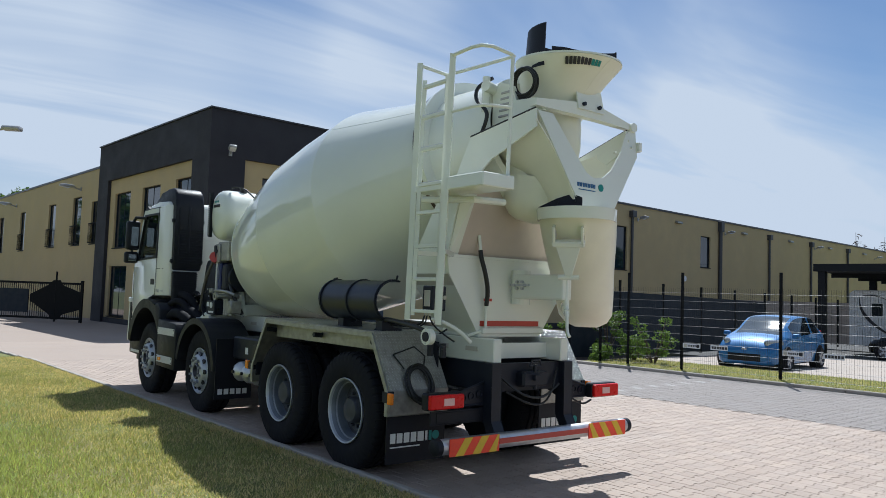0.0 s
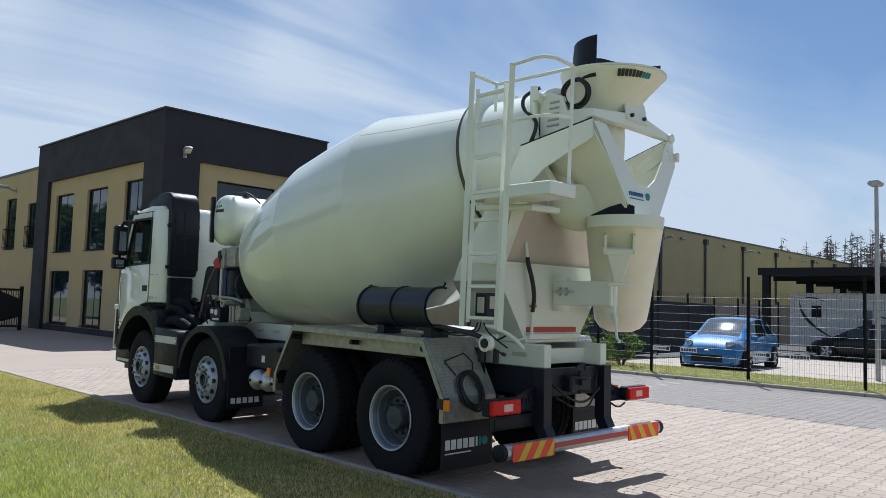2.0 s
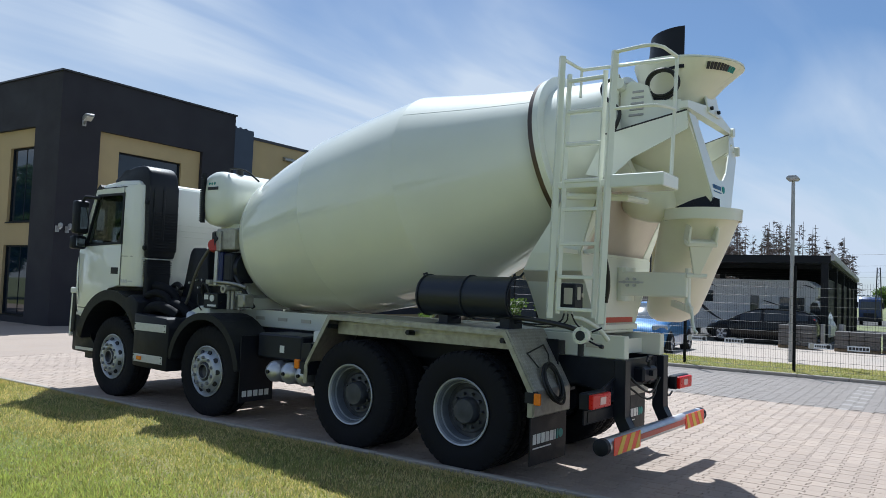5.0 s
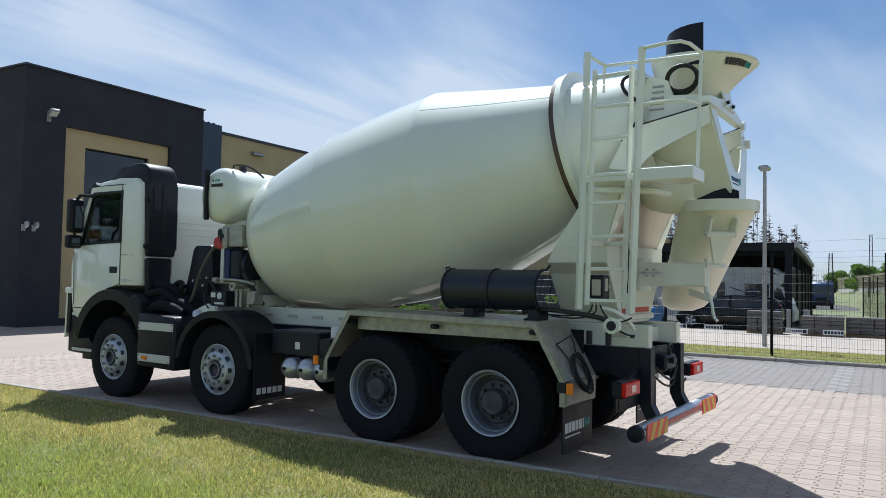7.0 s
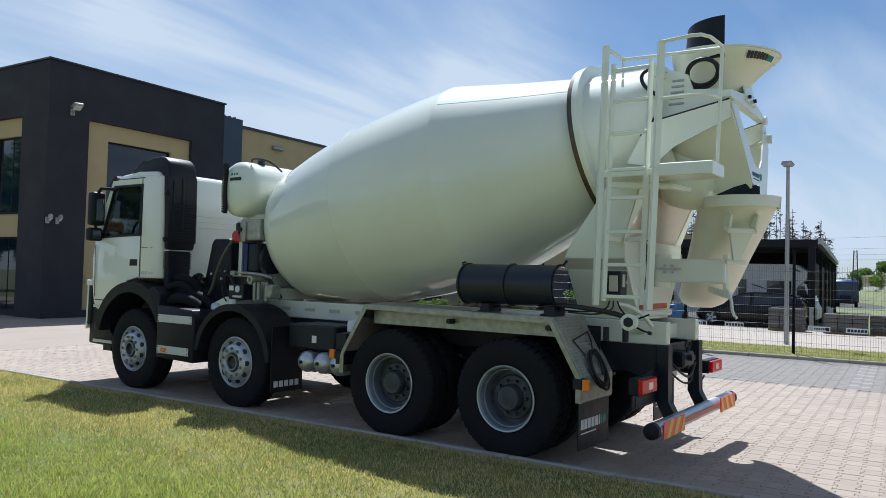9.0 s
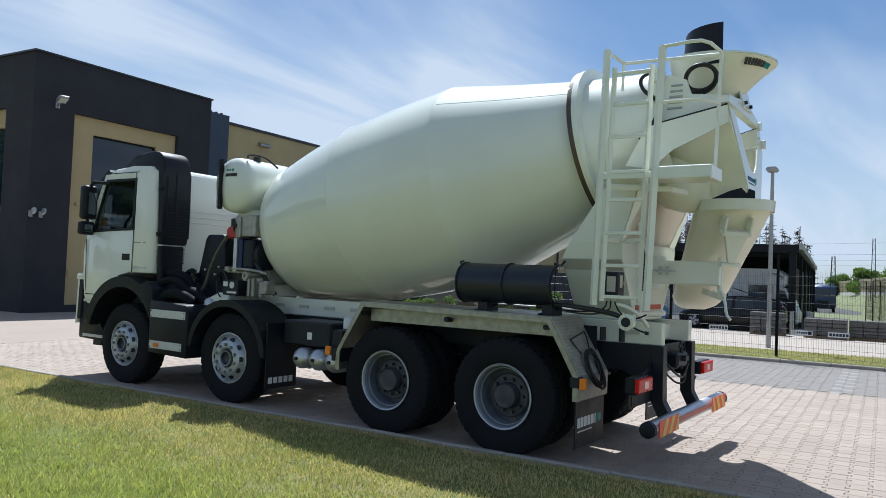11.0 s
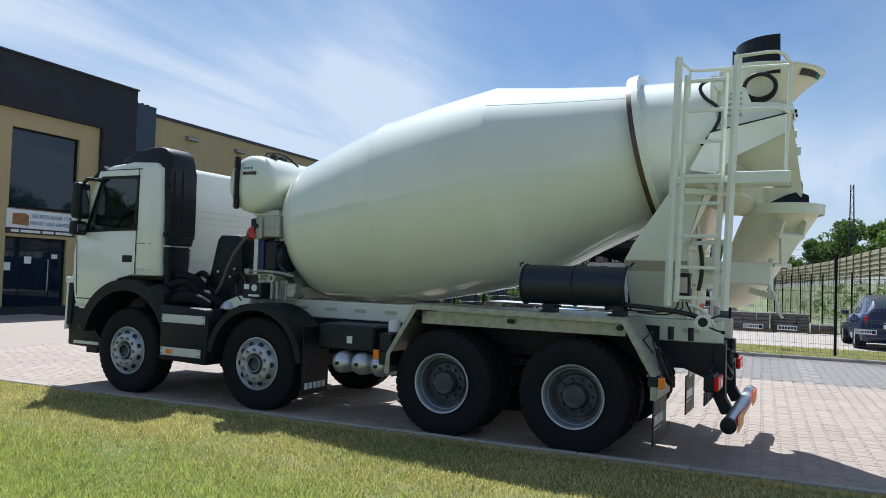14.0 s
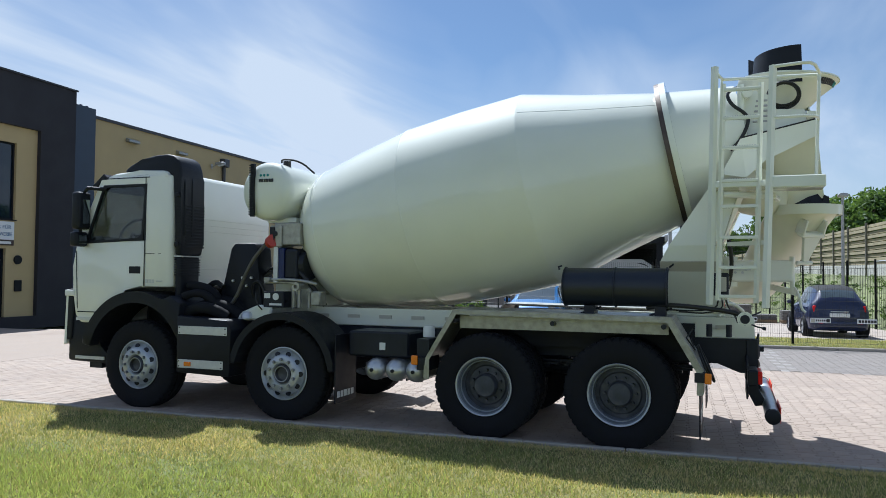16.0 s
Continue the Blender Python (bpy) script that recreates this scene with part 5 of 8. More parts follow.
for s in (-1, 1):
    box(bm, -7.14, -6.98, *sorted((s * 1.13, s * 1.17)), 1.36, 1.44, 0.01, 1)
part("clearance_lamp", bm, PRINT_WHITE, bump)
bm = bmesh.new()
box(bm, -7.08, -7.0, -0.9, 0.9, 1.0, 1.9, 0.02, 1)
part("grille", bm, BLACK_PLASTIC, truck)
bm = bmesh.new()
box(bm, -6.75, -6.55, -1.1, -0.9, 0.44, 0.52)
part("step_bracket", bm, CHASSIS, bump)

# air intake: roof duct and wide flat stack behind the cab
bm = bmesh.new()
prism(bm, [(-5.475, 1.89), (-5.395, 1.89), (-5.38, 2.05), (-5.385, 2.86), (-5.40, 2.99), (-5.44, 3.09), (-5.52, 3.15), (-5.62, 3.172), (-5.80, 3.165), (-6.0, 3.12), (-6.18, 3.05), (-6.28, 2.985),
           (-6.25, 2.945), (-6.0, 2.965), (-5.56, 2.955), (-5.475, 2.9)], "y", -1.055, -0.615, 0.035, 3)
for v in bm.verts:
    if v.co.x < -5.62:
        f = min(1.0, (-5.62 - v.co.x) / 0.6)
        v.co.y += (-0.16 if v.co.y > -0.8 else -0.02) * f
intake = part("air_intake", bm, BLACK_PLASTIC, truck, "ribbed black air intake duct over roof and cab back", smooth=40)
bm = bmesh.new()
for k in range(14):
    z = 1.99 + 0.04 * k
    box(bm, -5.468, -5.376, -0.97, -0.607, z, z + 0.02, 0.004, 1)
    box(bm, -5.468, -5.39, -1.058, -1.02, z, z + 0.02, 0.002, 1)
for z in (2.0, 2.62):
    for y in (-1.06, -0.62):
        box(bm, -5.46, -5.40, y - 0.03, y + 0.03, z, z + 0.06, 0.012, 1)
prism(bm, [(-5.40, 2.12), (-5.37, 2.14), (-5.37, 2.82), (-5.43, 3.05), (-5.45, 3.04)], "y", -0.86, -0.82, 0.008, 1)
prism(bm, [(-5.40, 2.12), (-5.37, 2.14), (-5.37, 2.80), (-5.43, 3.03), (-5.45, 3.03)], "y", -1.0, -0.98, 0.008, 1)
part("rib", bm, BLACK_PLASTIC, intake)
bm = bmesh.new()
prism(bm, [(-5.48, 1.25), (-5.385, 1.25), (-5.385, 1.89), (-5.48, 1.89)], "y", -1.04, -0.67, 0.035, 3)
for k in range(7):
    box(bm, -5.482, -5.381, -1.043, -0.667, 1.64 + 0.032 * k, 1.655 + 0.032 * k, 0.002, 1)
part("bellows", bm, BLACK_PLASTIC, intake, smooth=40)
bm = bmesh.new()
box(bm, -5.488, -5.368, -1.05, -0.66, 1.872, 1.888)
part("clamp", bm, ALU, intake)

# black panel and pipes behind the cab
bm = bmesh.new()
prism(bm, [(-4.95, 1.15), (-4.35, 1.18), (-4.42, 1.55), (-4.45, 1.97), (-4.5, 2.05), (-4.80, 2.05), (-4.86, 1.98), (-4.90, 1.6), (-5.02, 1.40)], "y", -0.75, -0.45, 0.03, 2)
part("silencer_cover", bm, BLACK_PLASTIC, truck, smooth=40)
bm = bmesh.new()
prism(bm, [(-5.3, 1.12), (-4.6, 1.12), (-4.7, 1.27), (-5.0, 1.34), (-5.3, 1.36)], "y", -0.66, 1.1, 0.03, 1)
part("wing_fill", bm, RUBBER, truck)
bm = bmesh.new()
tube(bm, [(-5.3, -1.08, 1.38), (-5.12, -1.05, 1.44), (-4.98, -0.98, 1.38), (-4.86, -0.95, 1.22)], 0.05, 10, 2)
tube(bm, [(-5.35, -0.92, 1.52), (-5.15, -0.9, 1.50), (-5.0, -0.85, 1.42), (-4.9, -0.82, 1.2)], 0.06, 10, 2)
tube(bm, [(-5.28, -0.78, 1.40), (-5.05, -0.8, 1.58), (-4.92, -0.8, 1.50)], 0.035, 8, 2)
tube(bm, [(-5.25, -1.1, 1.16), (-5.05, -1.12, 1.26), (-4.85, -1.08, 1.24), (-4.7, -1.0, 1.14)], 0.07, 12, 2)
tube(bm, [(-5.2, -0.98, 1.22), (-4.98, -0.95, 1.30), (-4.8, -0.9, 1.26), (-4.62, -0.85, 1.14)], 0.075, 12, 2)
tube(bm, [(-5.2, -0.8, 1.24), (-4.95, -0.76, 1.34), (-4.75, -0.74, 1.26), (-4.62, -0.7, 1.14)], 0.075, 12, 2)
part("intake_hose", bm, RUBBER, truck, "dull black hoses low behind the cab", smooth=50)
bm = bmesh.new()
tube(bm, [(-4.6, -0.6, 1.25), (-4.5, -0.65, 1.6), (-4.3, -0.6, 1.72), (-4.1, -0.55, 1.7)], 0.03, 8, 2)
tube(bm, [(-4.55, -0.5, 1.3), (-4.45, -0.6, 1.7), (-4.2, -0.6, 1.78), (-4.05, -0.5, 1.6)], 0.02, 8, 2)
tube(bm, [(-3.95, -0.74, 1.78), (-3.80, -0.80, 1.68), (-3.60, -0.80, 1.48), (-3.50, -0.74, 1.30)], 0.028, 8, 2)
tube(bm, [(-4.52, -0.7, 1.30), (-4.50, -0.8, 1.52), (-4.40, -0.82, 1.60), (-4.32, -0.8, 1.48), (-4.28, -0.8, 1.32)], 0.018, 8, 2)
part("hose", bm, HOSE, truck, smooth=50)
bm = bmesh.new()
tube(bm, [(-4.9, -0.8, 1.2), (-4.68, -0.86, 1.36), (-4.56, -0.88, 1.62), (-4.42, -0.88, 1.86), (-4.20, -0.86, 2.10)], 0.022, 8, 2)
part("suction_hose", bm, HOSE_GREY, truck, "worn grey-brown hose rising to the control box", smooth=50)
bm = bmesh.new()
for x, z in ((-4.80, 1.58), (-4.66, 1.62), (-4.53, 1.62), (-4.60, 1.52)):
    cyl(bm, (x, -0.745, z), (x, -0.78, z), 0.016, seg=10)
part("bolt", bm, ALU, truck)

# ---- mixer: water tank, drive, drum ----
bm = bmesh.new()
spin(bm, [(-0.99, 0.0), (-0.987, 0.10), (-0.975, 0.20), (-0.95, 0.275), (-0.915, 0.325), (-0.87, 0.352), (-0.80, 0.363), (0.80, 0.363), (0.87, 0.352), (0.915, 0.325), (0.95, 0.275), (0.975, 0.20), (0.99, 0.0)],
     (-4.36, 0, 2.72), (0, 1, 0), 48)
for v in bm.verts:
    v.co.y *= 0.87
wt = part("water_tank", bm, IVORY, truck, "ivory transverse water tank behind the cab", smooth=40, at=pose(0.04, 0, -0.03))
bm = bmesh.new()
box(bm, -4.53, -4.48, -0.88, -0.84, 2.40, 3.05)
for k in range(21):
    box(bm, -4.54, -4.47, -0.895, -0.875, 2.42 + 0.03 * k, 2.436 + 0.03 * k)
part("level_gauge", bm, BLACK_PLASTIC, wt)
bm = bmesh.new()
for k in range(6):
    box(bm, -4.42 + 0.035 * k, -4.395 + 0.035 * k, -0.864, -0.83, 2.82, 2.86)
part("print_bar", bm, PRINT_BLACK, wt)
bm = bmesh.new()
for k in range(3):
    cyl(bm, (-4.40 + 0.05 * k, -0.853, 2.905), (-4.40 + 0.05 * k, -0.8, 2.905), 0.017, seg=10)
part("print_dot", bm, PRINT_TEAL, wt)
bm = bmesh.new()
tube(bm, [(-4.2, -0.7, 3.07), (-4.2, -0.7, 3.12), (-4.0, -0.6, 3.1), (-3.85, -0.5, 2.95)], 0.012, 8, 2)
cyl(bm, (-4.25, -0.5, 3.05), (-4.25, -0.5, 3.12), 0.05, seg=12)
part("vent_pipe", bm, HOSE, wt)
bm = bmesh.new()
for y in (-0.5, 0.5):
    box(bm, -4.36, -4.20, y - 0.04, y + 0.04, 1.25, 2.42)
box(bm, -4.45, -4.05, -0.6, 0.6, 2.34, 2.40)
part("tank_stand", bm, IVORY, wt)
# control box, cooler, pump gear
bm = bmesh.new()
box(bm, -4.38, -4.02, -0.92, -0.62, 2.06, 2.33, 0.012, 1)
box(bm, -4.42, -4.26, -0.95, -0.66, 2.04, 2.3, 0.012, 1)
ctl = part("control_box", bm, GALV, truck, "small grey control box under the tank")
ctl.location = (0.23, 0.06, -0.045)
bm = bmesh.new()
cyl(bm, (-4.44, -0.9, 2.1), (-4.36, -0.97, 2.12), 0.075, seg=16)
part("red_cap", bm, RED_TAPE, ctl)
bm = bmesh.new()
cyl(bm, (-4.34, -0.965, 2.2), (-4.34, -0.93, 2.2), 0.03, seg=12)
box(bm, -4.41, -4.35, -0.965, -0.94, 2.1, 2.28)
part("valve", bm, CHASSIS, ctl)
bm = bmesh.new()
box(bm, -4.33, -4.235, -0.92, -0.5, 1.62, 2.02, 0.015, 1)
cool = part("oil_cooler", bm, BLUE_UNIT, truck, "dark blue oil cooler with fan")
cool.location = (0.22, 0.06, -0.03)
bm = bmesh.new()
box(bm, -4.236, -4.05, -0.91, -0.51, 1.63, 2.01, 0.04, 2)
part("fan_housing", bm, CHASSIS, cool, "black fan housing")
bm = bmesh.new()
cyl(bm, (-4.05, -0.7, 1.82), (-3.98, -0.7, 1.82), 0.19, seg=24)
part("fan_ring", bm, CHASSIS, cool)
bm = bmesh.new()
box(bm, -4.36, -4.30, -0.94, -0.91, 1.6, 2.05)
part("cooler_edge", bm, ALU, cool)
bm = bmesh.new()
box(bm, -4.30, -3.75, -0.62, 0.62, 1.27, 1.42, 0.01, 1)
box(bm, -4.2, -3.9, -0.5, 0.5, 1.42, 1.75, 0.03, 1)
for y in (-0.6, 0.6):
    prism(bm, [(-4.3, 1.27), (-3.7, 1.27), (-3.85, 1.6), (-4.1, 1.66)], "y", y - 0.02, y + 0.02)
drv = part("drum_drive", bm, IVORY, truck, "ivory drum gearbox and front bearing block")
bm = bmesh.new()
tube(bm, [(-4.36, -0.86, 1.63), (-4.1, -0.87, 1.635), (-3.86, -0.86, 1.62), (-3.70, -0.82, 1.58)], 0.021, 10, 1)
spin(bm, [(-0.02, 0.022), (-0.02, 0.052), (0.01, 0.052), (0.01, 0.022)], (-3.86, -1.02, 1.555), (0, 1, 0), 20)
cyl(bm, (-3.86, -1.0, 1.555), (-3.86, -0.7, 1.56), 0.03, seg=14)
for x, h in ((-4.02, 1.56), (-3.94, 1.58), (-3.80, 1.52)):
    cyl(bm, (x, -0.82, 1.30), (x, -0.82, h), 0.026, seg=12)
    cyl(bm, (x, -0.82, h - 0.05), (x, -0.82, h - 0.02), 0.036, seg=6)
box(bm, -3.73, -3.60, -0.92, -0.76, 1.33, 1.50, 0.015, 1)
box(bm, -4.42, -3.98, -0.85, -0.6, 1.58, 1.61, 0.008, 1)
box(bm, -4.38, -4.30, -0.92, -0.86, 1.60, 1.66, 0.008, 1)
part("pump_pipe", bm, GALV, drv, "grey pump pipes and fittings", smooth=40, at=pose(0.13, 0, -0.03))
bm = bmesh.new()
tube(bm, [(-4.08, -0.9, 1.30), (-4.06, -0.92, 1.40), (-3.98, -0.9, 1.30), (-3.92, -0.9, 1.36)], 0.010, 6, 2)
tube(bm, [(-4.32, -0.97, 1.44), (-4.30, -0.99, 1.32), (-4.22, -0.98, 1.24)], 0.009, 6, 2)
part("hose", bm, HOSE, drv, smooth=50)
bm = bmesh.new()
box(bm, -4.33, -4.05, -0.95, -0.75, 1.27, 1.46, 0.01, 1)
g = part("gauge_box", bm, CHASSIS, drv, at=pose(0.1, 0, 0))
bm = bmesh.new()
cyl(bm, (-4.15, -0.951, 1.40), (-4.15, -0.96, 1.40), 0.042, seg=16)
box(bm, -4.31, -4.23, -0.956, -0.951, 1.38, 1.44)
box(bm, -4.24, -4.07, -0.956, -0.951, 1.295, 1.32)
part("dial", bm, PRINT_WHITE, g)

D0, DDIR = Vector((-2.6, 0, 2.352)), Vector((1, 0, 0.21)).normalized()
prof = [(-1.49, 0.0), (-1.482, 0.15), (-1.455, 0.34), (-1.41, 0.50), (-1.34, 0.645), (-1.25, 0.75), (-1.16, 0.83), (-1.08, 0.872), (-1.0, 0.90), (-0.45, 1.005)]
prof += [(0.18, 1.1056), (0.213, 1.1109), (0.22, 1.112), (0.227, 1.1123), (0.26, 1.1134), (0.9, 1.136), (1.57, 1.135), (1.633, 1.1344), (1.64, 1.1335)]
prof += [(1.647, 1.1315), (1.71, 1.1135), (2.35, 0.93), (3.05, 0.748), (3.6, 0.635), (3.85, 0.60), (3.86, 0.54), (3.4, 0.48)]
bm = bmesh.new()
spin(bm, prof, D0, DDIR, 96)
drum = part("drum", bm, IVORY, truck, "glossy ivory mixing drum, tilted to the rear", smooth=30)
bm = bmesh.new()
for s, r in ((0.22, 1.112), (1.63, 1.132), (-1.0, 0.90)):
    spin(bm, [(s - 0.016, r - 0.006), (s - 0.008, r + 0.0012), (s + 0.008, r + 0.0012), (s + 0.016, r - 0.006)], D0, DDIR, 96)
part("weld_seam", bm, IVORY, drum, smooth=60)
# lengthwise lap joint of the rear cone
bm = bmesh.new()
d_, u_, v_ = frame_of(DDIR)
up_ = Vector((-DDIR.z, 0, DDIR.x))
rows = []
for s_, r in ((1.66, 1.128), (2.35, 0.93), (3.05, 0.748)):
    row = []
    for a, h in ((47.0, -0.003), (47.3, 0.0016), (47.7, 0.0016), (48.1, -0.003)):
        row.append(D0 + DDIR * s_ + (r + h) * (up_ * math.cos(radians(a)) + Vector((0, -1, 0)) * math.sin(radians(a))))
    rows.append(row)
loft(bm, rows)
part("weld_seam", bm, IVORY, drum)
bm = bmesh.new()
spin(bm, [(3.12, 0.72), (3.12, 0.835), (3.18, 0.835), (3.18, 0.70)], D0, DDIR, 96)
part("drum_ring", bm, IVORY, drum, smooth=30)
bm = bmesh.new()
spin(bm, [(3.07, 0.73), (3.07, 0.83), (3.118, 0.83), (3.118, 0.72)], D0, DDIR, 96)
part("ring_track", bm, BROWN_RING, drum, smooth=30)
bm = bmesh.new()
for a in (-100, -92, -84):
    d, u, v = frame_of(DDIR)
    c = D0 + DDIR * -1.2 + 0.80 * (math.cos(radians(a)) * u + math.sin(radians(a)) * v)
    n_ = (c - D0 - DDIR * -1.2).normalized()
    cyl(bm, c, c + n_ * 0.012, 0.014, seg=8)
part("bolt", bm, ALU, drum)

# rear pedestal with the roller cradle
bm = bmesh.new()
rect = lambda x0, x1, y, z: [(x0, -y, z), (x1, -y, z), (x1, y, z), (x0, y, z)]
loft(bm, [[(0.36, -0.40, 1.27), (0.95, -0.40, 1.27), (0.95, 0.38, 1.27), (0.36, 0.38, 1.27)], rect(0.36, 0.95, 0.78, 1.84), rect(0.44, 0.95, 0.80, 1.99)])
for s in (-1, 1):
    prism(bm, [(0.44, 1.99), (0.93, 1.99), (1.12, 2.62), (0.86, 2.62)], "y", s * 0.77, s * 0.80)
ped = part("pedestal", bm, IVORY, truck, "ivory rear support of the drum")
bm = bmesh.new()
box(bm, 0.33, 0.96, -0.42, 0.38, 1.27, 1.33, 0.01, 1)
box(bm, 0.95, 1.0, -0.40, 0.40, 1.30, 1.36, 0.02, 2)
part("foot_plate", bm, IVORY, ped)
# grey sheet over the left undercut only; its shade is put into the colour
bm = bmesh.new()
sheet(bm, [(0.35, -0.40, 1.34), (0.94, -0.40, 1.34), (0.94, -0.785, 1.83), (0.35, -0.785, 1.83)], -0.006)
part("grey_side_panel", bm, GREY_PANEL, ped, "grey side sheet with the undercut's shade in its colour")
bm = bmesh.new()
box(bm, 0.951, 0.955, -0.40, 0.36, 1.37, 1.42)
box(bm, 0.951, 0.955, -0.36, -0.26, 1.60, 1.625)
part("reflective_tape", bm, RED_TAPE, ped)
bm = bmesh.new()
box(bm, 0.945, 0.965, -0.74, 0.74, 1.985, 2.01)
part("edge_fold", bm, IVORY, ped)
bm = bmesh.new()
shell(bm, [[(0.91 + 0.29 * k - 0.10 * (1 - (y / 0.67) ** 2) * k, y, 2.0 + 0.64 * k) for y in np.linspace(-0.67, 0.67, 17)] for k in (0, 0.25, 0.5, 0.75, 1)], 0.008)
part("splash_sheet", bm, SPLASH, ped, "matt beige splash sheet")
bm = bmesh.new()
for s in (-1, 1):
    sheet(bm, [(0.93, s * 0.785, 1.99), (1.125, s * 0.785, 2.62), (1.205, s * 0.665, 2.64), (0.915, s * 0.665, 2.0)], 0.01 * s)
part("corner_panel", bm, IVORY, ped)
for s in (-1, 1):
    bm = bmesh.new()
    spin(bm, [(-0.07, 0.0), (-0.07, 0.12), (0.07, 0.12), (0.07, 0.0)], (0.62, s * 0.5, 2.1), DDIR, 20)
    part("roller", bm, CHASSIS, ped)
bm = bmesh.new()
tube(bm, [(1.0, -0.46, 2.06), (1.01, -0.46, 2.0), (1.03, -0.42, 1.86), (1.02, -0.37, 1.70), (0.99, -0.36, 1.56)], 0.021, 10, 2)
part("hose", bm, HOSE, ped, smooth=50)
bm = bmesh.new()
tube(bm, [(0.985, -0.47, 2.20), (0.99, -0.46, 2.13), (1.0, -0.46, 2.05)], 0.016, 8)
tube(bm, [(0.99, -0.36, 1.58), (0.985, -0.36, 1.34), (0.9, -0.5, 1.28)], 0.016, 8)
tube(bm, [(0.98, -0.98, 1.43), (1.05, -0.93, 1.42), (1.14, -0.80, 1.34), (1.18, -0.70, 1.24)], 0.019, 10, 1)
tube(bm, [(0.3, -0.8, 1.345), (1.0, -0.85, 1.34)], 0.02, 8)
part("water_pipe", bm, IVORY, ped, smooth=50)
bm = bmesh.new()
spin(bm, [(-0.03, 0.0), (-0.03, 0.07), (0.02, 0.07), (0.03, 0.06), (0.03, 0.0)], (1.14, -1.13, 1.29), (0, 1, 0), 24)
fl = part("pipe_flange", bm, IVORY, ped, smooth=40)
bm = bmesh.new()
spin(bm, [(-0.04, 0.0), (-0.04, 0.04), (-0.02, 0.045)], (1.14, -1.13, 1.29), (0, 1, 0), 16)
part("flange_bore", bm, CHASSIS, fl)
bm = bmesh.new()
for k in range(6):
    a = 2 * math.pi * (k + 0.5) / 6
    c = Vector((1.14 + 0.055 * math.cos(a), -1.165, 1.29 + 0.055 * math.sin(a)))
    cyl(bm, c, c + Vector((0, 0.02, 0)), 0.007, seg=6)
part("bolt", bm, ALU, fl)
bm = bmesh.new()
tube(bm, [(1.17, -1.08, 1.25), (1.25, -1.09, 1.22), (1.30, -1.10, 1.21)], 0.008, 6)
cyl(bm, (1.29, -1.10, 1.21), (1.32, -1.10, 1.205), 0.016, seg=10)
tube(bm, [(1.19, -1.05, 1.32), (1.24, -1.05, 1.34), (1.28, -1.05, 1.36)], 0.008, 6)
part("lever", bm, CHASSIS, fl)
bm = bmesh.new()
for x in (0.82, 1.0):
    cyl(bm, (x, -0.86, 1.10), (x, -0.86, 1.22), 0.028, seg=10)
part("drain", bm, CHASSIS, ped)
bm = bmesh.new()
tube(bm, [(0.25, -1.05, 1.37), (0.45, -1.10, 1.41), (0.75, -1.14, 1.39), (1.0, -1.14, 1.36), (1.10, -1.13, 1.33)], 0.022, 8, 2)
part("air_hose", bm, HOSE, ped, smooth=50)
bm = bmesh.new()
box(bm, 0.86, 1.0, -1.0, -0.84, 1.50, 1.72, 0.01, 1)
vb = part("valve_box", bm, CHASSIS, ped)
bm = bmesh.new()
box(bm, 1.001, 1.005, -0.96, -0.90, 1.58, 1.69)
cyl(bm, (1.0, -0.865, 1.62), (1.012, -0.865, 1.62), 0.018, seg=12)
part("label_plate", bm, GREY_PANEL, vb)
bm = bmesh.new()
box(bm, 0.90, 0.98, -1.012, -1.0, 1.54, 1.68, 0.004, 1)
for k in range(3):
    cyl(bm, (0.905 + 0.035 * k, -1.0, 1.50), (0.905 + 0.035 * k, -1.0, 1.46), 0.009, seg=8)
part("cable_gland", bm, GREY_PANEL, vb)
bm = bmesh.new()
tube(bm, [(0.905, -1.0, 1.46), (0.89, -1.02, 1.38), (0.70, -1.05, 1.35), (0.45, -1.05, 1.36)], 0.008, 6, 2)
tube(bm, [(0.94, -1.0, 1.46), (0.95, -1.03, 1.38), (0.80, -1.07, 1.33), (0.55, -1.08, 1.345)], 0.007, 6, 2)
tube(bm, [(0.975, -1.0, 1.46), (1.0, -0.98, 1.38), (1.06, -0.9, 1.30), (1.08, -0.8, 1.24)], 0.008, 6, 2)
part("cable", bm, HOSE, vb, smooth=50)

# ladder with its platform
lad = new("ladder")
lad.parent = truck
lad["label"] = "ivory steel access ladder with platform and guard rail"
LY = -1.13


def bar(bm, a, b, w=0.02, d=0.02):
    """A square bar from a to b."""
    a, b = Vector(a), Vector(b)
    t, u, v = frame_of(b - a)
    loft(bm, [[p + u * w * i + v * d * j for i, j in ((-1, -1), (1, -1), (1, 1), (-1, 1))] for p in (a, b)])


for name_, a, b, w in (("rail", (0.83, LY, 1.42), (0.885, LY, 3.67), 0.024), ("rail", (1.315, LY - 0.04, 1.40), (1.39, LY - 0.04, 3.63), 0.024),
                       ("stile", (0.905, LY, 1.46), (0.96, LY, 3.50), 0.017), ("stile", (1.235, LY, 1.44), (1.29, LY, 3.49), 0.017)):
    bm = bmesh.new()
    bar(bm, a, b, w, w)
    part(name_, bm, IVORY, lad)
for z in (3.44, 3.17, 2.89, 2.58, 2.34, 2.05, 1.77, 1.50):
    x = 0.905 + (z - 1.46) * 0.027
    bm = bmesh.new()
    box(bm, x, x + 0.33, LY - 0.02, LY + 0.02, z - 0.015, z + 0.015, 0.004, 1)
    part("rung", bm, IVORY, lad)
bm = bmesh.new()
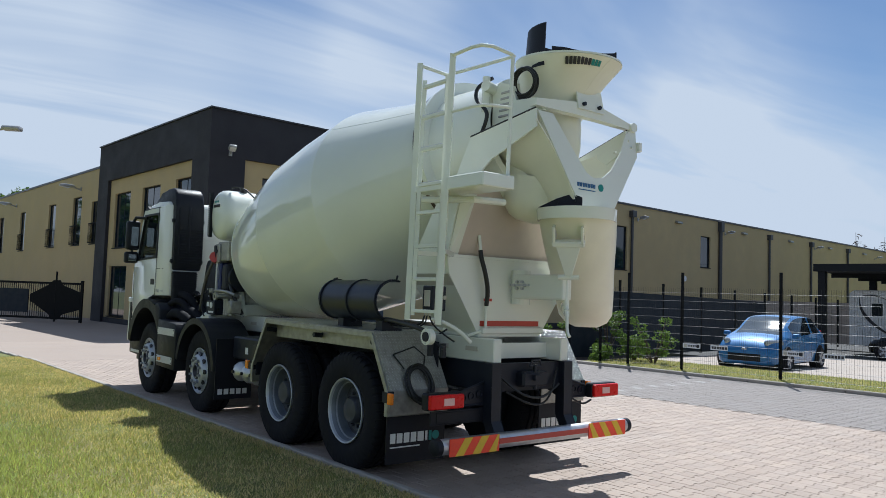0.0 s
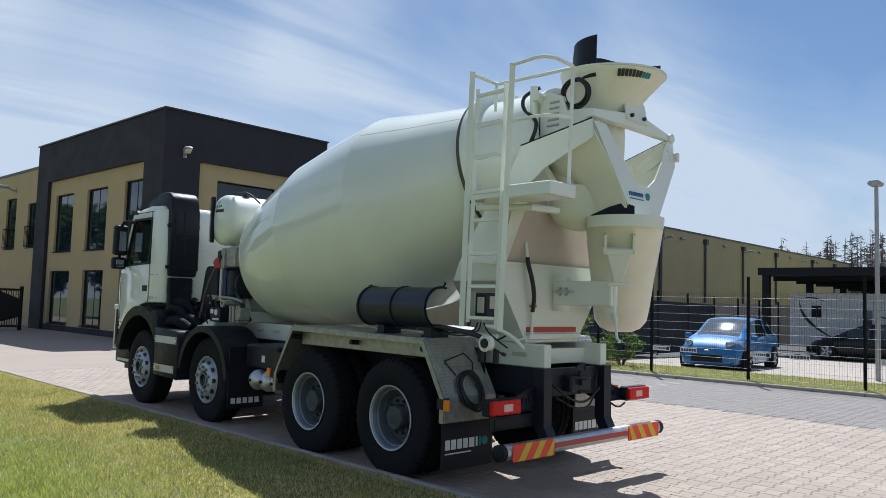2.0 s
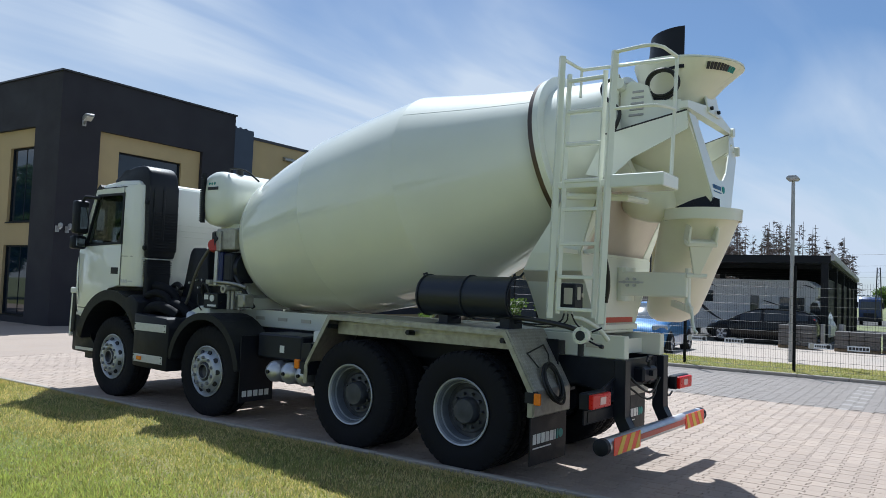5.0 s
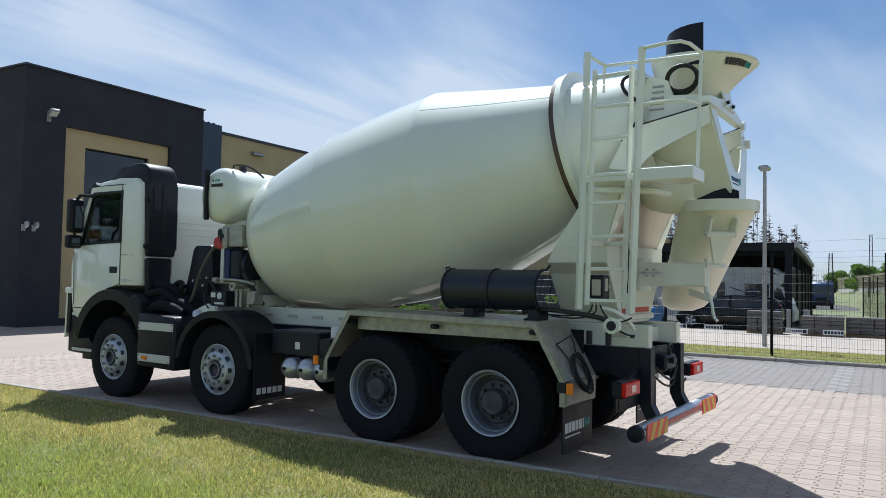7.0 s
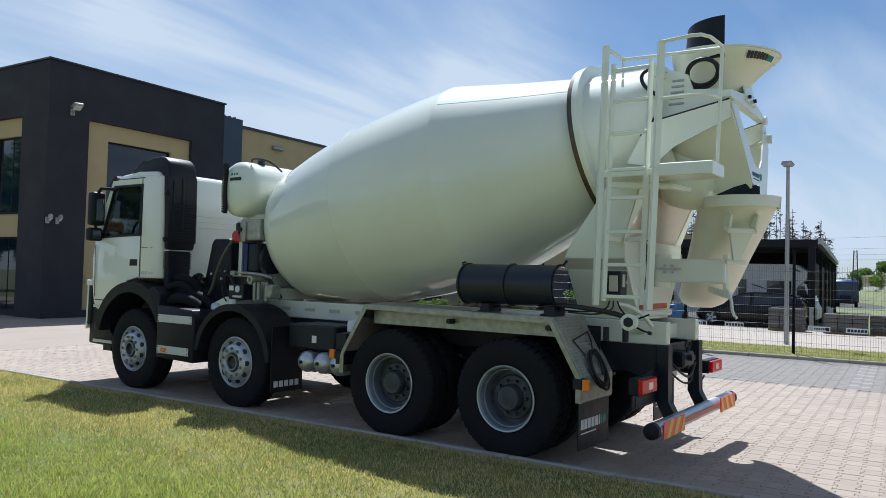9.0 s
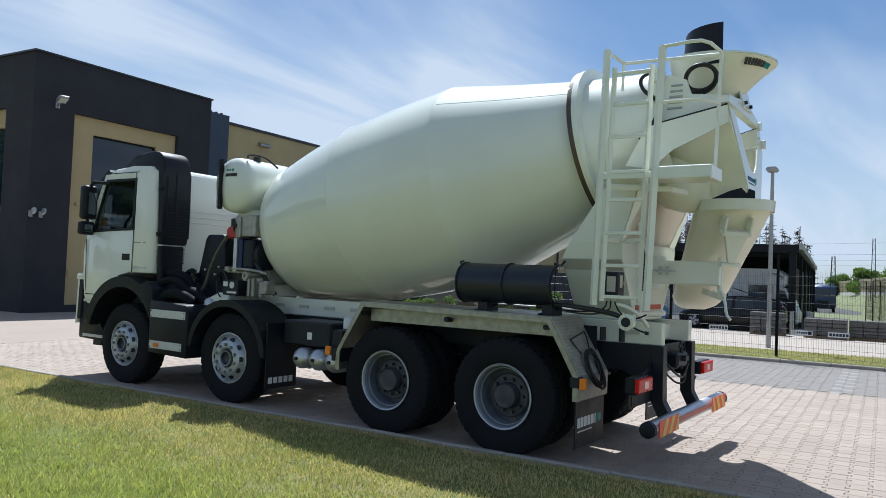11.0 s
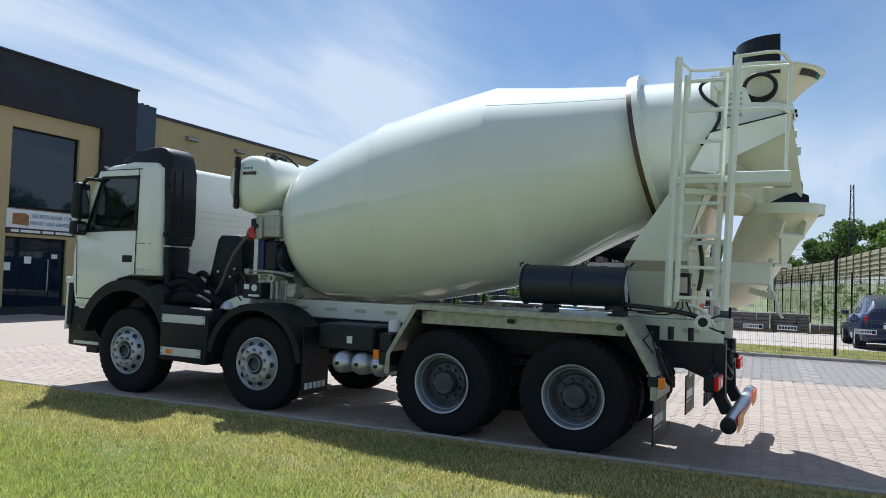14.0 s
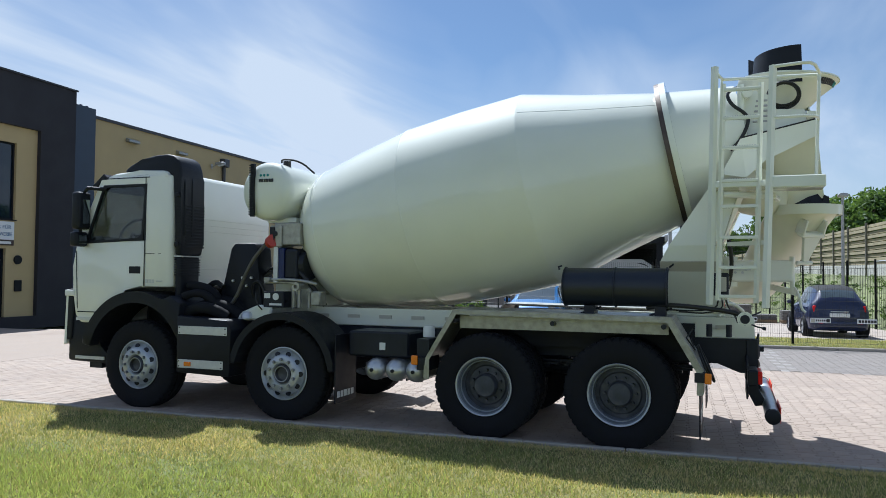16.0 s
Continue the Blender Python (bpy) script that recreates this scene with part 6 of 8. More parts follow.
for z in (3.17, 2.89, 2.58):
    x = 0.905 + (z - 1.46) * 0.027
    for k in range(13):
        box(bm, x + 0.02 + 0.022 * k, x + 0.03 + 0.022 * k, LY - 0.02, LY + 0.02, z + 0.015, z + 0.021)
part("tread_teeth", bm, ALU, lad)
bm = bmesh.new()
box(bm, 1.34, 1.82, -1.18, -0.84, 2.50, 2.61, 0.008, 1)
part("platform", bm, IVORY, lad)
bm = bmesh.new()
box(bm, 0.86, 1.34, -1.14, -0.8, 2.52, 2.58, 0.006, 1)
tube(bm, [(0.95, -1.1, 2.46), (1.4, -0.9, 2.45), (1.45, -0.6, 2.45)], 0.03, 8)
bar(bm, (0.87, -1.1, 2.0), (0.9, -0.8, 2.0))
bar(bm, (1.33, -1.15, 2.0), (1.0, -0.8, 2.0))
part("platform_bracket", bm, IVORY, lad)
bm = bmesh.new()
tube(bm, [(1.388, -1.18, 3.615), (1.62, -1.16, 3.635), (1.70, -1.13, 3.64), (1.75, -1.05, 3.635), (1.80, -0.90, 3.595), (1.80, -0.87, 3.585), (1.4, -0.87, 3.595), (0.96, -0.88, 3.605),
          (0.92, -0.93, 3.625), (0.88, LY, 3.655)], 0.016, 8)
tube(bm, [(1.385, -1.17, 3.147), (1.64, -1.155, 3.15), (1.73, -1.12, 3.152), (1.765, -1.04, 3.155), (1.79, -0.885, 3.164)], 0.014, 8)
tube(bm, [(1.80, -0.882, 3.586), (1.767, -0.871, 2.58)], 0.016, 8)
tube(bm, [(0.945, -0.88, 3.60), (0.94, -0.88, 3.36)], 0.013, 8)
part("guard_rail", bm, IVORY, lad, smooth=50)

# feed hopper with its black rubber shield
hop = new("feed_hopper")
hop.parent = truck
hop["label"] = "ivory feed hopper with a black rubber shield"


def ell(c, rx, ry, n=40, tilt=0.0, a0=0.0, a1=360.0):
    return [(c[0] + rx * math.cos(radians(a)), c[1] + ry * math.sin(radians(a)), c[2] + tilt * math.cos(radians(a))) for a in np.linspace(a0, a1, n + 1)]


bm = bmesh.new()
shell(bm, [ell((1.38, 0, 3.20), 0.22, 0.25, tilt=-0.02), ell((1.45, 0, 3.42), 0.27, 0.31, tilt=-0.02), ell((1.53, 0, 3.62), 0.38, 0.40, tilt=-0.03), ell((1.59, 0, 3.74), 0.48, 0.45, tilt=-0.03)], -0.012)
part("funnel", bm, IVORY_MATT, hop, smooth=40)
bm = bmesh.new()
spin(bm, [(-0.008, 0.99), (-0.008, 1.02), (0.008, 1.02), (0.008, 0.99)], (0, 0, 0), (0, 0, 1), 40)
for v in bm.verts:
    r = math.hypot(v.co.x, v.co.y)
    v.co = Vector((1.59 + 0.48 * v.co.x, 0.45 * v.co.y, 3.745 + v.co.z - 0.03 * v.co.x))
part("rim", bm, IVORY, hop, smooth=40)
bm = bmesh.new()
rows = []
for k in (0.0, 0.35, 0.7, 1.0):
    rows.append([(1.61 + (0.37 - 0.03 * k) * math.cos(radians(a)), (0.42 - 0.02 * k) * math.sin(radians(a)), 3.64 + k * (0.35 + 0.03 * (a - 155) / 128))
                 for a in np.linspace(155, 283, 15)])
shell(bm, rows, -0.012)
shell(bm, [[(1.59 + 0.41 * math.cos(radians(a)), 0.42 * math.sin(radians(a)), 3.70 + k * min(0.07 + 0.0021 * a, 0.36)) for a in np.linspace(32, 155, 18)] for k in (0, 1)], -0.012)
part("rubber_shield", bm, BLACK_PLASTIC, hop, "upright black rubber splash shield", smooth=40)
bm = bmesh.new()
turns = []
for k in range(6 * 32):
    a, q = 2 * math.pi * k / 32, k / 32
    rx, rz = 0.140 + 0.012 * math.sin(2.1 * q), 0.120 + 0.012 * math.cos(1.7 * q)
    turns.append((1.52 + rx * math.cos(a), -0.47 - 0.02 * math.sin(a) + 0.02 * math.sin(2.6 * q), 3.505 + 0.008 * math.sin(1.3 * q) + rz * math.sin(a)))
tube(bm, turns, 0.0105, 8)
part("hose_coil", bm, HOSE, hop, "coiled black water hose", smooth=50)
bm = bmesh.new()
tube(bm, [(1.14, -0.5, 3.62), (0.98, -0.55, 3.56), (1.02, -0.6, 3.42), (1.16, -0.6, 3.32), (1.2, -0.6, 3.24), (1.12, -0.62, 3.05), (1.02, -0.62, 2.95)], 0.018, 8, 2)
part("hose", bm, HOSE, hop, smooth=50)
bm = bmesh.new()
cyl(bm, (1.08, -0.2, 3.5), (1.18, -0.62, 3.52), 0.05, seg=12)
cyl(bm, (1.12, -0.56, 3.3), (1.12, -0.56, 3.62), 0.035, seg=12)
part("hinge", bm, IVORY, hop, smooth=40)
bm = bmesh.new()
for k in range(5):
    box(bm, 1.23 + 0.008 * k, 1.37, -0.508, -0.498, 3.235 + 0.052 * k, 3.257 + 0.052 * k, 0.004, 1)
part("louvre", bm, LAMP_GREY, hop, "grey louvres in the hopper side")
bm = bmesh.new()
for s in (-1, 1):
    sheet(bm, [(0.93, s * 0.71, 2.70), (1.11, s * 0.70, 3.045), (1.79, s * 0.58, 3.215), (1.80, s * 0.58, 3.06), (1.34, s * 0.655, 2.83), (1.16, s * 0.69, 2.66)], 0.02 * s)
box(bm, 1.02, 1.14, -0.6, 0.6, 3.05, 3.17, 0.02, 1)
prism(bm, [(1.15, 3.10), (1.78, 3.22), (1.70, 3.34), (1.45, 3.36), (1.4, 3.5), (1.25, 3.56), (1.15, 3.5)], "y", -0.5, -0.46)
loft(bm, [[(1.80, -0.60, 3.24), (1.80, -0.60, 3.30), (1.72, -0.60, 3.30), (1.72, -0.60, 3.24)], [(1.80, -0.08, 3.245), (1.80, -0.08, 3.36), (1.72, -0.08, 3.36), (1.72, -0.08, 3.245)],
          [(1.80, 0.25, 3.245), (1.80, 0.25, 3.36), (1.72, 0.25, 3.36), (1.72, 0.25, 3.245)], [(1.80, 0.66, 3.23), (1.80, 0.66, 3.28), (1.74, 0.66, 3.28), (1.74, 0.66, 3.23)]])
cyl(bm, (1.74, 0.67, 3.255), (1.82, 0.67, 3.255), 0.045, seg=14)
part("hopper_frame", bm, IVORY, hop)
for s in (-1, 1):
    bm = bmesh.new()
    tube(bm, [(1.11, s * 0.715, 3.05), (1.45, s * 0.655, 3.135), (1.79, s * 0.595, 3.22)], 0.009, 6)
    part("edge_seal", bm, HOSE, hop)
bm = bmesh.new()
sheet(bm, [(1.805, -0.10, 3.30), (1.805, 0.24, 3.30), (1.76, 0.24, 3.50), (1.76, -0.09, 3.48)], 0.015)
part("bracket", bm, IVORY, hop)
bm = bmesh.new()
for y in (-0.03, 0.17):
    cyl(bm, (1.79, y, 3.345), (1.835, y, 3.35), 0.018, seg=8)
part("bolt", bm, CHASSIS, hop)
bm = bmesh.new()
dots = bmesh.new()
for k in range(10):
    a = 312 + 4.2 * k
    c = Vector((1.572 + 0.445 * math.cos(radians(a)), 0.432 * math.sin(radians(a)), 3.665))
    n_ = Vector((math.cos(radians(a)), math.sin(radians(a)), -0.6)).normalized()
    t = Vector((-math.sin(radians(a)), math.cos(radians(a)), 0))
    up_ = n_.cross(t)
    v = [c + n_ * 0.012 + t * i * 0.013 + up_ * j * 0.033 for i, j in ((-1, -1), (1, -1), (1, 1), (-1, 1))]
    loft(bm if k < 7 else dots, [v, [p + n_ * 0.003 for p in v]])
part("print_bar", bm, PRINT_BLACK, hop)
part("print_bar", dots, PRINT_TEAL, hop)

# discharge collector under the hopper, with a tilted, notched rear plate
rear_x = lambda z: 1.79 + (3.2 - z) * 0.145
bm = bmesh.new()
rows = []
for z, f, left, right, lift in ((3.12, 1.02, -0.60, 0.66, 1.0), (2.95, 1.05, -0.46, 0.63, 0.75), (2.80, 1.14, -0.365, 0.53, 0.4), (2.65, 1.27, -0.28, 0.42, 0.15), (2.53, 1.40, -0.225, 0.33, 0.0), (2.43, 1.50, -0.20, 0.27, 0.0)):
    xr, c, w = rear_x(z), (left + right) / 2, (right - left) / 2
    row = [(xr, left, z)]
    for a in np.linspace(270, 90, 25):
        u = math.cos(radians(a))
        row.append((xr - 0.2 + (xr - 0.2 - f) * u, c + w * (1 + 0.18 * lift * -u) * math.sin(radians(a)), z + 0.22 * lift * u))
    row.append((xr, right, z))
    rows.append(row)
shell(bm, rows, 0.012)
col = part("discharge_collector", bm, IVORY_MATT, truck, "ivory discharge funnel with a notched rear plate", smooth=40)
bm = bmesh.new()
outer = [(-0.14, 2.40), (0.285, 2.44), (0.70, 2.98), (0.715, 3.22), (0.66, 3.24)]
notch = [(0.56, 3.17), (0.47, 3.0), (0.30, 2.80), (0.17, 2.715), (0.05, 2.70), (-0.04, 2.74), (-0.14, 2.86), (-0.28, 3.04), (-0.40, 3.20)]
flat = outer + notch + [(-0.58, 3.20)]
loft(bm, [[(rear_x(z) + d, y, z) for y, z in flat] for d in (0.0, 0.012)])
part("rear_plate", bm, IVORY, col, "flat notched plate closing the funnel at the back")
bm = bmesh.new()
box(bm, rear_x(3.06) - 0.03, rear_x(3.06) + 0.05, 0.70, 0.74, 3.03, 3.12, 0.006, 1)
for y, z in ((0.60, 3.12), (0.63, 3.06), (0.38, 2.98)):
    cyl(bm, (rear_x(z), y, z), (rear_x(z) + 0.024, y, z), 0.012, seg=8)
part("lug", bm, IVORY, col)
bm = bmesh.new()
spin(bm, [(0.0, 0.34), (0.2, 0.36), (0.42, 0.34), (0.62, 0.27), (0.70, 0.16), (0.72, 0.0)], (1.02, 0, 2.98), (0.60, 0.0, -0.62), 32)
part("inner_spout", bm, IVORY_MATT, col, smooth=40)
bm = bmesh.new()
spin(bm, [(0.0, 0.20), (0.14, 0.235), (0.32, 0.255), (0.50, 0.25), (0.64, 0.22), (0.70, 0.15), (0.72, 0.0)], (1.48, 0.0, 3.36), (-0.18, 0, -1), 32)
part("feed_spout", bm, IVORY_MATT, col, "rounded spout under the feed hopper", smooth=40)
bm = bmesh.new()
spin(bm, [(-0.2, 0.31), (0.0, 0.30), (0.08, 0.285), (0.15, 0.24), (0.20, 0.16), (0.22, 0.0)], (1.30, -0.06, 2.54), (-0.15, 0, -1), 32)
part("collector_bowl", bm, IVORY_MATT, col, smooth=40)
bm = bmesh.new()
sheet(bm, [(1.62, -0.36, 2.42), (1.95, -0.175, 2.405), (1.945, -0.17, 2.50), (1.86, -0.20, 2.535), (1.75, -0.27, 2.495)], 0.012)
for f in (0.35, 0.8):
    c = Vector((1.66 + 0.29 * f, -0.335 + 0.16 * f, 2.45 + 0.03 * f))
    cyl(bm, c, c + Vector((0.006, -0.014, 0)), 0.012, seg=8)
part("rubber_apron", bm, BLACK_PLASTIC, col)
bm = bmesh.new()
for k in range(7):
    y = -0.16 + 0.034 * k
    box(bm, rear_x(2.63) + 0.012, rear_x(2.63) + 0.018, y - 0.012, y + 0.012, 2.605, 2.64)
box(bm, rear_x(2.58) + 0.012, rear_x(2.58) + 0.018, -0.16, 0.05, 2.577, 2.584)
part("print_bar", bm, PRINT_BLUE, col)
bm = bmesh.new()
cyl(bm, (rear_x(2.62) + 0.01, 0.13, 2.62), (rear_x(2.62) + 0.018, 0.13, 2.62), 0.033, seg=16)
part("print_dot", bm, PRINT_TEAL, col)

# swivel chute, swung towards the right side
LEAN_X, LEAN_Y = -0.585, 0.84
CH_X, CH_Y = 1.75, -0.02
OPEN = math.degrees(math.atan2(LEAN_Y, LEAN_X))
bm = bmesh.new()
rows = []
for k, r, half in ((0.0, 0.335, 128), (0.25, 0.315, 124), (0.5, 0.285, 120), (0.75, 0.265, 117), (0.9, 0.245, 117), (0.97, 0.195, 118), (1.01, 0.11, 120)):
    z = 2.42 - 1.02 * k
    rows.append([(CH_X + LEAN_X * k + r * math.cos(radians(a)), CH_Y + LEAN_Y * k + r * math.sin(radians(a)), z) for a in np.linspace(OPEN + 180 - half, OPEN + 180 + half, 27)])
shell(bm, rows, 0.012)
chute = part("discharge_chute", bm, IVORY_MATT, truck, "ivory moulded swivel chute, folded down", smooth=40)
bm = bmesh.new()
rows = [[(CH_X + r * math.cos(radians(a)), CH_Y + r * math.sin(radians(a)), z) for a in np.linspace(OPEN + 50, OPEN + 310, 27)] for z, r in ((2.32, 0.338), (2.42, 0.347))]
shell(bm, rows, 0.012)
part("chute_collar", bm, IVORY, chute, smooth=40)
bm = bmesh.new()
box(bm, 0.98, 1.63, -0.04, 0.08, 1.63, 1.86, 0.02, 2)
cyl(bm, (1.0, 0.06, 1.58), (1.0, 0.06, 1.90), 0.09, seg=16)
cyl(bm, (1.62, 0.02, 1.52), (1.62, 0.02, 1.90), 0.026, seg=12)
arm = part("swing_arm", bm, IVORY, truck, "ivory swing arm that carries the chute")
bm = bmesh.new()
for k in range(6):
    a = math.pi * k / 3
    c = Vector((1.1 + 0.07 * math.cos(a), -0.04, 1.76 + 0.035 * math.sin(a)))
    cyl(bm, c, c + Vector((0, -0.025, 0)), 0.014, seg=8)
box(bm, 0.98, 1.22, -0.06, -0.04, 1.752, 1.768)
part("lock_screw", bm, ALU, arm)
bm = bmesh.new()
prism(bm, [(-0.11, 0.28), (0.11, 0.28), (0.03, 0.0), (-0.03, 0.0)], "y", -0.02, 0.02, 0.005, 1)
box(bm, -0.14, 0.14, -0.03, 0.06, 0.26, 0.31, 0.01, 1)
for s in (-1, 1):
    box(bm, s * 0.12 - 0.012, s * 0.12 + 0.012, -0.03, 0.1, 0.28, 0.44, 0.005, 1)
cyl(bm, (-0.09, 0, -0.02), (0.09, 0, -0.02), 0.022, seg=10)
part("chute_bracket", bm, IVORY, chute, at=pose(1.73, -0.08, 1.85, 22, 0, 37))
bm = bmesh.new()
tube(bm, [(1.64, 0.0, 1.58), (1.68, -0.03, 1.50), (1.70, -0.05, 1.36), (1.74, -0.06, 1.32)], 0.014, 8, 1)
bar(bm, (1.42, 0.2, 1.58), (1.67, -0.02, 1.52), 0.02, 0.03)
part("lever", bm, IVORY, arm)

# black extension chute lying on the left mudguard
bm = bmesh.new()
rows = []
for x in np.linspace(-0.56, 0.46, 9):
    rows.append([(x, -1.02 + 0.20 * math.cos(radians(a)), 1.57 + 0.19 * math.sin(radians(a))) for a in np.linspace(75, 285, 19)])
shell(bm, rows, 0.008)
tray = part("extension_chute", bm, DARK_TRAY, truck, "black plastic extension chute stowed on the mudguard", smooth=40)
bm = bmesh.new()
for x in (-0.55, -0.05, 0.44):
    tube(bm, [(x, -1.02 + 0.21 * math.cos(radians(a)), 1.57 + 0.195 * math.sin(radians(a))) for a in np.linspace(70, 290, 15)], 0.009, 6)
tube(bm, [(-0.6, -1.0, 1.78), (-0.63, -1.02, 1.77), (-0.62, -1.02, 1.74)], 0.01, 6)
tube(bm, [(0.46, -1.0, 1.77), (0.5, -1.02, 1.8)], 0.01, 6)
part("rib", bm, DARK_TRAY, tray)
bm = bmesh.new()
for x in (-0.3, 0.38):
    box(bm, x - 0.05, x + 0.05, -1.12, -0.9, 1.285, 1.385)
    tube(bm, [(x - 0.1, -1.1, 1.30), (x + 0.1, -1.0, 1.37)], 0.012, 6)
part("tray_stand", bm, CHASSIS, tray)

# ---- mesh fence along the grass strip ----
FY = 11.35
fence = thing("mesh_fence", "black double-rod mesh fence on slim posts", "fence")
POSTS = [-6.35 + 2.4 * i - (0.13 if i > 3 else 0) for i in range(8)]
for x in POSTS + [-5.48]:
    bm = bmesh.new()
    box(bm, x - 0.03, x + 0.03, FY - 0.02, FY + 0.02, STRIP_Z - 0.1, 2.42)
    part("post", bm, FENCE_BLACK, fence)
for x in POSTS[:-1]:
    vs, fs = [], []

    def rod(a, b, r):
        a, b = Vector(a), Vector(b)
        t, u, v = frame_of(b - a)
        k = len(vs)
        for p in (a, b):
            for q in range(3):
                vs.append(p + r * (math.cos(2.094 * q) * u + math.sin(2.094 * q) * v))
        fs.extend([(k, k + 1, k + 4, k + 3), (k + 1, k + 2, k + 5, k + 4), (k + 2, k, k + 3, k + 5)])
    for i in range(48):
        rod((x + 0.05 * i + 0.02, FY - 0.03, STRIP_Z + 0.04), (x + 0.05 * i + 0.02, FY - 0.03, 2.05), 0.0024)
    for z in np.arange(STRIP_Z + 0.06, 2.05, 0.2):
        for dy in (-0.022, -0.038):
            rod((x, FY + dy, z), (x + 2.4, FY + dy, z), 0.003)
    tagged(raw("fence_panel", vs, fs, FENCE_WIRE, fence), kind="stuff")
for x, w, c in ((-3.66, 0.45, 0), (-2.96, 0.42, 1), (-1.26, 0.45, 0), (-0.42, 0.42, 1), (1.37, 0.45, 0), (2.11, 0.42, 1), (3.72, 0.45, 0), (4.72, 0.42, 1)):
    s = thing("parking_sign", "small white parking bay sign on the fence", "sign", pose(x, FY - 0.05, 0.66), group="bay signs")
    bm = bmesh.new()
    box(bm, -w / 2, w / 2, -0.006, 0.006, -0.055, 0.055)
    part("board", bm, SIGN_WHITE, s)
    bm = bmesh.new()
    if c:
        for k in range(6):
            box(bm, -w / 2 + 0.03 + 0.065 * k, -w / 2 + 0.08 + 0.065 * k, -0.009, -0.0065, -0.03, 0.03)
    else:
        for k in range(6):
            box(bm, -0.1 + 0.045 * k, -0.07 + 0.045 * k, -0.009, -0.0065, -0.02, 0.025)
        box(bm, w / 2 - 0.09, w / 2 - 0.02, -0.009, -0.0065, -0.04, 0.04)
    part("print_bar", bm, PRINT_BLACK, s)
    if not c:
        bm = bmesh.new()
        box(bm, -w / 2 + 0.02, -0.12, -0.009, -0.0065, -0.045, 0.045)
        part("print_block", bm, GREY_PANEL, s)

# street lamps behind the fence
for x, y, h, turn, reach in ((0.24, 15.0, 4.95, 0, 0.0), (5.75, 19.5, 4.5, 0, 0.0), (-18.45, -1.1, 5.95, -38.5, 0.9)):
    l_ = thing("street_lamp", "slim galvanised lamp post with a flat grey head", "street lamp", pose(x, y, -0.1, 0, 0, turn), group="lamp posts")
    bm = bmesh.new()
    cyl(bm, (0, 0, 0), (0, 0, h), 0.065, 0.045, 16)
    part("pole", bm, LAMP_GREY, l_, smooth=40)
    if reach:
        bm = bmesh.new()
        tube(bm, [(0, 0, h - 0.05), (0, reach - 0.1, h + 0.05)], 0.03, 10)
        part("arm", bm, LAMP_GREY, l_, smooth=40)
    bm = bmesh.new()
    prism(bm, [(-0.12, 0.0), (0.12, 0.0), (0.16, 0.07), (0.1, 0.13), (-0.1, 0.13), (-0.16, 0.07)], "y", -0.25, 0.22 if reach else 0.12, 0.02, 2)
    o = part("lamp_head", bm, LAMP_GREY, l_, smooth=40)
    o.location = (0, reach, h)

# black screened fence towards the building
scr = thing("screen_fence", "black privacy-screened fence running to the building", "fence")
SX = -7.6
for k in range(9):
    y = 11.6 + 2.4 * k
    top = 2.0 - 0.012 * (y - 11.6)
    bm = bmesh.new()
    box(bm, SX - 0.03, SX + 0.03, y - 0.03, y + 0.03, 0, top + 0.35)
    part("post", bm, FENCE_BLACK, scr)
    if k < 5:
        bm = bmesh.new()
        prism(bm, [(y + 0.03, 0.05), (y + 2.37, 0.05), (y + 2.37, top - 0.03), (y + 0.03, top)], "x", SX - 0.012, SX + 0.012)
        part("screen_panel", bm, SCREEN, scr)

# ---- carport ----
cp = thing("carport", "long dark flat-roofed carport on square posts", "carport", pose(-0.12, 27, 0, 0, 0, 3) @ pose(-0.05, -27, 0))
CX0, CX1, CY0, CY1 = -6.85, 0.05, 27.0, 62.0
bm = bmesh.new()
box(bm, CX0, CX1, CY0, CY1, 3.2, 3.5)
part("roof", bm, DARK_METAL, cp)
bm = bmesh.new()
box(bm, CX1, CX1 + 0.14, CY0 - 0.02, CY1, 3.3, 3.56)
part("gutter", bm, LAMP_GREY, cp)
bm = bmesh.new()
for k in range(9):
    box(bm, CX0 + 0.05, CX1 - 0.05, CY0 + 2 + 3.6 * k, CY0 + 2.12 + 3.6 * k, 3.02, 3.2)
part("roof_beam", bm, DARK_METAL, cp)
for y in (27.2, 34.0, 41.0, 48.0, 55.0, 61.8):
    for x in (CX0 + 0.3, CX1 - 0.22):
        bm = bmesh.new()
        box(bm, x - 0.14, x + 0.14, y - 0.14, y + 0.14, -0.75, 3.2)
        part("post", bm, DARK_METAL, cp)
for y0, y1 in ((29.4, 33.8), (34.2, 40.8), (41.2, 47.8), (48.2, 54.8), (55.2, 61.6)):
    bm = bmesh.new()
    box(bm, CX1 - 0.26, CX1 - 0.2, y0, y1, -0.7, 2.6)
    part("side_panel", bm, DARK_METAL, cp)
bm = bmesh.new()
box(bm, CX0, CX1, CY1 - 0.1, CY1, -0.8, 3.2)
part("back_wall", bm, DARK_METAL, cp)
bm = bmesh.new()
box(bm, -21.9, CX0 - 0.2, 33.0, 33.2, 0, 2.0)
tagged(part("low_wall", bm, CONCRETE), "low concrete wall in the yard", "wall", kind="structure")

# ---- parked vehicles ----


